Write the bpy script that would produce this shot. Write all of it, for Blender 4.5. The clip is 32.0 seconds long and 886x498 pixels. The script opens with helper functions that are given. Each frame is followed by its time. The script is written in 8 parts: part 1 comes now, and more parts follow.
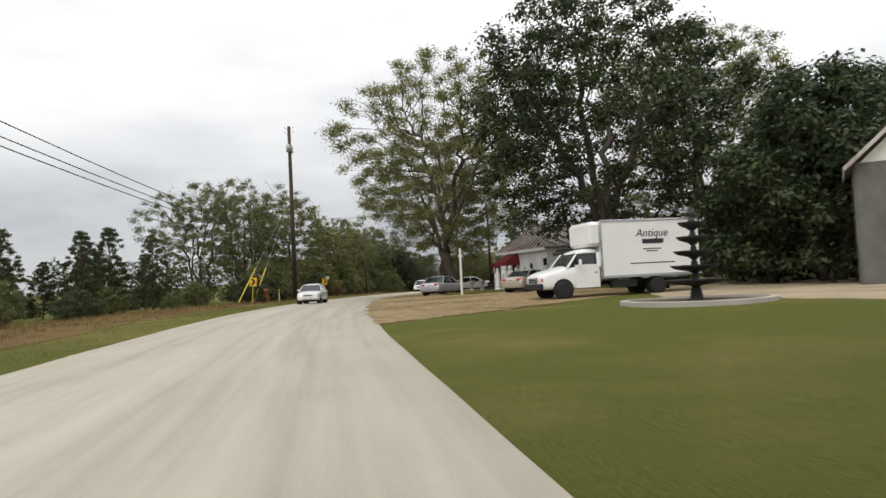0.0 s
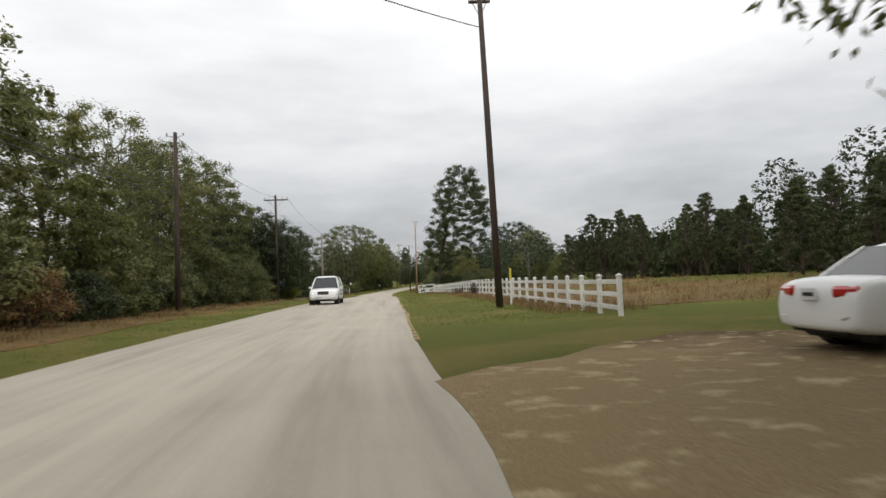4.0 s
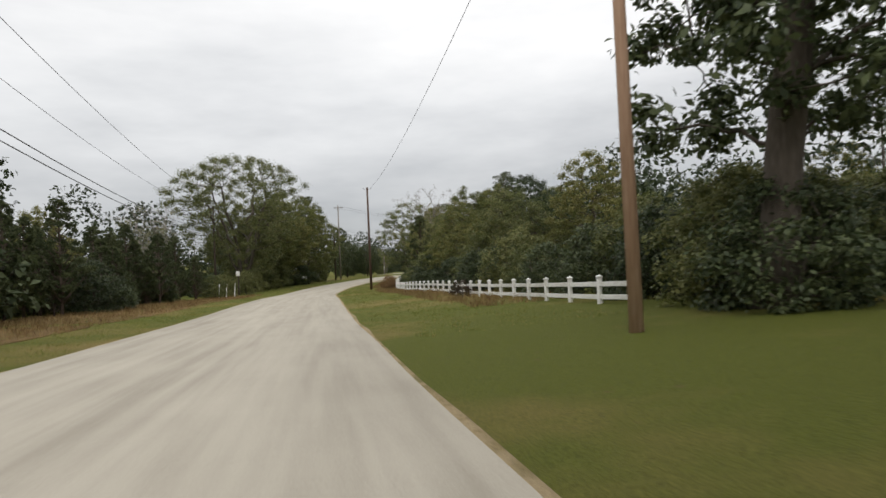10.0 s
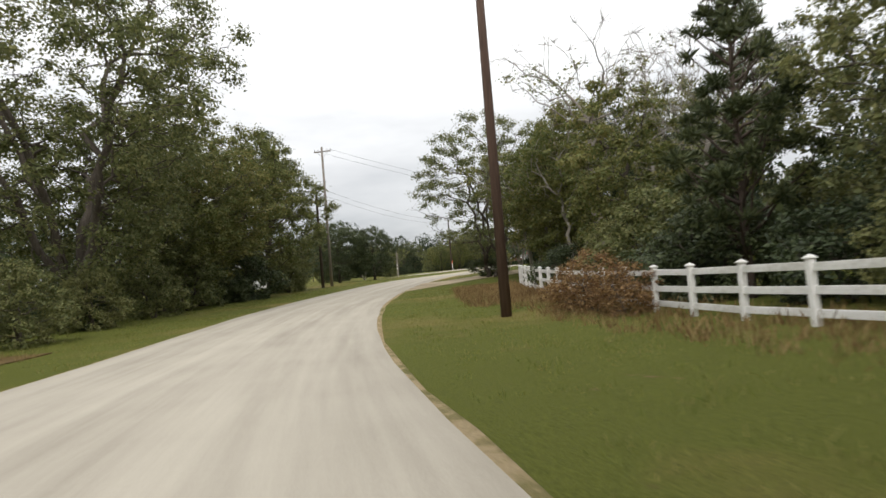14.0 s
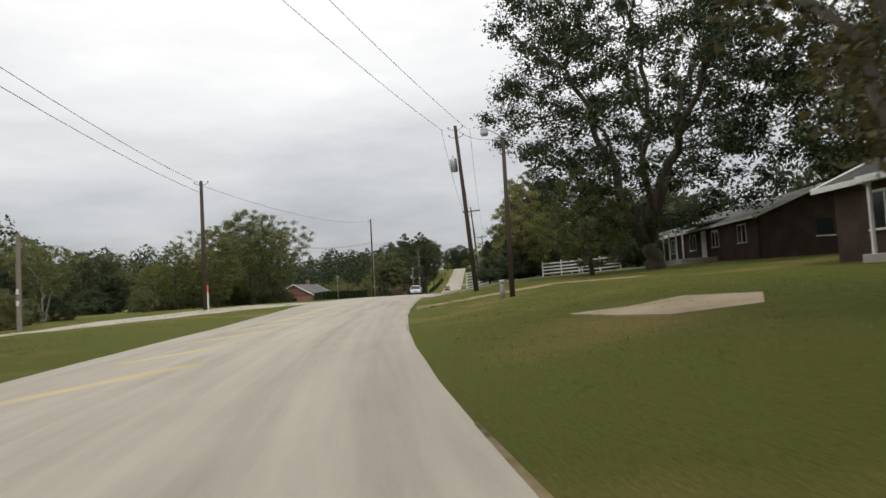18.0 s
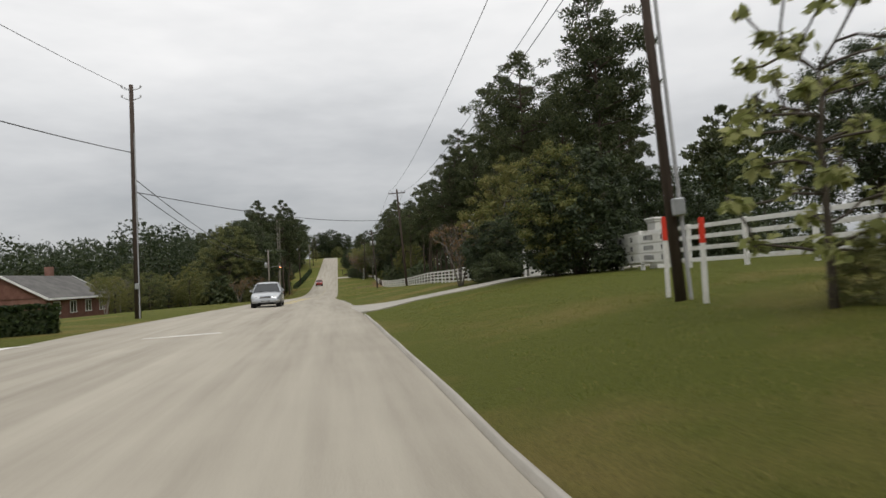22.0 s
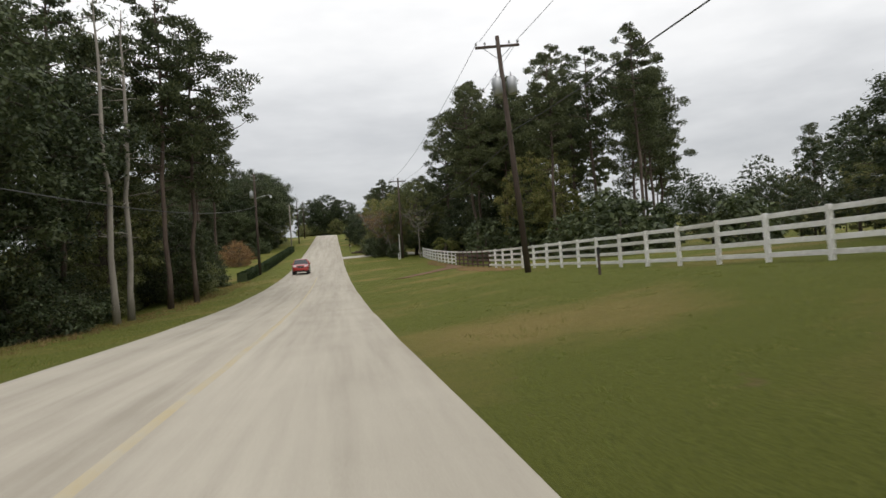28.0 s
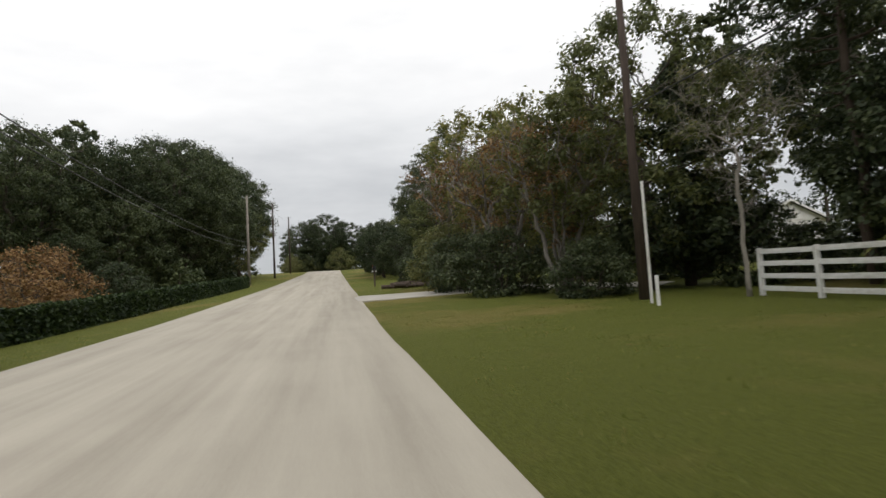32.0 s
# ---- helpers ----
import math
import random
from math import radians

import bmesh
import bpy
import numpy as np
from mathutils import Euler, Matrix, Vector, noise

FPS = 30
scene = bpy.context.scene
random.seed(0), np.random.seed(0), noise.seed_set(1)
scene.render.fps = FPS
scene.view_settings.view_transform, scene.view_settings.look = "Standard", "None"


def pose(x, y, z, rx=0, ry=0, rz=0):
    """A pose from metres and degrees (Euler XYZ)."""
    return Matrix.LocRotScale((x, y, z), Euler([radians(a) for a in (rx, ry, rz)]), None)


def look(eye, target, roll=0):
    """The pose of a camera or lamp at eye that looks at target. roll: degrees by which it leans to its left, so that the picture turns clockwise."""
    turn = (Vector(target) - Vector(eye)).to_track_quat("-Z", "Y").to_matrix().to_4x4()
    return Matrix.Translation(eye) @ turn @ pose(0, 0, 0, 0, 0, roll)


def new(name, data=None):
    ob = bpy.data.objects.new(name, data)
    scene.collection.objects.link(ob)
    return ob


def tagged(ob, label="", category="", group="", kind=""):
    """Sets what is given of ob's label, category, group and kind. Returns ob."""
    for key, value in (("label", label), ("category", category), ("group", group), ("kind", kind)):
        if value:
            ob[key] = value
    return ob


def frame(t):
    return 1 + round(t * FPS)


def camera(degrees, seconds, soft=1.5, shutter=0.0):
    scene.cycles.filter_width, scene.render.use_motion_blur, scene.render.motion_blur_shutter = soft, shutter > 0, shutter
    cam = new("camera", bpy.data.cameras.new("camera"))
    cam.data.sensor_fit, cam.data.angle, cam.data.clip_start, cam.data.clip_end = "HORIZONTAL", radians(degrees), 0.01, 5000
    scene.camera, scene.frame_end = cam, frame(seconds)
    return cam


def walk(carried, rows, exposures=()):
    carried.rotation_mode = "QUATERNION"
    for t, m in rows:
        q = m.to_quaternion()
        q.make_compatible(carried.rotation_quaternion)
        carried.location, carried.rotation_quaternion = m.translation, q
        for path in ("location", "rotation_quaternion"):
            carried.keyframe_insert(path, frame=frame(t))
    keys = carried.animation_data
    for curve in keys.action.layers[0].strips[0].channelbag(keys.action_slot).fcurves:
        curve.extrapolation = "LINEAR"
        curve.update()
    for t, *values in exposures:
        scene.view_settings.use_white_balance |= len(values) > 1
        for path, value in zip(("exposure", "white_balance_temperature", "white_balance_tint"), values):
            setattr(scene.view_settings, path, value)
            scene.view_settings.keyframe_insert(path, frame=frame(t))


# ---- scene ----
cam = camera(66.0, 32.0, 1.5, 0.15)
PATH = [
    (0, (0.000, -0.000, 1.400), (0.000, 1.998, 1.498), -2.96),
    (0.5, (-1.479, 8.595, 1.458), (-1.452, 10.593, 1.556), -2.73),
    (1, (-2.804, 17.155, 1.495), (-2.750, 19.152, 1.590), -3.10),
    (1.5, (-3.987, 25.632, 1.532), (-3.905, 27.628, 1.622), -3.29),
    (2, (-4.998, 33.983, 1.587), (-4.885, 35.978, 1.682), -2.96),
    (2.5, (-5.765, 42.172, 1.622), (-5.605, 44.163, 1.721), -2.80),
    (3, (-6.215, 50.374, 1.629), (-5.981, 52.359, 1.717), -2.23),
    (3.5, (-6.235, 58.457, 1.579), (-5.901, 60.427, 1.667), -2.40),
    (4, (-5.925, 66.501, 1.566), (-5.498, 68.453, 1.650), -2.12),
    (4.5, (-5.304, 74.512, 1.545), (-4.768, 76.437, 1.620), -2.39),
    (5, (-4.420, 82.494, 1.506), (-3.827, 84.403, 1.560), -2.55),
    (5.5, (-3.357, 90.467, 1.448), (-2.739, 92.368, 1.492), -2.84),
    (6, (-2.205, 98.458, 1.378), (-1.580, 100.357, 1.422), -3.38),
    (6.5, (-1.034, 106.496, 1.305), (-0.416, 108.398, 1.353), -3.95),
    (7, (0.115, 114.604, 1.234), (0.719, 116.511, 1.277), -3.76),
    (7.5, (1.244, 122.806, 1.164), (1.839, 124.714, 1.226), -3.04),
    (8, (2.334, 130.973, 1.083), (2.925, 132.883, 1.136), -2.42),
    (8.5, (3.346, 138.970, 0.982), (3.944, 140.878, 1.035), -2.58),
    (9, (4.279, 146.790, 0.867), (4.890, 148.694, 0.918), -2.84),
    (9.5, (5.181, 154.549, 0.672), (5.808, 156.448, 0.723), -1.91),
    (10, (6.224, 162.062, 0.375), (6.851, 163.961, 0.431), -2.65),
    (10.5, (7.374, 169.504, 0.131), (7.994, 171.404, 0.193), -2.49),
    (11, (8.480, 177.148, 0.019), (9.094, 179.051, 0.089), -2.09),
    (11.5, (9.529, 184.944, -0.018), (10.143, 186.846, 0.051), -2.15),
    (12, (10.575, 192.817, -0.033), (11.195, 194.717, 0.042), -1.83),
    (12.5, (11.672, 200.669, -0.071), (12.300, 202.566, -0.003), -1.77),
    (13, (12.816, 208.434, -0.146), (13.460, 210.327, -0.089), -2.60),
    (13.5, (13.962, 216.200, -0.253), (14.626, 218.086, -0.189), -3.10),
    (14, (15.161, 224.090, -0.410), (15.858, 225.964, -0.341), -4.69),
    (14.5, (16.523, 232.096, -0.562), (17.258, 233.954, -0.496), -7.72),
    (15, (18.198, 240.161, -0.563), (18.992, 241.994, -0.464), -6.71),
    (15.5, (20.275, 248.193, -0.485), (21.155, 249.986, -0.376), -5.73),
    (16, (22.795, 256.119, -0.369), (23.770, 257.863, -0.270), -4.15),
    (16.5, (25.778, 263.905, -0.228), (26.851, 265.590, -0.132), -3.18),
    (17, (29.228, 271.517, -0.067), (30.395, 273.138, 0.036), -3.00),
    (17.5, (33.138, 278.923, 0.111), (34.391, 280.478, 0.227), -3.27),
    (18, (37.483, 286.102, 0.299), (38.821, 287.583, 0.418), -3.28),
    (18.5, (42.145, 293.000, 0.446), (43.552, 294.417, 0.557), -3.18),
    (19, (47.082, 299.711, 0.553), (48.534, 301.083, 0.647), -3.75),
    (19.5, (52.219, 306.202, 0.653), (53.719, 307.520, 0.757), -3.97),
    (20, (57.518, 312.541, 0.747), (59.058, 313.814, 0.851), -3.82),
    (20.5, (62.980, 318.752, 0.872), (64.554, 319.981, 0.979), -3.53),
    (21, (68.612, 324.910, 0.978), (70.211, 326.107, 1.083), -2.82),
    (21.5, (74.421, 330.954, 1.076), (76.027, 332.142, 1.180), -2.53),
    (22, (80.309, 336.985, 1.127), (81.915, 338.175, 1.204), -2.76),
    (22.5, (86.193, 343.100, 1.139), (87.801, 344.286, 1.214), -2.78),
    (23, (92.103, 349.224, 1.128), (93.717, 350.401, 1.208), -2.09),
    (23.5, (98.051, 355.325, 1.090), (99.660, 356.510, 1.162), -1.35),
    (24, (104.030, 361.551, 1.006), (105.636, 362.741, 1.076), -1.39),
    (24.5, (110.024, 367.952, 0.923), (111.628, 369.145, 1.004), -1.63),
    (25, (116.048, 374.547, 0.850), (117.653, 375.740, 0.908), -1.61),
    (25.5, (122.179, 381.288, 0.754), (123.787, 382.476, 0.801), -2.10),
    (26, (128.418, 387.893, 0.623), (130.035, 389.071, 0.654), -2.25),
    (26.5, (134.748, 394.360, 0.466), (136.373, 395.526, 0.489), -2.26),
    (27, (141.101, 400.735, 0.296), (142.726, 401.901, 0.323), -2.39),
    (27.5, (147.416, 407.059, 0.126), (149.030, 408.240, 0.166), -2.91),
    (28, (153.653, 413.354, -0.040), (155.266, 414.536, 0.003), -4.03),
    (28.5, (159.853, 419.673, -0.179), (161.468, 420.851, -0.121), -4.16),
    (29, (166.084, 426.045, -0.256), (167.700, 427.223, -0.194), -3.30),
    (29.5, (172.370, 432.333, -0.241), (173.999, 433.490, -0.147), -2.94),
    (30, (178.764, 438.641, -0.135), (180.407, 439.775, -0.011), -2.99),
    (30.5, (185.272, 445.058, 0.055), (186.917, 446.188, 0.179), -3.18),
    (31, (191.826, 451.582, 0.301), (193.459, 452.728, 0.450), -4.31),
    (31.5, (198.354, 458.222, 0.623), (199.968, 459.391, 0.796), -4.11),
    (32, (204.806, 464.923, 1.001), (206.414, 466.098, 1.189), -3.38),
]
walk(cam, [(t, look(eye, target, roll)) for t, eye, target, roll in PATH], [(0.0, 0.0), (3.0, 0.0), (4.5, -0.12), (10.5, -0.15), (12.0, -0.24), (13.0, -0.05), (14.5, 0.2), (16.0, 0.17), (17.3, -0.08), (18.0, -0.18), (19.0, -0.27), (22.0, -0.34), (23.5, -0.08), (25.0, 0.0), (28.0, -0.12), (32.0, -0.15)])

ROAD = [
    (63.4, -395, -1.4), (4.6, -39.8, 0), (-1.9, -0.3, 0.2), (-6.9, 33.8, 0.4),
    (-7.9, 66.6, 0.3), (-4.1, 98.7, 0.2), (0.4, 131.2, -0.1), (4.3, 162.3, -0.8),
    (8.6, 193.1, -1.3), (10.9, 208.7, -1.4), (13.2, 224.4, -1.6), (16.3, 240.6, -1.8),
    (21, 256.8, -1.6), (27.5, 272.4, -1.3), (35.8, 287.2, -0.9), (45.5, 300.9, -0.7),
    (56, 313.8, -0.5), (67.2, 326.2, -0.2), (78.9, 338.3, -0.1), (102.6, 362.9, -0.2),
    (127, 389.2, -0.6), (152.3, 414.7, -1.3), (177.4, 440, -1.4), (203.4, 466.3, -0.2),
    (237.2, 500.4, 3.2), (276.6, 540.2, 7.8), (316, 580, 12.2), (355.4, 619.8, 12.5),
    (653.8, 921.2, -5),
]

# ---- world, sun and exposure ----
SUN_UP, SUN_TURN = 52.0, 30.0
world = bpy.data.worlds.new("overcast_sky")
scene.world = world
world.use_nodes = True
wt = world.node_tree
wt.nodes.clear()


def wnode(kind, **inputs):
    n = wt.nodes.new(kind)
    for k, v in inputs.items():
        n.inputs[k].default_value = v
    return n


w_out = wnode("ShaderNodeOutputWorld")
w_bg = wnode("ShaderNodeBackground", Strength=1.0)
w_sky = wt.nodes.new("ShaderNodeTexSky")
w_sky.sky_type, w_sky.sun_disc = "NISHITA", False
w_sky.sun_elevation, w_sky.sun_rotation = radians(SUN_UP), radians(SUN_TURN)
w_scale = wt.nodes.new("ShaderNodeVectorMath")
w_scale.operation = "SCALE"
w_scale.inputs["Scale"].default_value = 0.1
w_tc = wt.nodes.new("ShaderNodeTexCoord")
w_sep = wt.nodes.new("ShaderNodeSeparateXYZ")
w_map = wt.nodes.new("ShaderNodeMapping")
w_map.inputs["Scale"].default_value = (1.0, 1.0, 3.6)
w_noise = wnode("ShaderNodeTexNoise", Scale=2.6, Detail=5.0, Roughness=0.55)
w_add = wt.nodes.new("ShaderNodeMath")
w_add.operation = "MULTIPLY_ADD"
w_add.inputs[1].default_value = 0.42
w_ramp = wt.nodes.new("ShaderNodeValToRGB")
w_mix = wt.nodes.new("ShaderNodeMix")
w_mix.data_type = "RGBA"
w_mix.inputs["Factor"].default_value = 0.93
for pos, col in ((0.1, (0.42, 0.44, 0.465, 1)), (0.24, (0.5, 0.52, 0.545, 1)), (0.34, (0.71, 0.72, 0.735, 1)),
                 (0.46, (0.96, 0.965, 0.97, 1)), (0.6, (1.22, 1.21, 1.2, 1)), (0.95, (1.32, 1.32, 1.32, 1))):
    e = w_ramp.color_ramp.elements.new(pos)
    e.color = col
w_ramp.color_ramp.elements.remove(w_ramp.color_ramp.elements[0])
w_ramp.color_ramp.elements.remove(w_ramp.color_ramp.elements[-1])
link = wt.links.new
link(w_tc.outputs["Generated"], w_sep.inputs[0])
link(w_tc.outputs["Generated"], w_map.inputs[0])
link(w_map.outputs[0], w_noise.inputs["Vector"])
link(w_noise.outputs["Fac"], w_add.inputs[0])
link(w_sep.outputs["Z"], w_add.inputs[2])
link(w_add.outputs[0], w_ramp.inputs[0])
link(w_sky.outputs[0], w_scale.inputs[0])
link(w_scale.outputs[0], w_mix.inputs["A"])
link(w_ramp.outputs[0], w_mix.inputs["B"])
link(w_mix.outputs["Result"], w_bg.inputs["Color"])
link(w_bg.outputs[0], w_out.inputs[0])

sun = bpy.data.lights.new("sun_through_cloud", "SUN")
sun.energy, sun.angle, sun.color = 1.22, radians(25), (1.0, 0.97, 0.93)
sun_ob = new("sun_through_cloud", sun)
sun_ob.matrix_world = Matrix.Rotation(radians(-SUN_TURN), 4, "Z") @ Matrix.Rotation(radians(90 - SUN_UP), 4, "X")


# ---- materials ----
def material(name, colours, rough=0.8, scale=1.5, fine=25.0, bump=0.2, metal=0.0, spec=0.3, island=0.0, per_object=0.0,
             translucent=0.0, coat=0.0, streak=None):
    """Two or three colours mixed by a coarse and a fine noise, with fine relief."""
    m = bpy.data.materials.new(name)
    m.use_nodes = True
    nt = m.node_tree
    bsdf = nt.nodes["Principled BSDF"]
    tc = nt.nodes.new("ShaderNodeTexCoord")
    n1, n2 = nt.nodes.new("ShaderNodeTexNoise"), nt.nodes.new("ShaderNodeTexNoise")
    n1.inputs["Scale"].default_value, n1.inputs["Detail"].default_value = scale, 6
    n2.inputs["Scale"].default_value, n2.inputs["Detail"].default_value = fine, 4
    src = tc.outputs["Object"]
    if streak:
        mp = nt.nodes.new("ShaderNodeMapping")
        mp.inputs["Scale"].default_value = streak
        nt.links.new(src, mp.inputs[0])
        src = mp.outputs[0]
    nt.links.new(src, n1.inputs["Vector"])
    nt.links.new(src, n2.inputs["Vector"])
    mixv = nt.nodes.new("ShaderNodeMix")
    mixv.inputs["Factor"].default_value = 0.35
    nt.links.new(n1.outputs["Fac"], mixv.inputs["A"])
    nt.links.new(n2.outputs["Fac"], mixv.inputs["B"])
    fac = mixv.outputs["Result"]
    for amount, kind, socket in ((island, "ShaderNodeNewGeometry", "Random Per Island"), (per_object, "ShaderNodeObjectInfo", "Random")):
        if amount:
            g = nt.nodes.new(kind)
            a = nt.nodes.new("ShaderNodeMath")
            a.operation = "MULTIPLY_ADD"
            a.inputs[1].default_value = amount
            nt.links.new(g.outputs[socket], a.inputs[0])
            b = nt.nodes.new("ShaderNodeMath")
            b.operation = "SUBTRACT"
            b.inputs[1].default_value = amount / 2
            nt.links.new(fac, a.inputs[2])
            nt.links.new(a.outputs[0], b.inputs[0])
            fac = b.outputs[0]
    ramp = nt.nodes.new("ShaderNodeValToRGB")
    els = ramp.color_ramp.elements
    els[0].position, els[1].position = 0.3, 0.7
    els[0].color, els[1].color = (*colours[0], 1), (*colours[-1], 1)
    for i, c in enumerate(colours[1:-1]):
        els.new(0.3 + 0.4 * (i + 1) / (len(colours) - 1)).color = (*c, 1)
    nt.links.new(fac, ramp.inputs[0])
    nt.links.new(ramp.outputs[0], bsdf.inputs["Base Color"])
    bsdf.inputs["Roughness"].default_value = rough
    bsdf.inputs["Metallic"].default_value = metal
    bsdf.inputs["Specular IOR Level"].default_value = spec
    bsdf.inputs["Coat Weight"].default_value = coat
    bsdf.inputs["Coat Roughness"].default_value = 0.08
    if bump:
        bp = nt.nodes.new("ShaderNodeBump")
        bp.inputs["Strength"].default_value = bump
        bp.inputs["Distance"].default_value = 0.02
        nt.links.new(n2.outputs["Fac"], bp.inputs["Height"])
        nt.links.new(bp.outputs[0], bsdf.inputs["Normal"])
    if translucent:
        tr = nt.nodes.new("ShaderNodeBsdfTranslucent")
        nt.links.new(ramp.outputs[0], tr.inputs["Color"])
        mx = nt.nodes.new("ShaderNodeMixShader")
        mx.inputs[0].default_value = translucent
        nt.links.new(bsdf.outputs[0], mx.inputs[1])
        nt.links.new(tr.outputs[0], mx.inputs[2])
        nt.links.new(mx.outputs[0], nt.nodes["Material Output"].inputs[0])
    return m


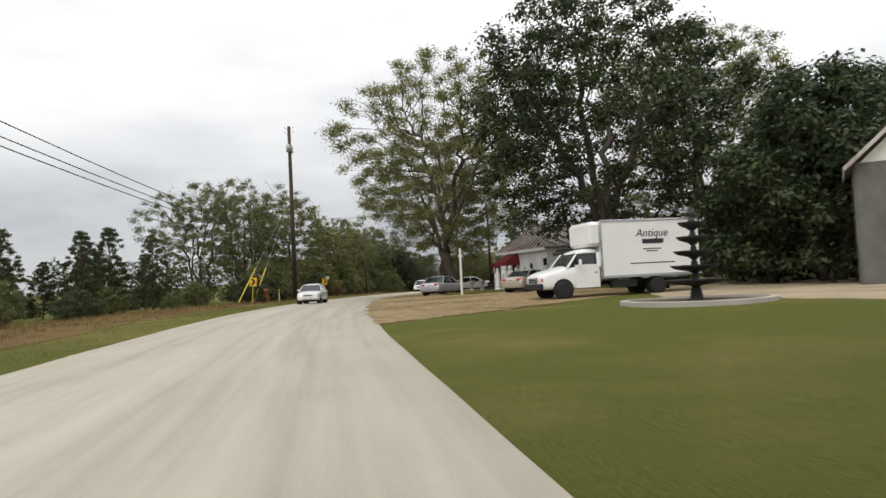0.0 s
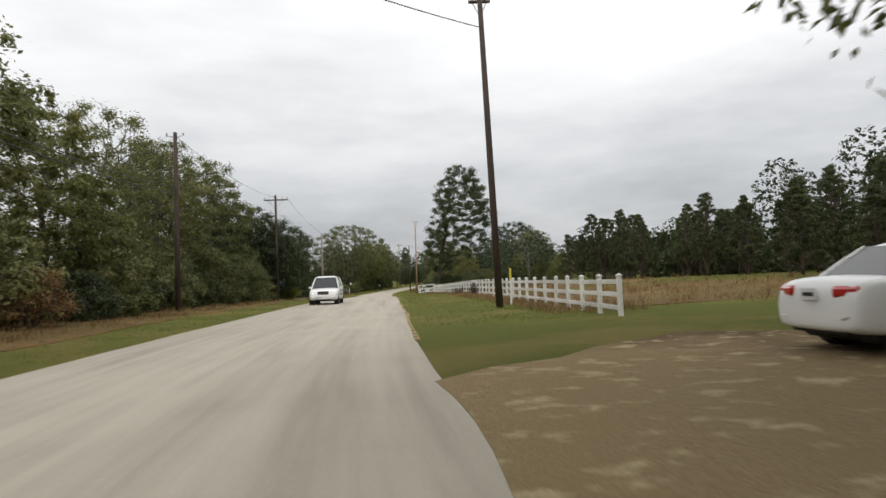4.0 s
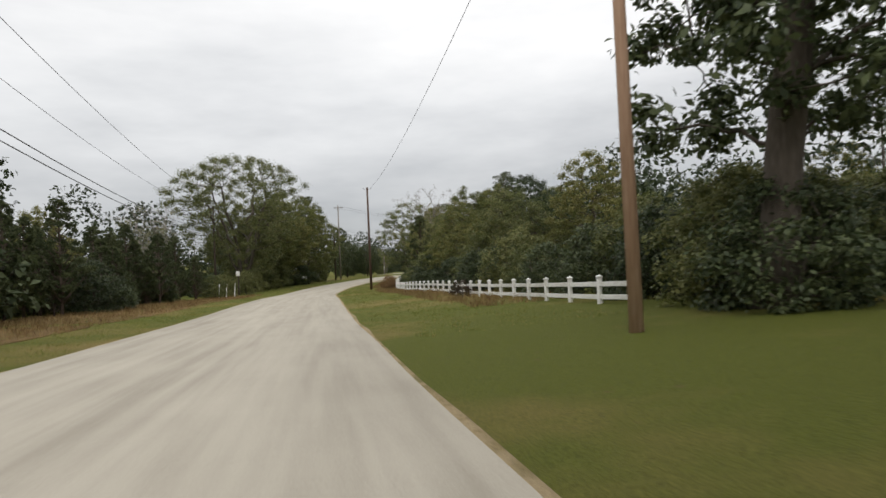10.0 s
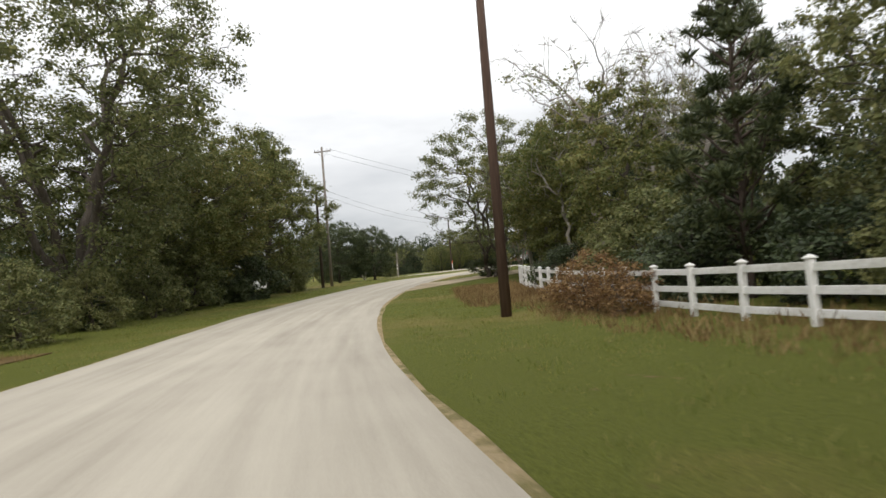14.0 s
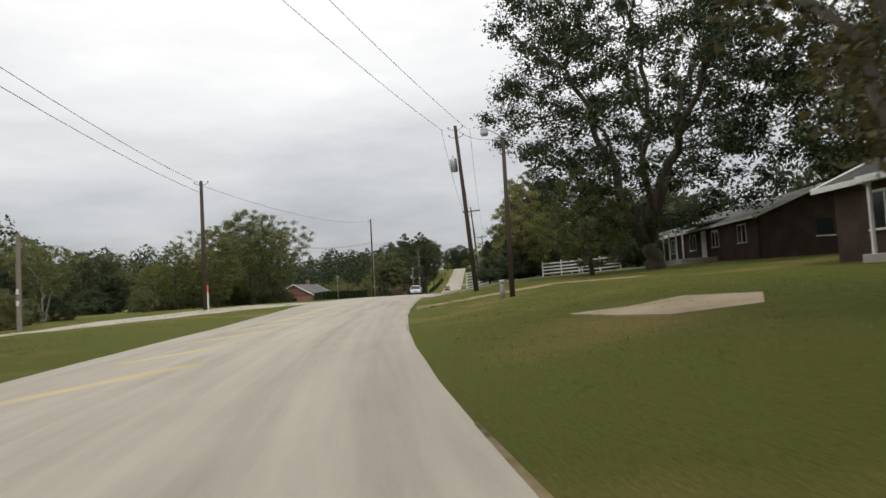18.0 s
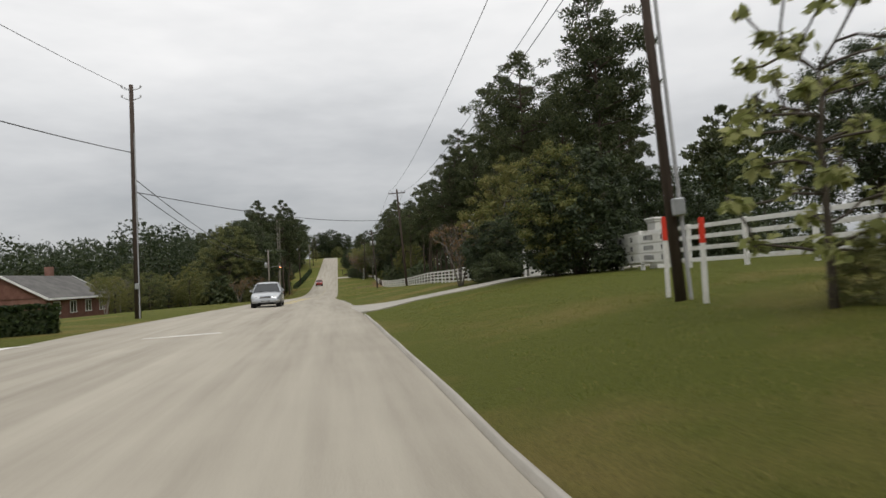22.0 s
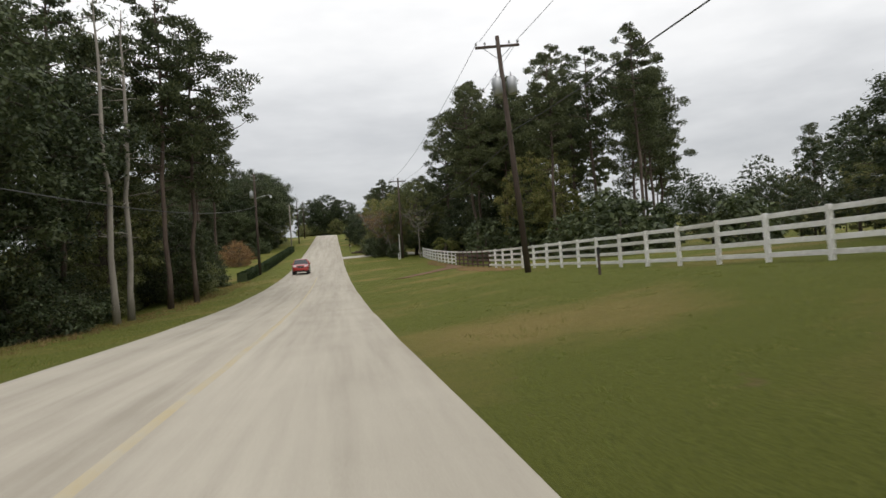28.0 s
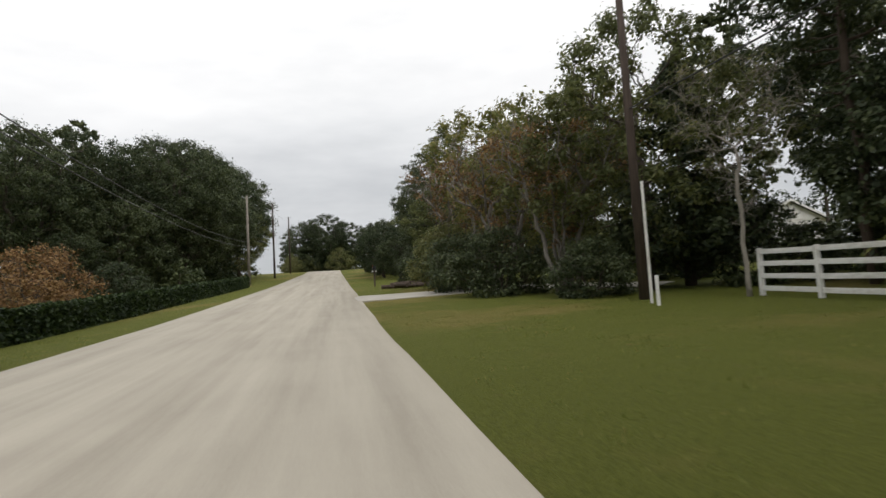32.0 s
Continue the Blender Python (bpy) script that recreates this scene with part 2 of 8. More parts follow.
M = {
    "blades": material("grass_blades", [(0.12, 0.15, 0.03), (0.19, 0.21, 0.05), (0.3, 0.26, 0.1)], 0.8, 0.3, 8, 0, island=0.4, translucent=0.5),
    "straw": material("dry_weeds", [(0.12, 0.07, 0.03), (0.23, 0.15, 0.06), (0.33, 0.24, 0.11)], 0.9, 0.4, 8, 0, island=0.6, translucent=0.25),
    "concrete": material("old_concrete", [(0.32, 0.30, 0.26), (0.45, 0.42, 0.37)], 0.9, 0.8, 40, 0.3),
    "sand": material("sandy_dirt", [(0.2, 0.155, 0.1), (0.34, 0.275, 0.18), (0.44, 0.37, 0.26)], 0.95, 0.5, 20, 0.8),
    "redsoil": material("red_clay_soil", [(0.085, 0.045, 0.026), (0.14, 0.078, 0.045), (0.2, 0.125, 0.075)], 0.95, 0.9, 14, 0.8),
    "litter": material("leaf_litter_soil", [(0.05, 0.035, 0.02), (0.1, 0.065, 0.04), (0.16, 0.11, 0.06)], 0.95, 0.7, 14, 0.8),
    "yellow": material("worn_yellow_paint", [(0.42, 0.345, 0.2), (0.41, 0.355, 0.25), (0.4, 0.37, 0.305)], 0.9, 1.5, 30, 0.1),
    "dash_white": material("mottled_dash_white", [(0.6, 0.59, 0.55), (0.72, 0.71, 0.68), (0.8, 0.79, 0.76)], 0.85, 2.5, 30, 0.1),
    "stripe": material("faded_yellow_stripe", [(0.52, 0.42, 0.18), (0.5, 0.42, 0.24), (0.44, 0.39, 0.29)], 0.9, 1.5, 30, 0.1),
    "whiteline": material("worn_white_paint", [(0.56, 0.54, 0.5), (0.64, 0.62, 0.58), (0.46, 0.43, 0.38)], 0.8, 1.5, 30, 0.1),
    "bark": material("grey_brown_bark", [(0.045, 0.036, 0.028), (0.085, 0.07, 0.055), (0.15, 0.13, 0.105)], 0.95, 1.2, 14, 0.9, streak=(1, 1, 0.25)),
    "pale_bark": material("pale_grey_bark", [(0.1, 0.088, 0.075), (0.19, 0.17, 0.15), (0.28, 0.26, 0.23)], 0.95, 1.2, 14, 0.8, streak=(1, 1, 0.3)),
    "pine_bark": material("pine_bark", [(0.05, 0.036, 0.028), (0.092, 0.068, 0.054), (0.145, 0.115, 0.092)], 0.95, 1.2, 10, 0.9, streak=(1, 1, 0.35)),
    "dead_wood": material("bleached_dead_wood", [(0.2, 0.18, 0.15), (0.32, 0.29, 0.25)], 0.9, 1.5, 12, 0.5, streak=(1, 1, 0.3)),
    "leaf": material("broad_leaves", [(0.092, 0.108, 0.038), (0.16, 0.175, 0.063), (0.245, 0.24, 0.092)], 0.55, 0.25, 3, 0, island=0.4, per_object=0.25, translucent=0.4),
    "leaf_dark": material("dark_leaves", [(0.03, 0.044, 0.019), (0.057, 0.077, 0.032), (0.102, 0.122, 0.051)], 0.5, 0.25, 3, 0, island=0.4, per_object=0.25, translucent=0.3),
    "leaf_yellow": material("yellowing_leaves", [(0.11, 0.13, 0.04), (0.175, 0.185, 0.055), (0.26, 0.235, 0.08)], 0.6, 0.25, 3, 0, island=0.45, per_object=0.2, translucent=0.4),
    "leaf_pale": material("pale_willow_leaves", [(0.2, 0.22, 0.07), (0.3, 0.32, 0.11), (0.42, 0.42, 0.18)], 0.6, 0.25, 3, 0, island=0.45, translucent=0.45),
    "leaf_brown": material("brown_green_leaves", [(0.075, 0.068, 0.03), (0.125, 0.11, 0.048), (0.2, 0.16, 0.075)], 0.6, 0.25, 3, 0, island=0.5, translucent=0.35),
    "leaf_rust": material("rusty_leaves", [(0.14, 0.075, 0.03), (0.235, 0.135, 0.055), (0.33, 0.21, 0.09)], 0.65, 0.3, 3, 0, island=0.6, translucent=0.3),
    "needles": material("pine_needles", [(0.038, 0.051, 0.02), (0.07, 0.086, 0.034), (0.116, 0.13, 0.055)], 0.6, 0.3, 3, 0, island=0.5, per_object=0.25, translucent=0.2),
    "pole_wood": material("creosoted_pole_wood", [(0.035, 0.026, 0.02), (0.07, 0.052, 0.042), (0.12, 0.09, 0.07)], 0.9, 1.0, 16, 0.5, streak=(1, 1, 0.1)),
    "pole_red": material("reddish_weathered_pole", [(0.23, 0.13, 0.085), (0.39, 0.25, 0.17), (0.52, 0.37, 0.28)], 0.9, 1.0, 16, 0.5, streak=(1, 1, 0.1)),
    "pole_brown": material("red_brown_pole_wood", [(0.05, 0.031, 0.023), (0.09, 0.056, 0.041), (0.14, 0.095, 0.07)], 0.9, 1.0, 16, 0.5, streak=(1, 1, 0.1)),
    "pole_grey": material("silvered_pole_wood", [(0.14, 0.12, 0.1), (0.24, 0.21, 0.18), (0.32, 0.29, 0.25)], 0.9, 1.0, 16, 0.5, streak=(1, 1, 0.1)),
    "wire": material("weathered_wire", [(0.03, 0.03, 0.03), (0.05, 0.05, 0.05)], 0.6, 1, 10, 0),
    "steel": material("galvanised_steel", [(0.35, 0.36, 0.37), (0.5, 0.51, 0.52)], 0.45, 2, 20, 0.1, metal=0.8),
    "porcelain": material("grey_insulator", [(0.3, 0.3, 0.31), (0.45, 0.45, 0.46)], 0.3, 3, 10, 0, spec=0.5),
    "whitewood": material("white_painted_fence", [(0.5, 0.48, 0.43), (0.72, 0.71, 0.68), (0.8, 0.79, 0.77)], 0.6, 1.2, 16, 0.25, per_object=0.15),
    "brownwood": material("weathered_brown_rail", [(0.07, 0.045, 0.035), (0.13, 0.085, 0.065)], 0.9, 1.5, 14, 0.5),
    "white_paint": material("white_wall_paint", [(0.58, 0.57, 0.54), (0.74, 0.73, 0.7), (0.8, 0.79, 0.77)], 0.7, 0.9, 20, 0.2, streak=(1, 1, 0.4)),
    "roof_tin": material("rusty_tin_roof", [(0.58, 0.56, 0.54), (0.48, 0.45, 0.42), (0.28, 0.17, 0.13)], 0.55, 0.8, 12, 0.25, metal=0.35),
    "shingle": material("grey_shingles", [(0.075, 0.073, 0.07), (0.125, 0.12, 0.113), (0.18, 0.172, 0.16)], 0.9, 1.0, 30, 0.5),
    "brick": material("red_brown_brick", [(0.13, 0.06, 0.045), (0.2, 0.1, 0.075), (0.26, 0.15, 0.12)], 0.9, 1.2, 18, 0.4, per_object=0.3),
    "dark_shingle": material("dark_brown_shingles", [(0.035, 0.032, 0.03), (0.06, 0.055, 0.05), (0.09, 0.083, 0.076)], 0.9, 1.0, 30, 0.5),
    # near-black brown: the trees' shade is put into this brick's colour
    "shaded_brick": material("shade_darkened_brick", [(0.034, 0.022, 0.018), (0.058, 0.037, 0.03), (0.085, 0.057, 0.048)], 0.9, 1.2, 18, 0.4),
    "awning": material("maroon_awning_cloth", [(0.13, 0.016, 0.02), (0.2, 0.03, 0.035)], 0.8, 1.2, 30, 0.2),
    "carwhite": material("white_car_paint", [(0.74, 0.74, 0.73), (0.8, 0.8, 0.79)], 0.35, 0.8, 30, 0, coat=0.6),
    "carpearl": material("pearl_car_paint", [(0.6, 0.58, 0.56), (0.66, 0.64, 0.62)], 0.3, 0.8, 40, 0, metal=0.25, coat=0.8),
    "carsilver": material("silver_car_paint", [(0.42, 0.44, 0.46), (0.5, 0.52, 0.54)], 0.3, 0.8, 60, 0, metal=0.6, coat=0.7),
    "cartan": material("champagne_car_paint", [(0.4, 0.36, 0.29), (0.48, 0.44, 0.36)], 0.35, 0.8, 60, 0, metal=0.4, coat=0.5),
    "carred": material("red_car_paint", [(0.26, 0.02, 0.016), (0.33, 0.03, 0.022)], 0.3, 0.8, 60, 0, coat=0.8),
    "rust": material("rusted_tin", [(0.14, 0.06, 0.04), (0.24, 0.11, 0.07)], 0.8, 1.5, 14, 0.3),
    "rubber": material("tyre_rubber", [(0.015, 0.015, 0.015), (0.03, 0.03, 0.03)], 0.85, 2, 30, 0.2),
    "blacktrim": material("black_plastic", [(0.012, 0.012, 0.013), (0.025, 0.025, 0.026)], 0.5, 2, 30, 0.05),
    "alloy": material("alloy_wheel", [(0.4, 0.41, 0.42), (0.55, 0.56, 0.57)], 0.3, 2, 20, 0, metal=0.9),
    "chrome": material("chrome", [(0.6, 0.6, 0.62), (0.7, 0.7, 0.72)], 0.12, 2, 20, 0, metal=1.0),
    "redlamp": material("red_lamp_lens", [(0.4, 0.012, 0.012), (0.5, 0.025, 0.02)], 0.15, 2, 20, 0, spec=0.6, coat=0.5),
    "headlamp": material("clear_lamp_lens", [(0.6, 0.61, 0.62), (0.75, 0.76, 0.77)], 0.1, 3, 20, 0, spec=0.7, coat=0.6),
    "plate": material("plate_blank", [(0.6, 0.6, 0.6), (0.68, 0.68, 0.66)], 0.5, 2, 20, 0),
    "statue": material("white_cast_stone", [(0.6, 0.59, 0.56), (0.76, 0.75, 0.73)], 0.75, 3, 20, 0.3),
    "bronze": material("green_patina_bronze", [(0.02, 0.035, 0.035), (0.07, 0.12, 0.115)], 0.6, 4, 20, 0.2, metal=0.4),
    "darkstone": material("dark_cast_stone", [(0.025, 0.026, 0.027), (0.055, 0.056, 0.058)], 0.7, 3, 20, 0.3),
    "bin": material("dark_green_bin_plastic", [(0.012, 0.03, 0.022), (0.022, 0.048, 0.036)], 0.55, 1.5, 30, 0.1),
    "orange": material("faded_orange_plastic", [(0.42, 0.12, 0.06), (0.52, 0.18, 0.09)], 0.7, 1.5, 20, 0.1),
    "redband": material("red_marker_paint", [(0.6, 0.03, 0.015), (0.72, 0.06, 0.03)], 0.55, 2, 20, 0),
    "safety": material("orange_marker", [(0.75, 0.12, 0.03), (0.85, 0.17, 0.05)], 0.6, 2, 20, 0),
    "signyellow": material("yellow_sign_sheet", [(0.75, 0.45, 0.02), (0.8, 0.5, 0.04)], 0.5, 2, 20, 0),
    "signblack": material("black_sign_sheet", [(0.015, 0.015, 0.015), (0.025, 0.025, 0.025)], 0.5, 2, 20, 0),
    "signgreen": material("green_sign_sheet", [(0.01, 0.16, 0.07), (0.015, 0.2, 0.09)], 0.5, 2, 20, 0),
    "guard": material("yellow_guy_guard", [(0.6, 0.48, 0.05), (0.7, 0.58, 0.09)], 0.6, 2, 20, 0),
    "hedge": material("clipped_hedge_leaves", [(0.012, 0.024, 0.008), (0.026, 0.045, 0.013), (0.05, 0.075, 0.02)], 0.6, 0.6, 5, 0, island=0.5, translucent=0.2),
    "inside": material("dim_interior", [(0.02, 0.019, 0.018), (0.05, 0.045, 0.04)], 0.9, 1, 10, 0),
    "ink": material("dark_lettering", [(0.02, 0.02, 0.025), (0.035, 0.035, 0.04)], 0.6, 2, 20, 0),
    "redink": material("faded_red_lettering", [(0.17, 0.06, 0.05), (0.22, 0.09, 0.08)], 0.7, 2, 20, 0),
}


def lawn_material(name, greens, dry, bare, dry_at, bare_at):
    """Turf: fine blades mottled over green, drying to straw in patches, worn to soil in spots."""
    m = bpy.data.materials.new(name)
    m.use_nodes = True
    nt = m.node_tree
    bsdf = nt.nodes["Principled BSDF"]
    tc = nt.nodes.new("ShaderNodeTexCoord")

    def noise_at(scale, detail, rough=0.6):
        n = nt.nodes.new("ShaderNodeTexNoise")
        n.inputs["Scale"].default_value, n.inputs["Detail"].default_value, n.inputs["Roughness"].default_value = scale, detail, rough
        nt.links.new(tc.outputs["Object"], n.inputs["Vector"])
        return n.outputs["Fac"]

    def ramp(src, stops):
        r = nt.nodes.new("ShaderNodeValToRGB")
        els = r.color_ramp.elements
        els[0].position, els[1].position = stops[0][0], stops[-1][0]
        els[0].color, els[1].color = (*stops[0][1], 1), (*stops[-1][1], 1)
        for p, c in stops[1:-1]:
            els.new(p).color = (*c, 1)
        nt.links.new(src, r.inputs[0])
        return r.outputs[0]

    def blend(fac, a, b):
        x = nt.nodes.new("ShaderNodeMix")
        x.data_type = "RGBA"
        for src, sock in ((fac, x.inputs["Factor"]), (a, x.inputs["A"]), (b, x.inputs["B"])):
            nt.links.new(src, sock)
        return x.outputs["Result"]

    fine = noise_at(38, 5, 0.75)
    mid = noise_at(2.2, 5)
    g1 = ramp(fine, [(0.32, greens[0]), (0.5, greens[1]), (0.68, greens[2])])
    g2 = ramp(fine, [(0.32, [v * 0.55 for v in dry]), (0.5, dry), (0.7, [min(0.5, v * 1.5) for v in dry])])
    g3 = ramp(fine, [(0.35, [v * 0.7 for v in bare]), (0.65, [v * 1.2 for v in bare])])
    big = noise_at(0.12, 6, 0.62)
    black, white = (0, 0, 0), (1, 1, 1)
    col = blend(ramp(big, [(dry_at, black), (dry_at + 0.16, white)]), g1, g2)
    col = blend(ramp(mid, [(bare_at, black), (bare_at + 0.12, white)]), col, g3)
    nt.links.new(col, bsdf.inputs["Base Color"])
    bsdf.inputs["Roughness"].default_value = 0.95
    bsdf.inputs["Specular IOR Level"].default_value = 0.15
    bp = nt.nodes.new("ShaderNodeBump")
    bp.inputs["Strength"].default_value, bp.inputs["Distance"].default_value = 0.9, 0.05
    nt.links.new(fine, bp.inputs["Height"])
    nt.links.new(bp.outputs[0], bsdf.inputs["Normal"])
    return m


def road_material(name):
    """Pale worn asphalt: coarse stone grain, blotches, and wear drawn out along the lanes (UV: across, along)."""
    m = bpy.data.materials.new(name)
    m.use_nodes = True
    nt = m.node_tree
    bsdf = nt.nodes["Principled BSDF"]
    tc = nt.nodes.new("ShaderNodeTexCoord")

    def noise_at(src, scale, detail, stretch=(1, 1, 1)):
        mp = nt.nodes.new("ShaderNodeMapping")
        mp.inputs["Scale"].default_value = stretch
        nt.links.new(tc.outputs[src], mp.inputs[0])
        n = nt.nodes.new("ShaderNodeTexNoise")
        n.inputs["Scale"].default_value, n.inputs["Detail"].default_value = scale, detail
        nt.links.new(mp.outputs[0], n.inputs["Vector"])
        return n.outputs["Fac"]

    def add(a, b, k):
        x = nt.nodes.new("ShaderNodeMath")
        x.operation = "MULTIPLY_ADD"
        x.inputs[1].default_value = k
        nt.links.new(b, x.inputs[0])
        nt.links.new(a, x.inputs[2])
        return x.outputs[0]

    grain = noise_at("Object", 55, 4)
    fac = add(noise_at("UV", 1.0, 4, (1.5, 0.05, 1)), noise_at("UV", 1.0, 5, (5.0, 0.25, 1)), 0.5)
    fac = add(add(fac, grain, 0.45), noise_at("Object", 0.6, 5), 0.3)
    ramp = nt.nodes.new("ShaderNodeValToRGB")
    els = ramp.color_ramp.elements
    els[0].position, els[1].position = 0.42, 0.7
    els[0].color, els[1].color = (0.3, 0.27, 0.218, 1), (0.45, 0.412, 0.34, 1)
    els.new(0.55).color = (0.38, 0.345, 0.284, 1)
    half = nt.nodes.new("ShaderNodeMath")
    half.operation = "MULTIPLY"
    half.inputs[1].default_value = 0.5
    nt.links.new(fac, half.inputs[0])
    nt.links.new(half.outputs[0], ramp.inputs[0])
    nt.links.new(ramp.outputs[0], bsdf.inputs["Base Color"])
    bsdf.inputs["Roughness"].default_value = 0.9
    bsdf.inputs["Specular IOR Level"].default_value = 0.25
    bp = nt.nodes.new("ShaderNodeBump")
    bp.inputs["Strength"].default_value, bp.inputs["Distance"].default_value = 0.5, 0.01
    nt.links.new(grain, bp.inputs["Height"])
    nt.links.new(bp.outputs[0], bsdf.inputs["Normal"])
    return m


M["asphalt"] = road_material("pale_worn_asphalt")
M["grass"] = lawn_material("roadside_turf", [(0.042, 0.055, 0.009), (0.1, 0.112, 0.017), (0.165, 0.168, 0.034)], (0.19, 0.15, 0.047), (0.17, 0.115, 0.06), 0.5, 0.66)
M["worn"] = lawn_material("worn_sandy_turf", [(0.06, 0.08, 0.02), (0.12, 0.125, 0.035), (0.2, 0.18, 0.06)], (0.3, 0.23, 0.12), (0.4, 0.31, 0.18), 0.38, 0.44)
M["leafsoil"] = lawn_material("leaf_strewn_soil", [(0.19, 0.13, 0.065), (0.3, 0.22, 0.115), (0.4, 0.305, 0.17)], (0.13, 0.085, 0.042), (0.5, 0.4, 0.24), 0.47, 0.55)
M["dryturf"] = lawn_material("dead_brown_turf", [(0.06, 0.045, 0.018), (0.14, 0.095, 0.035), (0.22, 0.15, 0.06)], (0.2, 0.125, 0.05), (0.12, 0.075, 0.04), 0.45, 0.55)
glass = bpy.data.materials.new("dark_window_glass")
glass.use_nodes = True
gb = glass.node_tree.nodes["Principled BSDF"]
gb.inputs["Base Color"].default_value = (0.02, 0.024, 0.026, 1)
gb.inputs["Roughness"].default_value = 0.06
gb.inputs["Specular IOR Level"].default_value = 0.6
M["glass"] = glass
glow = bpy.data.materials.new("lit_sodium_lamp")
glow.use_nodes = True
gl = glow.node_tree.nodes["Principled BSDF"]
gl.inputs["Emission Color"].default_value = (1.0, 0.2, 0.03, 1)
gl.inputs["Emission Strength"].default_value = 9.0
M["glow"] = glow


# ---- the plan: stations s along the road's middle line, d metres to its right ----
def smooth_line(rows):
    p = np.array(rows, float)
    q = np.vstack([2 * p[0] - p[1], p, 2 * p[-1] - p[-2]])
    out = []
    for i in range(1, len(q) - 2):
        p0, p1, p2, p3 = q[i - 1 : i + 3]
        l0, l1, l2 = (np.linalg.norm(v) + 1e-6 for v in (p1 - p0, p2 - p1, p3 - p2))
        m1 = l1 * ((p1 - p0) / l0 * l1 + (p2 - p1) / l1 * l0) / (l0 + l1)
        m2 = l1 * ((p2 - p1) / l1 * l2 + (p3 - p2) / l2 * l1) / (l1 + l2)
        k = max(2, int(l1 / 2.5))
        for j in range(k):
            u = j / k
            out.append((2 * u**3 - 3 * u * u + 1) * p1 + (u**3 - 2 * u * u + u) * m1 + (3 * u * u - 2 * u**3) * p2 + (u**3 - u * u) * m2)
    out.append(p[-1])
    return np.array(out)


LINE = smooth_line(ROAD)
RUN = np.r_[0, np.cumsum(np.linalg.norm(np.diff(LINE[:, :2], axis=0), axis=1))]
RUN -= RUN[np.argmin(np.linalg.norm(LINE[:, :2] - np.array(ROAD[2][:2]), axis=1))]
DIRS = np.gradient(LINE[:, :2], axis=0)
DIRS /= np.linalg.norm(DIRS, axis=1)[:, None]
NEAR_SIDE = 90.0
MEAN = np.array([0.44, 0.898])

# how high the land lies over the road, 10 and 25 m to either side
R_S = (-60, 0, 28, 50, 90, 120, 150, 166, 180, 230, 270, 310, 337, 365, 395, 424, 441, 500, 531, 556, 620, 700)
R_10 = (0.2, 0.12, 0.0, 0.2, 0.1, 0.1, 0.12, 0.33, 0.35, 0.05, 0.1, 0.7, 0.9, 0.9, 1.0, 0.72, 0.85, 0.65, 0.25, 0.05, 0.2, 0.2)
R_25 = (0.3, 0.3, 0.1, 0.3, 0.5, 0.85, 0.9, 0.85, 0.8, 0.3, 0.4, 1.5, 1.45, 1.7, 1.7, 1.15, 1.45, 1.3, 0.7, 0.4, 0.4, 0.4)
L_S = (-60, 0, 75, 140, 180, 250, 340, 397, 440, 480, 505, 550, 600, 700)
L_10 = (-0.1, -0.1, 0.1, 0.1, 0.2, -0.1, 0.15, -0.1, -0.1, -0.3, -0.6, -0.55, -0.3, 0.0)
L_25 = (-0.3, -0.3, 0.0, 0.2, 0.2, -0.2, 0.1, -0.5, -0.8, -1.6, -2.4, -1.0, -0.6, 0.0)


def road_at(s):
    return np.array([np.interp(s, RUN, LINE[:, k]) for k in range(3)])


def heading(s):
    v = np.array([np.interp(s, RUN, DIRS[:, k]) for k in range(2)])
    return v / np.linalg.norm(v)


def rise(s, d):
    side = abs(d)
    a, b = (np.interp(s, R_S, R_10), np.interp(s, R_S, R_25)) if d > 0 else (np.interp(s, L_S, L_10), np.interp(s, L_S, L_25))
    return float(np.interp(side, (0, 3.9, 10, 25, 60, 400), (0, -0.02, a, b, b * 1.25, b * 1.25)))


def at(s, d, up=0.0):
    """The place on the ground at station s, d metres to the right of the road's middle."""
    c, h = road_at(s), heading(s)
    n = np.array([h[1], -h[0]])
    near = max(-NEAR_SIDE, min(NEAR_SIDE, d))
    far = np.array([MEAN[1], -MEAN[0]]) * (d - near)
    xy = c[:2] + n * near + far
    return Vector((xy[0], xy[1], c[2] + rise(s, d) + up))


def turn_at(s):
    """The road's heading at s as a turn about z, for things built along +y."""
    h = heading(s)
    return math.atan2(-h[0], h[1])


def stand(s, d, turn=0.0, up=0.0, size=1.0, lean=(0, 0)):
    return Matrix.Translation(at(s, d, up)) @ Matrix.Rotation(turn_at(s) + radians(turn), 4, "Z") @ Euler((radians(lean[0]), radians(lean[1]), 0)).to_matrix().to_4x4() @ Matrix.Diagonal((size, size, size, 1))


# ---- mesh helpers ----
def mesh_ob(name, verts, faces, mat, parent=None, label="", smooth=False):
    me = bpy.data.meshes.new(name)
    me.from_pydata([tuple(v) for v in verts], [], [tuple(f) for f in faces])
    if smooth:
        me.polygons.foreach_set("use_smooth", np.ones(len(me.polygons), bool))
    me.materials.append(mat)
    ob = new(name, me)
    if parent:
        ob.parent = parent
    if label:
        ob["label"] = label
    return ob


def part(name, bm, mat, parent, label="", smooth=False):
    me = bpy.data.meshes.new(name)
    if smooth:
        for f in bm.faces:
            f.smooth = True
    bm.to_mesh(me)
    bm.free()
    me.materials.append(mat)
    ob = new(name, me)
    ob.parent = parent
    if label:
        ob["label"] = label
    return ob


def thing(name, m, label, category, group=""):
    ob = new(name)
    ob.empty_display_size = 0.3
    ob.matrix_basis = m
    return tagged(ob, label, category, group)


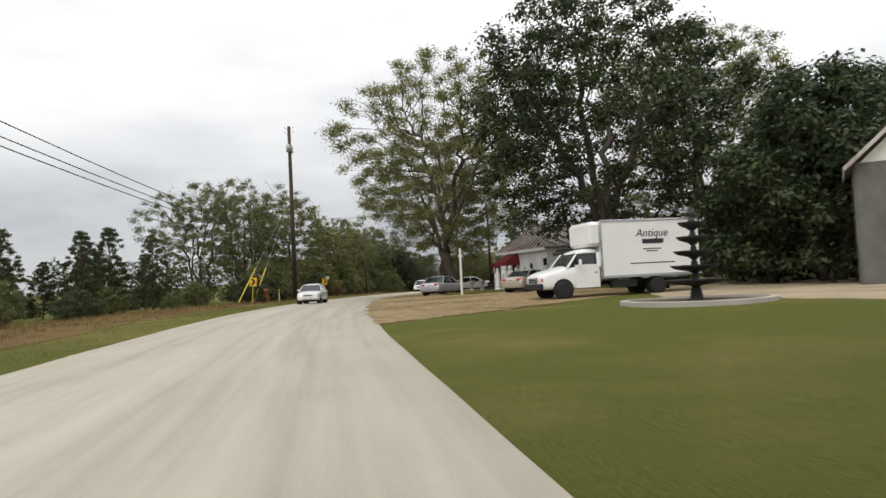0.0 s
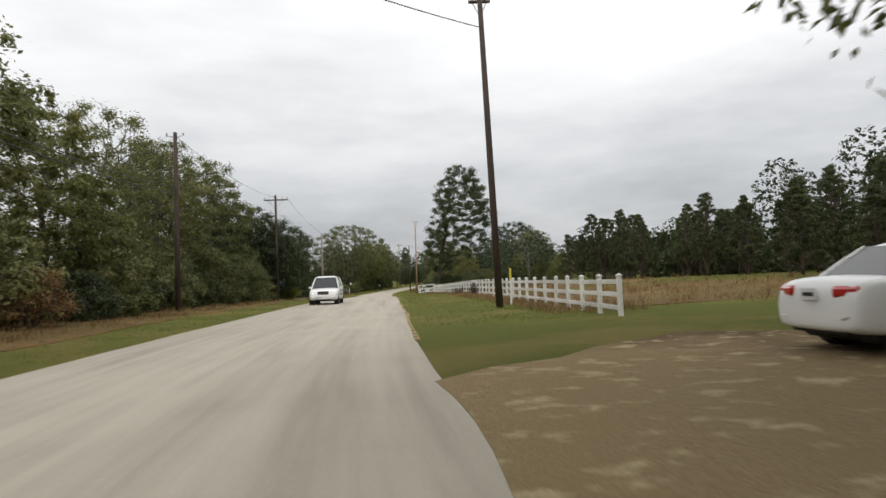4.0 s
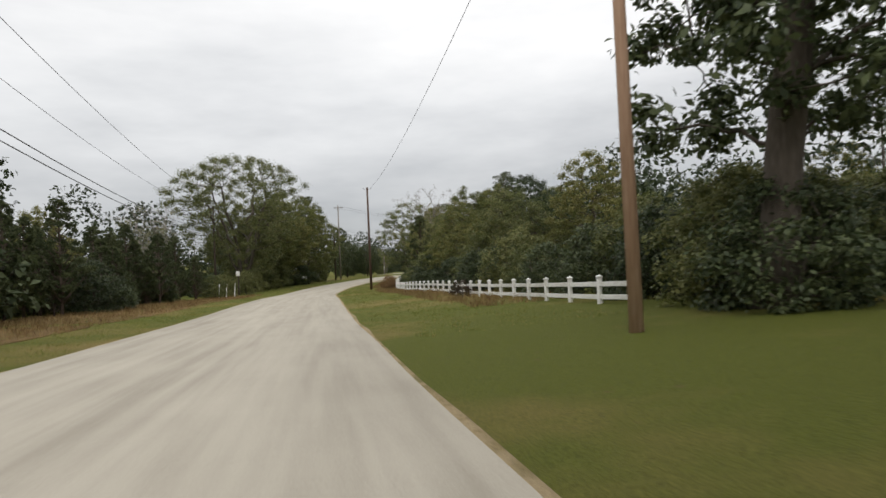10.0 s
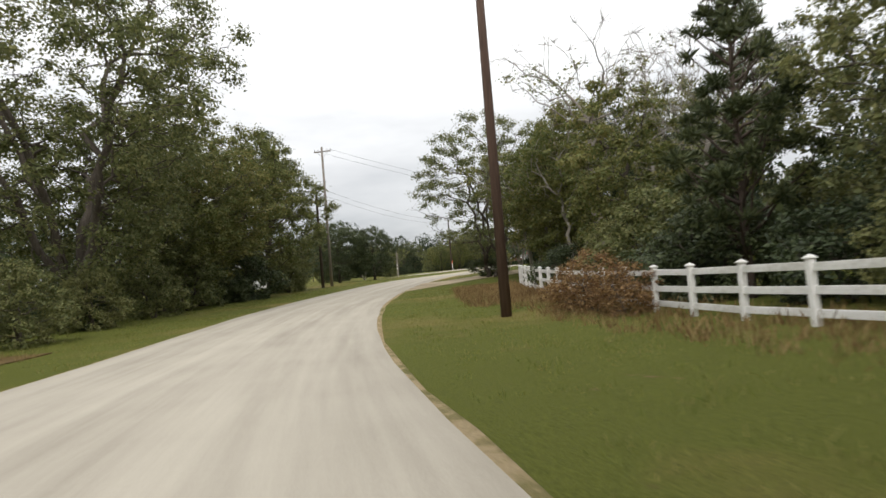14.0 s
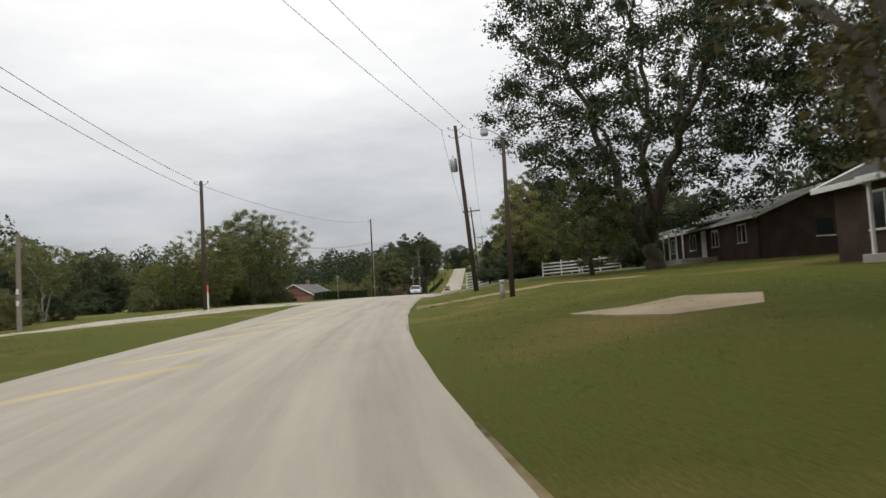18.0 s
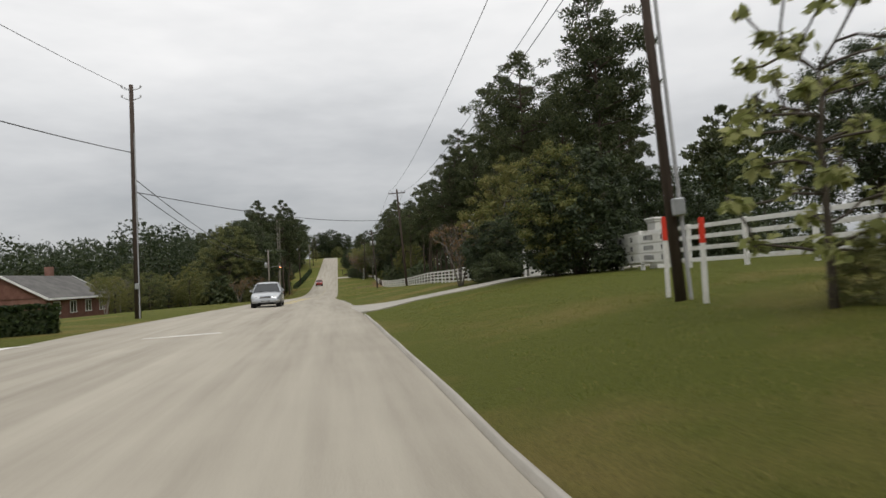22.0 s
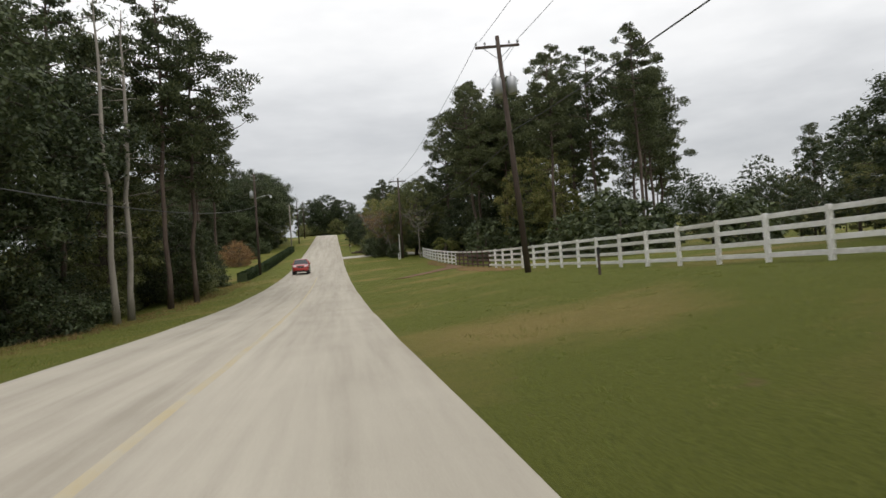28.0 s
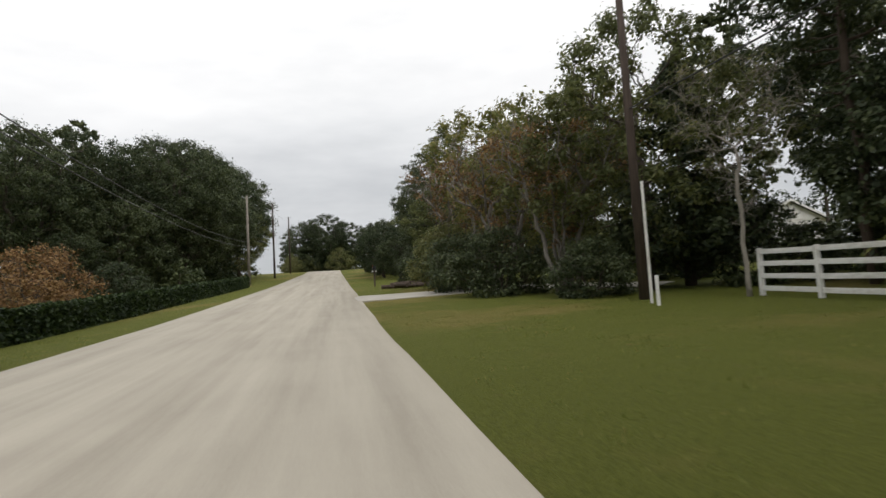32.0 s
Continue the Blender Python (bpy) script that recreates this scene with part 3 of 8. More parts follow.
def box(size, centre=(0, 0, 0), bevel=0.0, turn=None, bm=None):
    bm = bm or bmesh.new()
    m = Matrix.Translation(centre) @ (turn or Matrix.Identity(4)) @ Matrix.Diagonal((*size, 1))
    got = bmesh.ops.create_cube(bm, size=1, matrix=m)
    if bevel:
        edges = {e for v in got["verts"] for e in v.link_edges}
        bmesh.ops.bevel(bm, geom=list(edges), offset=bevel, segments=1, affect="EDGES")
    return bm


def cyl(r1, r2, depth, centre=(0, 0, 0), axis="Z", sides=12, bm=None, bevel=0.0):
    bm = bm or bmesh.new()
    rot = {"Z": Matrix.Identity(4), "X": Matrix.Rotation(radians(90), 4, "Y"), "Y": Matrix.Rotation(radians(-90), 4, "X")}[axis]
    bmesh.ops.create_cone(bm, cap_ends=True, segments=sides, radius1=r1, radius2=r2, depth=depth, matrix=Matrix.Translation(centre) @ rot)
    return bm


def lathe(profile, sides=20, bm=None, centre=(0, 0, 0)):
    """A turned solid from (radius, height) rows."""
    bm = bm or bmesh.new()
    rings = []
    for r, z in profile:
        rings.append([bm.verts.new((centre[0] + r * math.cos(2 * math.pi * k / sides), centre[1] + r * math.sin(2 * math.pi * k / sides), centre[2] + z)) for k in range(sides)])
    for a, b in zip(rings, rings[1:]):
        for k in range(sides):
            bm.faces.new((a[k], a[(k + 1) % sides], b[(k + 1) % sides], b[k]))
    bm.faces.new(rings[0][::-1])
    bm.faces.new(rings[-1])
    return bm


def tube(points, radii, sides=6):
    """Vertices and faces of a tube along points."""
    p = np.array(points, float)
    t = np.gradient(p, axis=0)
    t /= np.linalg.norm(t, axis=1)[:, None] + 1e-9
    ref = np.array([0.31, 0.95, 0.05]) if abs(t[0, 2]) > 0.7 else np.array([0, 0, 1.0])
    u = np.cross(t, ref)
    u /= np.linalg.norm(u, axis=1)[:, None] + 1e-9
    v = np.cross(t, u)
    a = np.arange(sides) * 2 * np.pi / sides
    ring = np.cos(a)[None, :, None] * u[:, None] + np.sin(a)[None, :, None] * v[:, None]
    verts = (p[:, None] + ring * np.array(radii, float)[:, None, None]).reshape(-1, 3)
    n = len(p)
    faces = [(i * sides + k, i * sides + (k + 1) % sides, (i + 1) * sides + (k + 1) % sides, (i + 1) * sides + k) for i in range(n - 1) for k in range(sides)]
    faces += [tuple(range(sides))[::-1], tuple(range((n - 1) * sides, n * sides))]
    return verts, faces


def join(pieces):
    verts, faces, base = [], [], 0
    for v, f in pieces:
        verts.append(np.asarray(v))
        faces += [tuple(i + base for i in q) for q in f]
        base += len(v)
    return np.concatenate(verts), faces


def fast_mesh(name, verts, quads, mat, parent=None, label=""):
    """A mesh from arrays of vertices and of four-cornered faces."""
    me = bpy.data.meshes.new(name)
    n = len(quads)
    me.vertices.add(len(verts))
    me.vertices.foreach_set("co", np.asarray(verts, np.float32).ravel())
    me.loops.add(4 * n)
    me.loops.foreach_set("vertex_index", np.asarray(quads, np.int32).ravel())
    me.polygons.add(n)
    me.polygons.foreach_set("loop_start", np.arange(0, 4 * n, 4, dtype=np.int32))
    me.update(calc_edges=True)
    me.materials.append(mat)
    ob = new(name, me)
    if parent:
        ob.parent = parent
    if label:
        ob["label"] = label
    return ob


# ---- ground, road and drives ----
def build_ground():
    stations = np.r_[-380:-60:20, -60:40:4, 40:300:3, 300:620:3, 620:720:8, 720:1060:40]
    sides = np.array([-2500, -900, -400, -200, -120, -75, -50, -38, -30, -24, -19, -15, -12, -10, -8, -6.5, -5.2, -4.2, -3.6, -2.4, -0.8,
                      0.8, 2.4, 3.6, 4.2, 5.2, 6.5, 8, 10, 12, 15, 19, 24, 30, 38, 50, 75, 120, 200, 400, 900, 2500])
    stations = np.r_[-2800, -1200, stations, 1700, 3200]
    verts = []
    for s in stations:
        for d in sides:
            p = at(min(max(s, RUN[0]), RUN[-1]), d)
            extra = s - min(max(s, RUN[0]), RUN[-1])
            bumpy = 0.05 * noise.noise(Vector((p.x * 0.22, p.y * 0.22, 3.0))) * min(1.0, max(0.0, (abs(d) - 4) / 4))
            under = 0.07 if abs(d) < 3.5 else 0.0
            verts.append((p.x + MEAN[0] * extra, p.y + MEAN[1] * extra, p.z + bumpy - under))
    w = len(sides)
    quads = [(i * w + k, i * w + k + 1, (i + 1) * w + k + 1, (i + 1) * w + k) for i in range(len(stations) - 1) for k in range(w - 1)]
    ob = fast_mesh("ground", verts, quads, M["grass"])
    return tagged(ob, "mown roadside grass, green with yellow-brown dry patches", "ground", kind="structure")


def half_widths(s):
    left = float(np.interp(s, (-60, 290, 318, 335, 352, 385, 400, 420, 700), (3.3, 3.3, 3.6, 4.6, 5.6, 5.6, 4.8, 3.3, 3.3)))
    right = float(np.interp(s, (-60, 25, 40, 300, 700), (3.1, 3.1, 3.1, 3.0, 3.0)))
    return left, right


def strip(name, rows, mat, up, thick=0.05, skirt=0.12):
    """A band along the road: rows of (s, from d, to d), as a slab with edges."""
    verts, quads = [], []
    for s, a, b in rows:
        wob = 0.05 * noise.noise(Vector((s * 0.35, a, 1.7)))
        for d, z in ((a + wob - skirt, up - thick - 0.06), (a + wob, up), (b + wob, up), (b + wob + skirt, up - thick - 0.06)):
            p = at(s, d)
            verts.append((p.x, p.y, p.z - 0.0 + z))
    for i in range(len(rows) - 1):
        for k in range(3):
            quads.append((4 * i + k, 4 * i + k + 1, 4 * i + 5 + k, 4 * i + 4 + k))
    last = 4 * (len(rows) - 1)
    quads += [(0, 3, 2, 1), (last, last + 1, last + 2, last + 3)]
    ob = fast_mesh(name, verts, quads, mat)
    flat_uv = np.array([(d, s) for s, a, b in rows for d in (a, a, b, b)], np.float32)
    layer = ob.data.uv_layers.new(name="along")
    layer.data.foreach_set("uv", flat_uv[np.array(quads).ravel()].ravel())
    return ob


def patch(name, outline, mat, up, label, category="drive"):
    """A flat patch with an uneven rim laid on the ground; outline in (s, d)."""
    pts = []
    n = len(outline)
    for i in range(n):
        a, b = outline[i], outline[(i + 1) % n]
        k = max(1, int(math.dist(a, b) / 1.2))
        for j in range(k):
            u = j / k
            s, d = a[0] + (b[0] - a[0]) * u, a[1] + (b[1] - a[1]) * u
            pts.append((s + 0.35 * noise.noise(Vector((s * 0.9, d * 0.9, 7.0))), d + 0.35 * noise.noise(Vector((s * 0.9, d * 0.9, 19.0)))))
    bm = bmesh.new()
    vs = [bm.verts.new((s, d, 0)) for s, d in pts]
    f = bm.faces.new(vs)
    bmesh.ops.triangulate(bm, faces=[f])
    for _ in range(2):
        long = [e for e in bm.edges if e.calc_length() > 2.4]
        if long:
            bmesh.ops.subdivide_edges(bm, edges=long, cuts=1)
            bmesh.ops.triangulate(bm, faces=[q for q in bm.faces if len(q.verts) > 3])
    for v in bm.verts:
        p = at(v.co.x, v.co.y, up)
        v.co = p
    bmesh.ops.recalc_face_normals(bm, faces=bm.faces)
    rim = bmesh.ops.extrude_edge_only(bm, edges=[e for e in bm.edges if e.is_boundary])
    for v in rim["geom"]:
        if isinstance(v, bmesh.types.BMVert):
            v.co.z -= 0.3
    me = bpy.data.meshes.new(name)
    bm.to_mesh(me)
    bm.free()
    me.materials.append(mat)
    return tagged(new(name, me), label, category, kind="structure")


build_ground()
steps = list(np.arange(-370, 707, 2.5))
road = strip("road", [(s, -half_widths(s)[0], half_widths(s)[1]) for s in steps], M["asphalt"], 0.03)
tagged(road, "pale grey worn asphalt two-lane country road", "road", kind="structure")
for side in (-1, 1):
    for a, b in ((82, 300),) if side > 0 else ((-60, 300),):
        rim = [(s, *sorted((side * (half_widths(s)[0 if side < 0 else 1] - 0.02), side * (half_widths(s)[0 if side < 0 else 1] + 0.1 + 0.12 * noise.noise(Vector((s * 0.3, side, 4.0))))))) for s in np.arange(a, b, 2.5)]
        tagged(strip("shoulder", rim, M["worn"], 0.016, 0.0, 0.06), "narrow sandy shoulder worn into the verge", "shoulder", kind="structure")
mark = strip("centre_line", [(s, 0.1, 0.15) for s in np.arange(437.5, 535, 2.5)], M["yellow"], 0.036, 0.0)
tagged(mark, "faded yellow painted centre line on the asphalt", "road marking", kind="structure")
for k in range(11):
    c = 302.3 + 4.6 * k
    dash = strip("lane_dash", [(c + u, -2.5 + 0.42 * u - 0.05 * k, -2.3 + 0.42 * u - 0.05 * k) for u in (0, 1.3, 2.6, 3.9)], M["stripe"], 0.036, 0.0)
    tagged(dash, "worn yellow slanting stripe on the asphalt", "road marking", "slanting stripes", "structure")

for k in range(11):
    c, mid = 407.9 + 2.5 * k, min(0.02, -0.8 + 0.1 * k)
    dash = strip("lane_dash", [(c + 1.1 * u, mid - 0.44 + 0.88 * u - 0.05, mid - 0.44 + 0.88 * u + 0.05) for u in (0, 0.5, 1)], M["stripe"], 0.036, 0.0)
    tagged(dash, "short worn yellow hatching stripe on the asphalt", "road marking", "slanting stripes", "structure")
# two short white strips laid nearly across the road
for a, b, c, e in ((378.9, -2.65, 379.4, -1.1), (378.0, -6.4, 378.8, -5.4)):
    dash = strip("lane_dash", [(a + (c - a) * u, b + (e - b) * u - 0.1, b + (e - b) * u + 0.1) for u in (0, 0.5, 1)], M["dash_white"], 0.036, 0.0)
    tagged(dash, "short mottled white dash on the asphalt", "road marking", "white dashes", "structure")


# ---- trees ----
def leaf_faces(rng, centres, normals, long, wide):
    """Folded leaf sprays: four-cornered faces round the centres, lying roughly across the normals."""
    n = len(centres)
    nrm = normals + rng.normal(size=(n, 3)) * 0.55
    nrm /= np.linalg.norm(nrm, axis=1)[:, None] + 1e-9
    u = np.cross(nrm, rng.normal(size=(n, 3)))
    u /= np.linalg.norm(u, axis=1)[:, None] + 1e-9
    w = np.cross(nrm, u)
    size = rng.uniform(0.6, 1.4, (n, 1))
    a, b = u * long * size, w * wide * size
    fold = nrm * wide * 0.4 * size
    verts = np.stack([centres - a, centres + b + fold, centres + a, centres - b + fold], 1).reshape(-1, 3)
    return verts, np.arange(4 * n).reshape(-1, 4)


def bend(a, b, lift, n, rng, wob=0.0):
    """A curved limb from a to b that first rises by lift."""
    u = np.linspace(0, 1, n)[:, None]
    mid = (a + b) / 2 + np.array([0, 0, lift])
    p = (1 - u) ** 2 * a + 2 * u * (1 - u) * mid + u**2 * b
    if np.any(wob):
        w = rng.normal(size=(n, 3)) * wob
        w[0] = w[-1] = 0
        p = p + w
    return p


CROWNS = {
    "round": ((0, 0.35), (0.2, 0.82), (0.5, 1.0), (0.75, 0.85), (0.92, 0.5), (1, 0.2)),
    "fan": ((0, 0.3), (0.25, 0.72), (0.55, 1.0), (0.8, 0.93), (0.94, 0.62), (1, 0.3)),
    "tall": ((0, 0.4), (0.2, 0.9), (0.45, 1.0), (0.7, 0.76), (0.9, 0.42), (1, 0.12)),
    "bush": ((0, 0.8), (0.3, 1.0), (0.6, 0.9), (0.85, 0.6), (1, 0.2)),
    "broad": ((0, 0.45), (0.15, 0.75), (0.4, 1.0), (0.68, 0.95), (0.88, 0.68), (1, 0.3)),
    "vase": ((0, 0.12), (0.3, 0.4), (0.6, 0.75), (0.85, 1.0), (1, 0.6)),
}


def broadleaf(seed, tall, spread, base, clumps, leaves, leaf, trunk_r, shape="round", fork=0.2, stems=1, puff=0.17, bare=0.0, bias=0.0, lean=0.0, shell=0.3, twigs=4, flat=0.68, leads=0):
    """A tree grown towards leaf clumps that fill a lobed crown: each clump joins the nearest limb, and limbs thicken with what they carry."""
    rng = np.random.default_rng(seed)
    hs, rs = zip(*CROWNS[shape])
    lobe = rng.uniform(0, 6.28, 4)
    goals, tries = [], 0
    gap = 1.55 * spread * ((tall * (1 - base)) / (2 * spread) / clumps) ** (1 / 3)
    while len(goals) < clumps and tries < clumps * 60:
        tries += 1
        if tries % (clumps * 6) == 0:
            gap *= 0.85
        h, ang = rng.random() ** 0.9, rng.uniform(0, 6.28)
        rad = spread * np.interp(h, hs, rs) * (1 + 0.16 * math.sin(2 * ang + lobe[0] + 3 * h) + 0.13 * math.sin(3 * ang + lobe[1] - 7 * h) + 0.1 * math.sin(5 * ang + lobe[2] + 11 * h))
        rad *= math.sqrt(rng.uniform(shell, 1.0))
        off = bias * spread * math.sin(min(1.0, h * 1.15) * 2.2) + lean * tall * h
        p = np.array([off + rad * math.cos(ang), rad * math.sin(ang), tall * (base + (0.97 - base) * h)])
        if all(np.linalg.norm((p - q) * (1, 1, 1.25)) > gap for q in goals):
            goals.append(p)
    goals = np.array(goals)
    # paths: points, parent path, parent point
    paths = []
    for st in range(stems):
        a0 = 6.28 * st / stems + rng.uniform(-0.5, 0.5)
        out = np.array([math.cos(a0), math.sin(a0), 0]) * (stems > 1)
        top = out * spread * 0.35 + np.array([bias * spread * 0.35 + lean * tall * 0.6, 0, tall * (0.62 if stems == 1 else 0.5)])
        lead = bend(out * trunk_r * 0.9, top, tall * 0.04, 10, rng, 0.012 * tall * np.clip(np.linspace(-0.3, 1.4, 10), 0.05, 1)[:, None])
        if leads:
            lead = bend(out * trunk_r * 0.9, out * spread * 0.1 + np.array([rng.normal() * 0.02 * tall, rng.normal() * 0.02 * tall, tall * fork]), 0.0, 10, rng, 0.004 * tall)
        paths.append((lead, -1, 0))
    for k in range(leads):
        a0 = 6.28 * k / leads + rng.uniform(-0.35, 0.35)
        out = spread * rng.uniform(0.25, 0.55)
        end = np.array([bias * spread * 0.5 + out * math.cos(a0), out * math.sin(a0), tall * rng.uniform(0.55, 0.78)])
        start = paths[k % stems][0][9 - (k // stems) % 3]
        paths.append((bend(start, end, tall * 0.03, 10, rng, 0.012 * tall), k % stems, 9 - (k // stems) % 3))
    pts, own = [], []
    for k, (lead, _, _) in enumerate(paths):
        for j in range(10):
            if (lead[j][2] >= fork * tall or j == 9) and (not leads or k >= stems):
                pts.append(lead[j])
                own.append((k, j))
    left = list(range(len(goals)))
    P = np.array(pts)
    depth = np.zeros(len(P))
    cost = np.full(len(goals), np.inf)
    best = np.zeros(len(goals), int)

    def refresh(first):
        q = P[first:]
        d = goals[:, None] - q[None]
        ln = np.linalg.norm(d, axis=2)
        c = ln + 0.5 * depth[first:][None] + np.maximum(0, -d[:, :, 2]) * 1.1
        i = c.argmin(1)
        v = c[np.arange(len(goals)), i]
        m = v < cost
        cost[m], best[m] = v[m], i[m] + first

    refresh(0)
    while left:
        g = min(left, key=lambda i: cost[i])
        left.remove(g)
        k, j = own[best[g]]
        a, b = P[best[g]], goals[g]
        ln = np.linalg.norm(b - a)
        n = 7 if ln > 1.2 else 4
        path = bend(a, b, ln * 0.1, n, rng, (0.018 if bare > 0.5 else 0.035) * ln)
        paths.append((path, k, j))
        first, d0 = len(P), depth[best[g]]
        P = np.vstack([P, path[1:]])
        depth = np.r_[depth, d0 + ln * np.linspace(0, 1, n)[1:]]
        own += [(len(paths) - 1, q) for q in range(1, n)]
        refresh(first)
    load = [np.r_[np.zeros(len(p[0]) - 1), 1.0] for p in paths]
    for i in range(len(paths) - 1, stems - 1, -1):
        _, k, j = paths[i]
        load[k][j] += load[i].sum()
    total = max(1.0, sum(load[k].sum() for k in range(stems)) / stems)
    wood = []
    for i, (p, k, j) in enumerate(paths):
        carried = np.cumsum(load[i][::-1])[::-1]
        r = trunk_r / math.sqrt(stems) * np.maximum(carried / total, 0.0) ** (0.66 if bare > 0.5 else 0.52)
        if i < stems:
            r = np.maximum(r, trunk_r * 0.05) * np.interp(np.linspace(0, 1, len(r)), (0, 0.06, 1), (1.35, 1.02, 0.9))
        r = np.maximum(r, 0.012)
        r[-1] *= 0.6
        wood.append(tube(p, r, 10 if i < stems else (6 if r[0] > 0.06 else 4)))
    keep = rng.random(len(goals)) >= bare
    pr = spread * puff * rng.uniform(0.65, 1.35, len(goals))
    for g, r in zip(goals, pr):
        for _ in range(twigs):
            v = rng.normal(size=3) + (0, 0, 0.25)
            e = g + v / np.linalg.norm(v) * r * rng.uniform(0.7, 1.15)
            wood.append(tube(np.array([g, (g + e) / 2 + rng.normal(size=3) * 0.06 * r, e]), (0.012, 0.009, 0.004), 3))
    idx = np.flatnonzero(keep)
    w = pr[idx] ** 2
    pick = idx[rng.choice(len(idx), leaves, p=w / w.sum())]
    dirs = rng.normal(size=(leaves, 3))
    dirs /= np.linalg.norm(dirs, axis=1)[:, None]
    rr = rng.random((leaves, 1)) ** 0.42 * (1 + 0.12 * rng.normal(size=(leaves, 1)))
    rr = np.where(rng.random((leaves, 1)) < 0.4, np.minimum(np.abs(rng.normal(size=(leaves, 1))) * 0.9, 1.5), rr)
    centres = goals[pick] + dirs * rr * pr[pick][:, None] * (1, 1, flat)
    return wood, leaf_faces(rng, centres, dirs * 0.8 + (0, 0, 0.75), leaf, leaf * 0.55)


def needle_puffs(rng, puffs, radii, count, long, wide):
    """Tufts of needles standing out of flattened puffs."""
    w = radii**2
    pick = rng.choice(len(puffs), count, p=w / w.sum())
    d = rng.normal(size=(count, 3))
    d /= np.linalg.norm(d, axis=1)[:, None]
    c = puffs[pick] + d * (rng.random((count, 1)) ** 0.45) * radii[pick][:, None] * (1, 1, 0.55)
    v = d * 0.8 + rng.normal(size=(count, 3)) * 0.5 + (0, 0, 0.45)
    v /= np.linalg.norm(v, axis=1)[:, None]
    side = np.cross(v, rng.normal(size=(count, 3)))
    side /= np.linalg.norm(side, axis=1)[:, None] + 1e-9
    ln = long * rng.uniform(0.6, 1.3, (count, 1))
    verts = np.stack([c - v * ln * 0.3, c + v * ln * 0.25 - side * wide, c + v * ln * 0.7, c + v * ln * 0.25 + side * wide], 1).reshape(-1, 3)
    return verts, np.arange(4 * count).reshape(-1, 4)


def pine(seed, tall, crown_from, reach, limbs, needles, trunk_r, long=0.26, wide=0.05, up=0.25, young=False, puff=0.62, stubs=0):
    """A pine: a straight shaft, uneven limbs and flattened needle puffs at their ends."""
    rng = np.random.default_rng(seed)
    lead = bend(np.zeros(3), np.array([rng.normal() * 0.02 * tall, rng.normal() * 0.02 * tall, tall]), 0, 11, rng, 0.004 * tall)
    wood = [tube(lead, np.interp(np.linspace(0, 1, 11), (0, 0.04, 0.6, 1), (trunk_r * 1.3, trunk_r, trunk_r * 0.62, 0.03)), 9)]

    def on_shaft(h):
        i = h * 10
        return lead[min(10, int(i))] * (1 - i % 1) + lead[min(10, int(i) + 1)] * (i % 1)

    puffs, radii = [lead[-1] - (0, 0, 0.1)], [puff * (0.45 if young else 0.9)]
    for k in range(limbs):
        rel = (k + rng.uniform(0, 0.9)) / limbs
        h = crown_from + (0.985 - crown_from) * rel
        start = on_shaft(h)
        ang = k * 2.4 + rng.uniform(-0.7, 0.7)
        if young:
            ln = reach * ((1 - rel) ** 0.8 + 0.06) * rng.uniform(0.7, 1.15)
        else:
            ln = reach * math.sin(math.pi * (0.22 + 0.72 * rel)) * rng.uniform(0.45, 1.2)
        tilt = rng.uniform(up - 0.2, up + 0.3)
        end = start + np.array([ln * math.cos(ang), ln * math.sin(ang), ln * tilt])
        br = bend(start, end, -ln * 0.1, 6, rng, 0.025 * ln)
        wood.append(tube(br, np.linspace(0.03 * ln**0.5 + 0.012, 0.01, 6), 4))
        n = max(1, int(ln * (1.5 if young else 1.35)))
        for q in range(n):
            c = br[min(5, int((1 - 0.62 * q / max(1, n)) * 5))]
            side = rng.normal(size=3) * (1, 1, 0.35) * 0.2 * ln if q else np.zeros(3)
            puffs.append(c + side)
            radii.append(puff * rng.uniform(0.6, 1.25) * (0.62 + 0.38 * (1 - rel) if young else 1.0))
            if q:
                wood.append(tube(np.array([br[3], (br[3] + c + side) / 2, c + side]), (0.016, 0.012, 0.006), 3))
    for k in range(stubs):
        start = on_shaft(rng.uniform(0.25, max(0.3, crown_from)))
        ang, ln = rng.uniform(0, 6.28), rng.uniform(0.4, 1.8)
        end = start + np.array([ln * math.cos(ang), ln * math.sin(ang), ln * rng.uniform(-0.3, 0.35)])
        wood.append(tube(bend(start, end, ln * 0.1, 4, rng, 0.04 * ln), (0.035, 0.026, 0.016, 0.008), 4))
    return wood, needle_puffs(rng, np.array(puffs), np.array(radii), needles, long, wide)


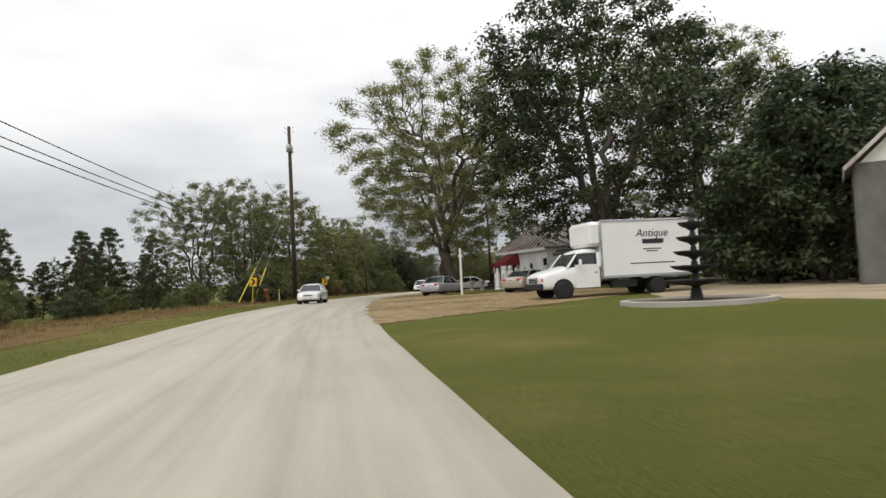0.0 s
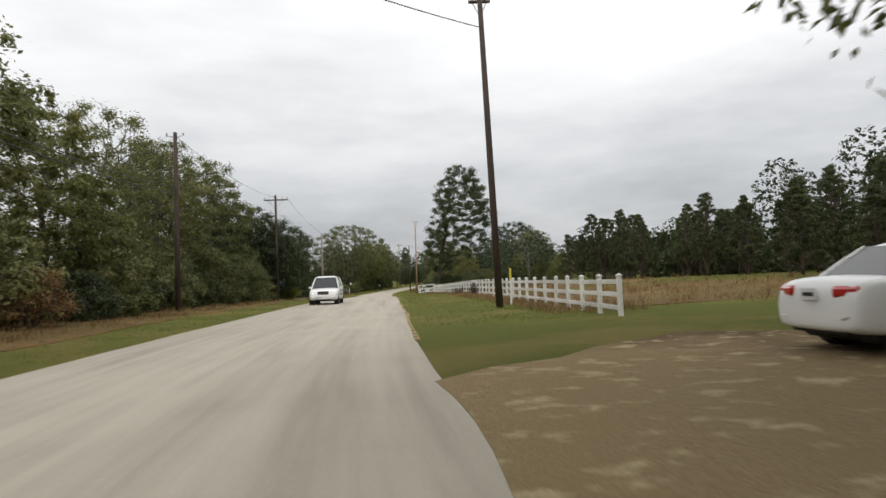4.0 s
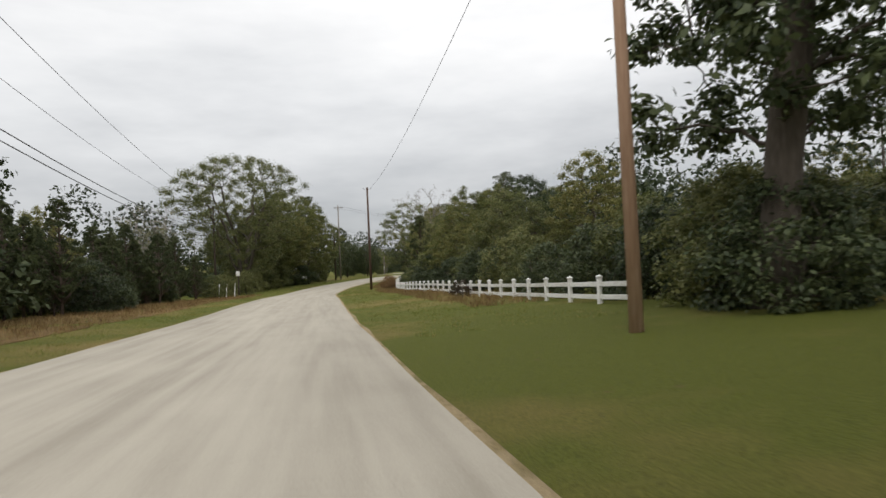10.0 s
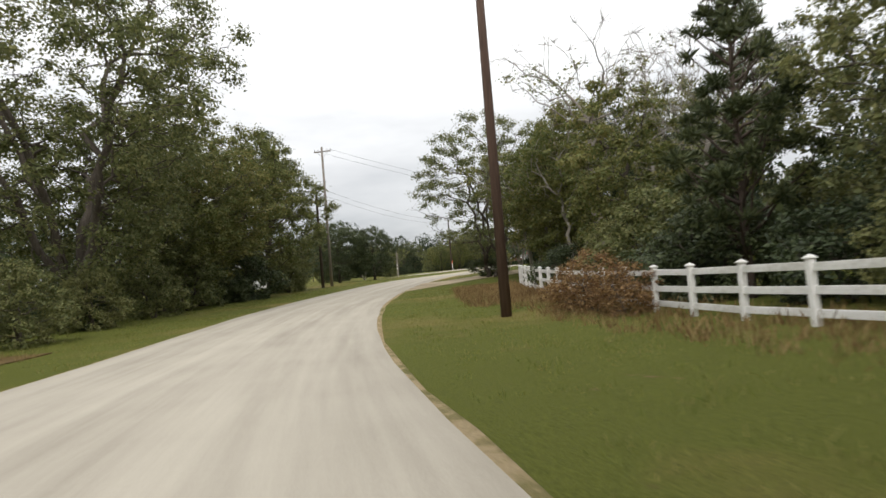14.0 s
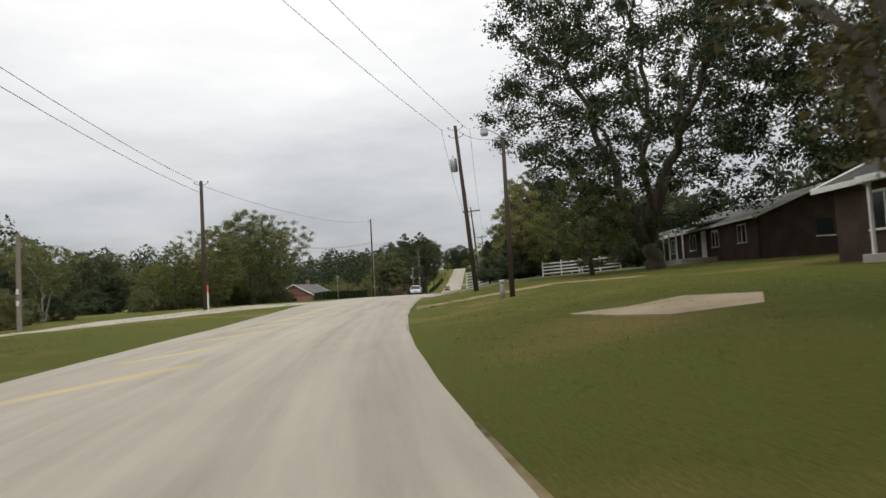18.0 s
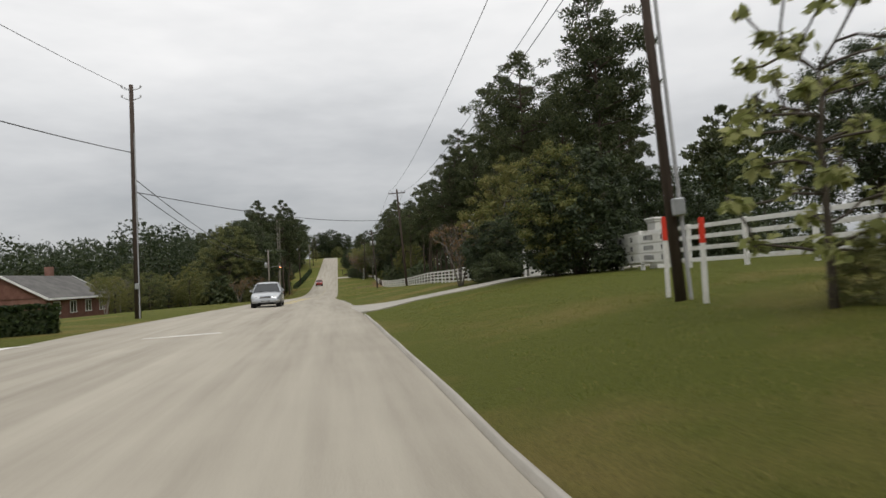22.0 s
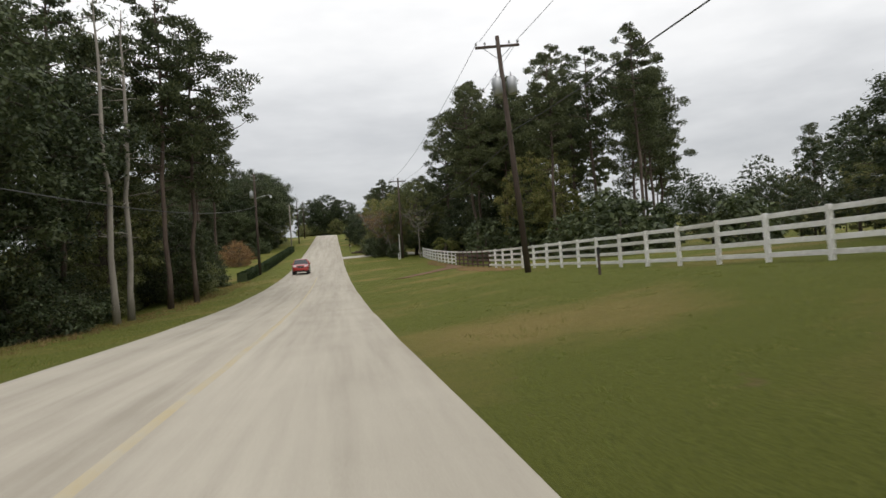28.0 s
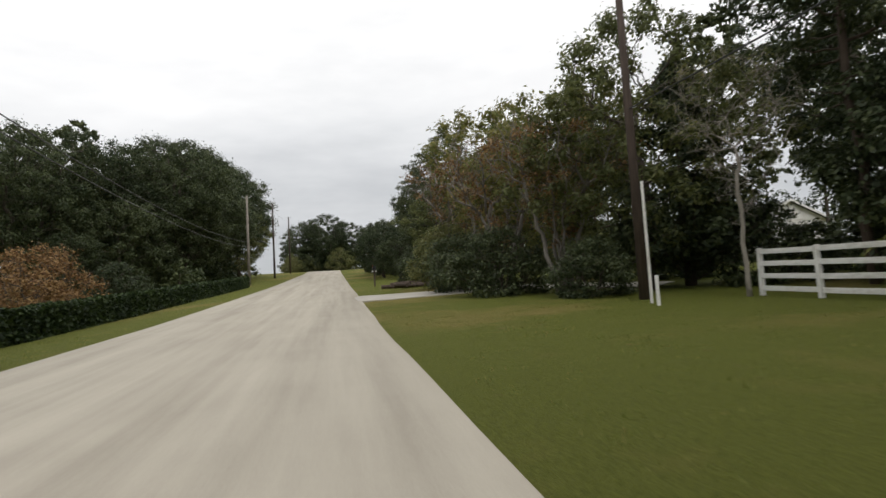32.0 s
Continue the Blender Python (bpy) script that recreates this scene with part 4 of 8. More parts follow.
def conifer_cone(seed, tall, reach, leaves, leaf):
    """A dense cone of scaly foliage down to the ground."""
    rng = np.random.default_rng(seed)
    wood = [tube(np.array([[0, 0, 0], [0, 0, tall * 0.5], [0, 0, tall * 0.96]]), (0.16, 0.1, 0.02), 7)]
    sprays = []
    for k in range(240):
        h = rng.random() ** 1.35
        ang = rng.uniform(0, 6.28)
        rad = reach * (1 - h) ** 0.8 * rng.uniform(0.75, 1.12) + 0.05
        a = np.array([0, 0, tall * (0.02 + 0.9 * h)])
        b = np.array([rad * math.cos(ang), rad * math.sin(ang), a[2] + rad * 0.45])
        sprays.append((a, b))
        if k % 4 == 0:
            wood.append(tube(np.array([a, (a + b) / 2, b]), (0.03, 0.02, 0.008), 3))
    tw = np.array(sprays)
    pick = rng.integers(0, len(tw), leaves)
    u = rng.uniform(0.35, 1.05, (leaves, 1))
    c = tw[pick, 0] * (1 - u) + tw[pick, 1] * u + rng.normal(size=(leaves, 3)) * 0.11
    out = tw[pick, 1] - tw[pick, 0]
    out /= np.linalg.norm(out, axis=1)[:, None] + 1e-9
    return wood, leaf_faces(rng, c, out + (0, 0, 0.3), leaf, leaf * 0.45)


PROTO = {}


def make_proto(kind, wood, foliage, bark, leafmat, label, category="tree", crown="crown"):
    """Keeps the two meshes of a kind of tree; the things that use them are made by plant()."""
    v, f = join(wood)
    t = bpy.data.meshes.new("trunk")
    t.from_pydata(v.tolist(), [], f)
    t.polygons.foreach_set("use_smooth", np.ones(len(t.polygons), bool))
    t.materials.append(M[bark])
    c = bpy.data.meshes.new(crown)
    verts, quads = foliage
    n = len(quads)
    c.vertices.add(len(verts))
    c.vertices.foreach_set("co", np.asarray(verts, np.float32).ravel())
    c.loops.add(4 * n)
    c.loops.foreach_set("vertex_index", np.asarray(quads, np.int32).ravel())
    c.polygons.add(n)
    c.polygons.foreach_set("loop_start", np.arange(0, 4 * n, 4, dtype=np.int32))
    c.update(calc_edges=True)
    c.materials.append(M[leafmat])
    PROTO[kind] = (t, c, label, category, foliage, (v, f))


NAMES = {"tree": "tree", "pine tree": "pine_tree", "shrub": "shrub", "cedar tree": "cedar_tree", "bare tree": "bare_tree", "palm": "palm"}


def plant(kind, s, d, size=1.0, turn=0.0, group="", sink=0.06, stretch=1.0, label=""):
    t, c, lab, cat = PROTO[kind][:4]
    m = Matrix.Translation(at(s, d, -sink)) @ Matrix.Rotation(radians(turn), 4, "Z") @ Matrix.Diagonal((size, size, size * stretch, 1))
    ob = thing(NAMES[cat], m, label or lab, cat, group)
    for name, me in (("trunk", t), ("crown", c)):
        o = new(name, me)
        o.parent = ob
    return ob


make_proto("oak", *broadleaf(11, 20, 8.0, 0.18, 320, 76000, 0.08, 0.42, "fan", 0.17, puff=0.092, bare=0.14, shell=0.2, leads=5), "bark", "leaf", "tall spreading hardwood with thinning green-yellow autumn crown")
make_proto("oak2", *broadleaf(12, 18, 7.8, 0.18, 320, 84000, 0.075, 0.42, "fan", 0.19, puff=0.095, bare=0.1, shell=0.2, leads=4), "bark", "leaf", "tall hardwood with forked limbs and sparse green crown")
make_proto("airy", *broadleaf(51, 15, 6.2, 0.12, 230, 27000, 0.09, 0.3, "fan", 0.08, 2, 0.095, 0.12, shell=0.15, leads=5), "bark", "leaf", "airy hardwood with fine pale green leaves and open limbs")
make_proto("oakdark", *broadleaf(13, 18, 7.8, 0.16, 210, 48000, 0.125, 0.5, "round", 0.1, puff=0.13, leads=4), "bark", "leaf_dark", "large dark green hardwood with dense low crown")
make_proto("pale_oak", *broadleaf(41, 19.5, 9.2, 0.1, 340, 64000, 0.1, 0.5, "fan", 0.07, puff=0.088, bare=0.05, shell=0.3, leads=6), "bark", "leaf", "broad pale green spreading oak with fanned limbs")
make_proto("ash", *broadleaf(14, 14, 4.7, 0.12, 170, 29000, 0.1, 0.28, "tall", 0.08, puff=0.125), "bark", "leaf", "mid-sized hardwood with light green-grey crown")
make_proto("ash2", *broadleaf(15, 12, 4.6, 0.1, 150, 23000, 0.1, 0.24, "round", 0.07, puff=0.13, lean=-0.05), "bark", "leaf", "mid-sized leaning hardwood at the wood's edge")
make_proto("maple", *broadleaf(16, 9, 3.9, 0.08, 130, 24000, 0.1, 0.2, "round", 0.06, puff=0.15), "bark", "leaf_dark", "round-crowned dark green tree")
make_proto("gum", *broadleaf(17, 10, 3.2, 0.1, 120, 17000, 0.09, 0.18, "tall", 0.06, puff=0.14), "bark", "leaf_yellow", "slim tree with yellowing autumn leaves")
make_proto("tower", *broadleaf(18, 20.5, 5.0, 0.17, 250, 52000, 0.11, 0.36, "broad", 0.1, puff=0.125, bias=0.75, lean=0.05, shell=0.18), "bark", "leaf_dark", "tall leaning hardwood hung with dark green leaves")
make_proto("shrub", *broadleaf(19, 3.4, 2.2, 0.05, 60, 11000, 0.08, 0.12, "bush", 0.02, 2, 0.24), "bark", "leaf_dark", "dense dark green roadside shrub", "shrub")
make_proto("shrub2", *broadleaf(20, 4.4, 2.4, 0.05, 60, 11000, 0.085, 0.12, "bush", 0.02, 2, 0.22), "bark", "leaf", "tangled green roadside shrub", "shrub")
make_proto("rust", *broadleaf(21, 3.2, 2.0, 0.06, 60, 5500, 0.07, 0.1, "bush", 0.02, 3, 0.22), "bark", "leaf_rust", "rusty red-brown autumn shrub", "shrub")
make_proto("twiggy", *broadleaf(22, 6.5, 2.9, 0.3, 80, 3200, 0.06, 0.17, "vase", 0.04, 6, 0.14, 0.3, twigs=9), "pale_bark", "leaf_rust", "multi-stemmed crape myrtle with few brown leaves", "bare tree")
make_proto("thin", *broadleaf(42, 7.5, 3.0, 0.2, 80, 9000, 0.08, 0.16, "vase", 0.06, 3, 0.17, 0.12), "dead_wood", "leaf_yellow", "thin pale-barked tree with sparse yellow-green leaves")
make_proto("many_stem", *broadleaf(52, 11.5, 4.8, 0.16, 170, 27000, 0.085, 0.15, "vase", 0.03, 5, 0.13, 0.05, twigs=6), "pale_bark", "leaf_brown", "many-stemmed spreading tree with thin brown-green leaves")
make_proto("bare", *broadleaf(23, 11, 3.4, 0.3, 90, 700, 0.07, 0.105, "vase", 0.22, 1, 0.16, 0.75, twigs=9), "dead_wood", "leaf_yellow", "bare pale grey tree with a few last leaves", "bare tree")
make_proto("gold", *broadleaf(44, 14, 4.8, 0.1, 170, 29000, 0.1, 0.26, "tall", 0.08, puff=0.125), "bark", "leaf_yellow", "mid-sized hardwood turning yellow-green")
make_proto("willow", *broadleaf(45, 3.3, 0.75, 0.12, 46, 950, 0.065, 0.035, "tall", 0.05, puff=0.17), "bark", "leaf_pale", "slender upright young tree with pale yellow-green leaves")
make_proto("great_oak", *broadleaf(46, 21, 9.6, 0.12, 330, 72000, 0.115, 0.5, "round", 0.08, puff=0.1, leads=6), "bark", "leaf_dark", "great dark spreading oak on the lawn")
make_proto("snag", *broadleaf(43, 13.5, 4.4, 0.4, 70, 700, 0.08, 0.27, "vase", 0.3, 1, 0.15, 0.8, twigs=8), "pole_grey", "leaf_yellow", "large grey nearly bare tree with a thick trunk", "bare tree")
make_proto("magnolia", *broadleaf(24, 8.5, 4.2, 0.05, 110, 34000, 0.115, 0.25, "bush", 0.03, 2, 0.19), "bark", "leaf_dark", "broad evergreen tree with dense leaves to the ground")
make_proto("pine_tall", *pine(31, 21, 0.5, 2.9, 38, 13000, 0.17, puff=0.6, stubs=18), "pine_bark", "needles", "tall straight pine with a bare lower trunk", "pine tree")
make_proto("pine_tall2", *pine(32, 19, 0.36, 3.6, 50, 18000, 0.16, puff=0.7, stubs=8), "pine_bark", "needles", "tall pine with an irregular clumped crown", "pine tree")
make_proto("pine_dead", *pine(36, 16, 0.72, 1.4, 9, 160, 0.16, stubs=16), "dead_wood", "needles", "tall slender dead pine, pale and nearly limbless", "bare tree")
make_proto("pine_young", *pine(33, 7.5, 0.1, 1.8, 64, 9000, 0.1, 0.3, 0.026, 0.85, True, 0.27), "pine_bark", "needles", "young bushy plantation pine", "pine tree")
make_proto("pine_young2", *pine(34, 6.5, 0.06, 1.5, 58, 8500, 0.09, 0.3, 0.026, 0.95, True, 0.25), "pine_bark", "needles", "young plantation pine with a long leader", "pine tree")
make_proto("cedar", *conifer_cone(35, 6.5, 2.3, 17000, 0.085), "bark", "leaf_dark", "dense dark green cedar down to the ground", "cedar tree")


def belt(kinds, s0, s1, d0, d1, n, lo=0.8, hi=1.2, seed=1, group=""):
    """Trees of the given kinds scattered over a stretch of the plan."""
    rng = random.Random(seed)
    for k in range(n):
        s = s0 + (s1 - s0) * (k + rng.random() * 0.9) / n
        plant(rng.choice(kinds), s, rng.uniform(d0, d1), rng.uniform(lo, hi), rng.uniform(0, 360), group, stretch=rng.uniform(0.9, 1.12))


def far_wood(name, kinds, spots, label, seed, thin=0.16, grow=2.4):
    """Woods too far off to count, as one mesh of coarse leaves and trunks."""
    rng = np.random.default_rng(seed)
    allv, allq, base, wood = [], [], 0, []
    for s, d, size in spots:
        verts, quads = PROTO[kinds[rng.integers(len(kinds))]][4]
        n = len(quads)
        pick = rng.random(n) < thin * 26000 / max(n, 9000)
        v = verts.reshape(-1, 4, 3)[pick]
        mid = v.mean(1, keepdims=True)
        v = mid + (v - mid) * grow
        a = rng.uniform(0, 6.28)
        rot = np.array([[math.cos(a), -math.sin(a), 0], [math.sin(a), math.cos(a), 0], [0, 0, 1]])
        p = np.array(at(s, d, -0.1))
        v = (v.reshape(-1, 3) * size) @ rot.T + p
        allv.append(v)
        allq.append(np.arange(len(v)).reshape(-1, 4) + base)
        base += len(v)
        tall = 0.62 * float(verts[:, 2].max()) * size
        wood.append(tube(np.array([p, p + [0, 0, tall * 0.5], p + [0.1, 0, tall]]), (0.16 * size, 0.12 * size, 0.05), 5))
    ob = fast_mesh(name, np.concatenate(allv), np.concatenate(allq), PROTO[kinds[0]][1].materials[0])
    tagged(ob, label, "woods", kind="stuff")
    v, f = join(wood)
    tr = mesh_ob(name + "_trunks", v, f, M["bark"])
    tagged(tr, "thin dark trunks of the woods behind", "woods", kind="stuff")


def spots(n, s0, s1, d0, d1, lo, hi, seed):
    r = random.Random(seed)
    return [(s0 + (s1 - s0) * (k + r.random()) / n, r.uniform(d0, d1), r.uniform(lo, hi)) for k in range(n)]


# left side of the road, from the start on
belt(["pine_young", "pine_young2"], -10, 62, -21, -15, 22, 0.6, 0.95, 1, "young pines by the road")
belt(["pine_young", "pine_young2", "pine_young"], -20, 66, -30, -21, 26, 0.75, 1.1, 2, "young pines by the road")
belt(["shrub", "shrub2"], -15, 64, -16, -13, 14, 0.3, 0.55, 3, "shrubs under the pines")
for k, s, d, z, a in (("airy", 80, -17, 1.0, 20), ("airy", 88, -20.5, 0.95, 140), ("airy", 73, -19, 0.9, 200), ("ash2", 92, -15.5, 1.2, 10), ("gum", 101, -13.6, 1.12, 80),
                      ("airy", 110, -15, 0.85, 300), ("ash2", 117, -13.5, 0.95, 60), ("airy", 124, -15.5, 0.9, 210), ("ash", 133, -14.5, 0.95, 45), ("maple", 138, -13.0, 1.15, 160), ("pine_tall2", 129, -19, 0.75, 20)):
    plant(k, s, d, z, a)
belt(["shrub", "shrub2", "shrub2"], 66, 136, -12.5, -10.2, 26, 0.6, 1.05, 4, "shrubs along the wood's edge")
plant("rust", 92, -9.8, 0.7, 30)
plant("rust", 69, -10.8, 0.6, 90)
plant("rust", 84, -10.4, 0.55, 200)
for k, s, d, z, a in (("maple", 141, -9.6, 0.86, 30), ("maple", 147.5, -9.2, 0.98, 200), ("ash2", 146, -13, 0.8, 100), ("ash", 150, -19, 0.72, 250)):
    plant(k, s, d, z, a)
for s, d, z, a in ((244.0, 8.7, 0.52, 40), (242.2, 8.9, 0.4, 140), (246.3, 8.8, 0.42, 250)):
    plant("rust", s, d, z, a, label="orange-brown dead weed bush before the fence")
belt(["pine_young2", "pine_young", "pine_young2"], 170, 240, -15.5, -11.5, 34, 0.45, 0.62, 42, "young pines in the thicket")
belt(["pine_young", "pine_young2", "shrub2", "pine_young2"], 172, 238, -20, -14, 24, 0.6, 0.9, 5, "young pines in the thicket")
belt(["pine_young", "gum", "pine_young2"], 168, 240, -27, -18, 18, 0.75, 1.05, 6, "young pines in the thicket")
belt(["pine_young", "pine_young2", "shrub", "pine_young"], 167, 240, -14, -10.8, 36, 0.55, 0.85, 61, "young pines in the thicket")
plant("gum", 205, -24, 0.95, 40)
plant("gum", 222, -20, 0.85, 140)
for k, s, d, z, a in (("pale_oak", 261, -12.8, 1.0, 70), ("gold", 272, -13.0, 0.95, 10), ("gold", 275, -12, 1.05, 50), ("gold", 282, -11.6, 1.05, 210), ("ash", 268, -14.5, 1.0, 120),
                      ("ash", 289, -13, 1.1, 310), ("bare", 244, -18, 1.0, 20), ("bare", 238, -16, 0.8, 90), ("ash", 286, -18.5, 1.15, 15), ("pine_tall2", 293, -14.5, 0.85, 80)):
    plant(k, s, d, z, a)
belt(["shrub2", "shrub", "shrub2"], 240, 292, -11.5, -9.0, 11, 0.6, 1.1, 7, "shrubs under the trees")
plant("maple", 311.6, -11.4, 0.78, 15, label="dense dark round tree by the lawn")
plant("maple", 311, -16, 0.9, 60)
plant("thin", 321, -17.5, 0.62, 20)
belt(["gum", "ash2", "maple"], 322, 392, -44, -30, 18, 0.5, 0.8, 8, "small trees beyond the lawn")
for k, s, d, z, a in (("thin", 334, -18.5, 0.6, 120), ("ash2", 359, -14.2, 0.78, 40), ("airy", 364, -13.8, 0.62, 15), ("ash2", 369, -16, 0.72, 200), ("gum", 351, -18, 0.55, 10), ("airy", 355, -16, 0.5, 200), ("gum", 351, -14.5, 0.7, 20), ("ash2", 374, -20, 0.7, 60)):
    plant(k, s, d, z, a)
belt(["ash2", "maple", "gum", "ash2"], 326, 404, -38, -24, 22, 0.48, 0.66, 44, "small trees beyond the lawn")
belt(["shrub", "shrub2"], 318, 382, -26, -15.5, 16, 0.35, 0.65, 9, "garden shrubs")
belt(["shrub2", "gum"], 384, 446, -42, -29, 14, 0.45, 0.65, 30, "garden shrubs")
for s, d, k, z in ((432, -19, "thin", 0.5), (438, -20, "gum", 0.42), (443, -21, "bare", 0.38), (447, -21, "gum", 0.36), (428, -30, "gum", 0.6), (424, -33, "ash2", 0.62)):
    plant(k, s, d, z, s * 7)
belt(["ash2", "maple", "gum", "ash2"], 456, 488, -36, -20, 13, 0.5, 0.72, 31, "trees beyond the dip")
plant("twiggy", 483, -11, 0.7, 20)
plant("twiggy", 478, -13, 0.6, 120)
for k, s, d, z, a in (("pine_tall", 511.5, -8.4, 0.98, 200), ("pine_tall2", 514.5, -7.4, 1.0, 300), ("pine_dead", 500.5, -8.3, 0.98, 10), ("pine_dead", 503.5, -8.5, 1.0, 130), ("pine_tall", 506, -12.5, 0.98, 40), ("pine_tall2", 512, -12, 0.92, 10), ("pine_tall2", 499, -13.5, 0.95, 220),
                      ("oakdark", 495, -14, 0.88, 30), ("ash", 489, -16, 1.1, 120), ("oakdark", 503, -16, 0.95, 70), ("pine_tall2", 518, -14.5, 1.0, 200), ("ash", 514, -13, 0.85, 20)):
    plant(k, s, d, z, a)
for k, s, d, z, a in (("pine_tall", 536.5, -11.0, 0.9, 300), ("pine_tall", 540.5, -10.2, 0.92, 80), ("pine_tall2", 533, -14, 0.9, 10), ("pine_tall", 545, -13.5, 0.95, 150), ("maple", 528, -12, 0.75, 20)):
    plant(k, s, d, z, a)
belt(["shrub", "shrub2", "maple"], 486, 540, -14.5, -9.6, 24, 0.6, 0.95, 10, "undergrowth by the road")
plant("rust", 574, -12.5, 1.1, 10)
plant("rust", 579, -13.5, 1.2, 90)
plant("gum", 570, -17, 0.35, 90)
plant("shrub", 590, -13, 0.85, 40)
plant("maple", 562, -19, 0.45, 100)
belt(["shrub2", "maple", "rust"], 548, 600, -24, -15, 12, 0.4, 0.7, 32, "garden shrubs behind the hedge")
for s, d, z, a in ((655, -15.5, 1.06, 30), (645, -16.5, 1.02, 120), (634, -16, 1.0, 250)):
    plant("oakdark", s, d, z, a, "woods by the hedge")
belt(["oakdark", "ash", "oakdark", "maple"], 604, 656, -22, -12, 16, 0.75, 0.98, 11, "woods by the hedge")
belt(["oakdark", "ash"], 600, 660, -38, -22, 14, 0.75, 0.95, 33, "woods by the hedge")

# right side
for k, s, d, z, a in (("oak2", 70, 7.6, 0.95, 200), ("oak", 59.2, 9.0, 1.05, 20), ("oakdark", 46, 19, 1.15, 70), ("magnolia", 31, 25.5, 1.28, 140), ("magnolia", 36, 30, 1.35, 20), ("oakdark", 46, 38, 0.8, 260),
                      ("oak", 60, 31, 1.1, 100), ("gum", 72, 26, 1.2, 30), ("maple", 44, 32, 1.2, 60)):
    plant(k, s, d, z, a)
belt(["pine_young", "pine_young2", "pine_young"], 84, 160, 33, 26, 30, 0.7, 1.05, 12, "young pines behind the field")
belt(["pine_young", "pine_young2", "pine_young"], 80, 165, 44, 34, 30, 0.8, 1.15, 13, "young pines behind the field")
plant("tower", 175.4, 10.4, 1.0, math.degrees(turn_at(175)))
plant("bare", 190, 28, 0.9, 10)
belt(["shrub2", "shrub"], 170, 188, 13, 20, 9, 0.5, 0.8, 14, "undergrowth below the tall tree")
belt(["shrub", "shrub2"], 175, 187, 9.6, 13.5, 11, 0.4, 0.75, 51, "undergrowth below the tall tree")
belt(["pine_young", "gold", "gum", "bare"], 176, 214, 26, 37, 18, 0.3, 0.46, 41, "woodland edge behind the fence")
belt(["gum", "gold", "ash2", "gum"], 200, 228, 13, 19, 12, 0.42, 0.6, 15, "woodland edge behind the fence")
belt(["shrub2", "shrub", "shrub2"], 190, 258, 10.8, 13, 22, 0.5, 0.9, 16, "shrubs behind the fence")
for k, s, d, z, a in (("gum", 234, 14.5, 0.72, 100), ("ash", 230, 16.2, 0.72, 220), ("ash", 231.5, 19.5, 0.74, 20), ("gum", 228.5, 18, 0.95, 80), ("ash2", 240, 15.5, 0.7, 30), ("bare", 233, 18, 0.85, 10), ("bare", 252, 16, 0.9, 120), ("pine_young", 243, 12.5, 1.1, 50),
                      ("gum", 256, 14, 0.95, 10), ("bare", 262, 17, 1.0, 200), ("gum", 267, 13, 0.95, 40), ("thin", 272, 11.5, 1.15, 310), ("airy", 280, 8.6, 0.85, 130), ("gold", 270, 14, 0.8, 130), ("ash2", 277, 15, 1.0, 70),
                      ("ash", 270, 21, 0.85, 20), ("ash2", 284, 14, 0.8, 10), ("thin", 264, 13, 1.1, 80), ("snag", 263, 14.2, 1.0, 120), ("cedar", 264.5, 16.2, 0.95, 50), ("pine_tall2", 268, 25, 0.8, 30)):
    plant(k, s, d, z, a)
for k, s, d, z, a in (("pine_tall", 517, 26, 0.85, 20), ("pine_tall", 522, 20.5, 0.82, 140), ("cedar", 346.5, 19.5, 0.8, 50), ("oakdark", 386, 25, 0.5, 50), ("oakdark", 382, 30, 0.52, 150), ("cedar", 350.5, 21.5, 0.75, 170)):
    plant(k, s, d, z, a)
belt(["shrub2", "shrub", "pine_young"], 206, 228, -17, -12, 13, 0.6, 0.85, 53, "young pines in the thicket")
belt(["pine_young", "pine_young2"], 128, 168, 30, 40, 13, 0.75, 1.05, 54, "young pines behind the field")
plant("shrub", 283, 8.4, 0.6, 60)
plant("shrub", 289, 12, 0.5, 160)
plant("many_stem", 301, 9.2, 1.0, 40)
plant("oakdark", 324, 27.5, 0.85, 80, label="large dark hardwood behind the brick house")
for k, s, d, z, a in (("great_oak", 335.6, 17.7, 1.0, 30), ("magnolia", 364, 27, 0.6, 30), ("oakdark", 369, 33, 0.45, 30), ("ash2", 334, 13.5, 0.55, 10), ("oak", 322, 30, 0.8, 120), ("oakdark", 362, 42, 0.5, 20), ("bare", 350, 42, 0.9, 40), ("gum", 356, 41, 0.9, 70)):
    plant(k, s, d, z, a)
for k, s, d, z, a in (("cedar", 353.5, 8.4, 0.62, 40), ("cedar", 357, 11.2, 0.72, 120), ("magnolia", 360, 13.8, 0.52, 200), ("cedar", 357.5, 23, 1.05, 20), ("cedar", 361, 25, 1.2, 80), ("magnolia", 365, 19.5, 0.58, 100), ("cedar", 354.5, 10.2, 0.6, 70),
                      ("gum", 357.6, 11.8, 0.98, 20), ("ash2", 360.8, 20.5, 0.6, 220), ("magnolia", 364, 17.5, 0.5, 20), ("shrub", 360.5, 11.8, 0.9, 50)):
    plant(k, s, d, z, a)
for k, s, d, z, a in (("willow", 368.2, 7.9, 1.45, 10), ("willow", 360.8, 9.2, 0.78, 60), ("maple", 378, 24, 0.8, 90), ("gum", 372, 22, 0.6, 30), ("maple", 384, 27, 0.9, 160), ("ash2", 368, 25, 0.7, 30), ("shrub2", 368, 8.4, 0.22, 100)):
    plant(k, s, d, z, a)
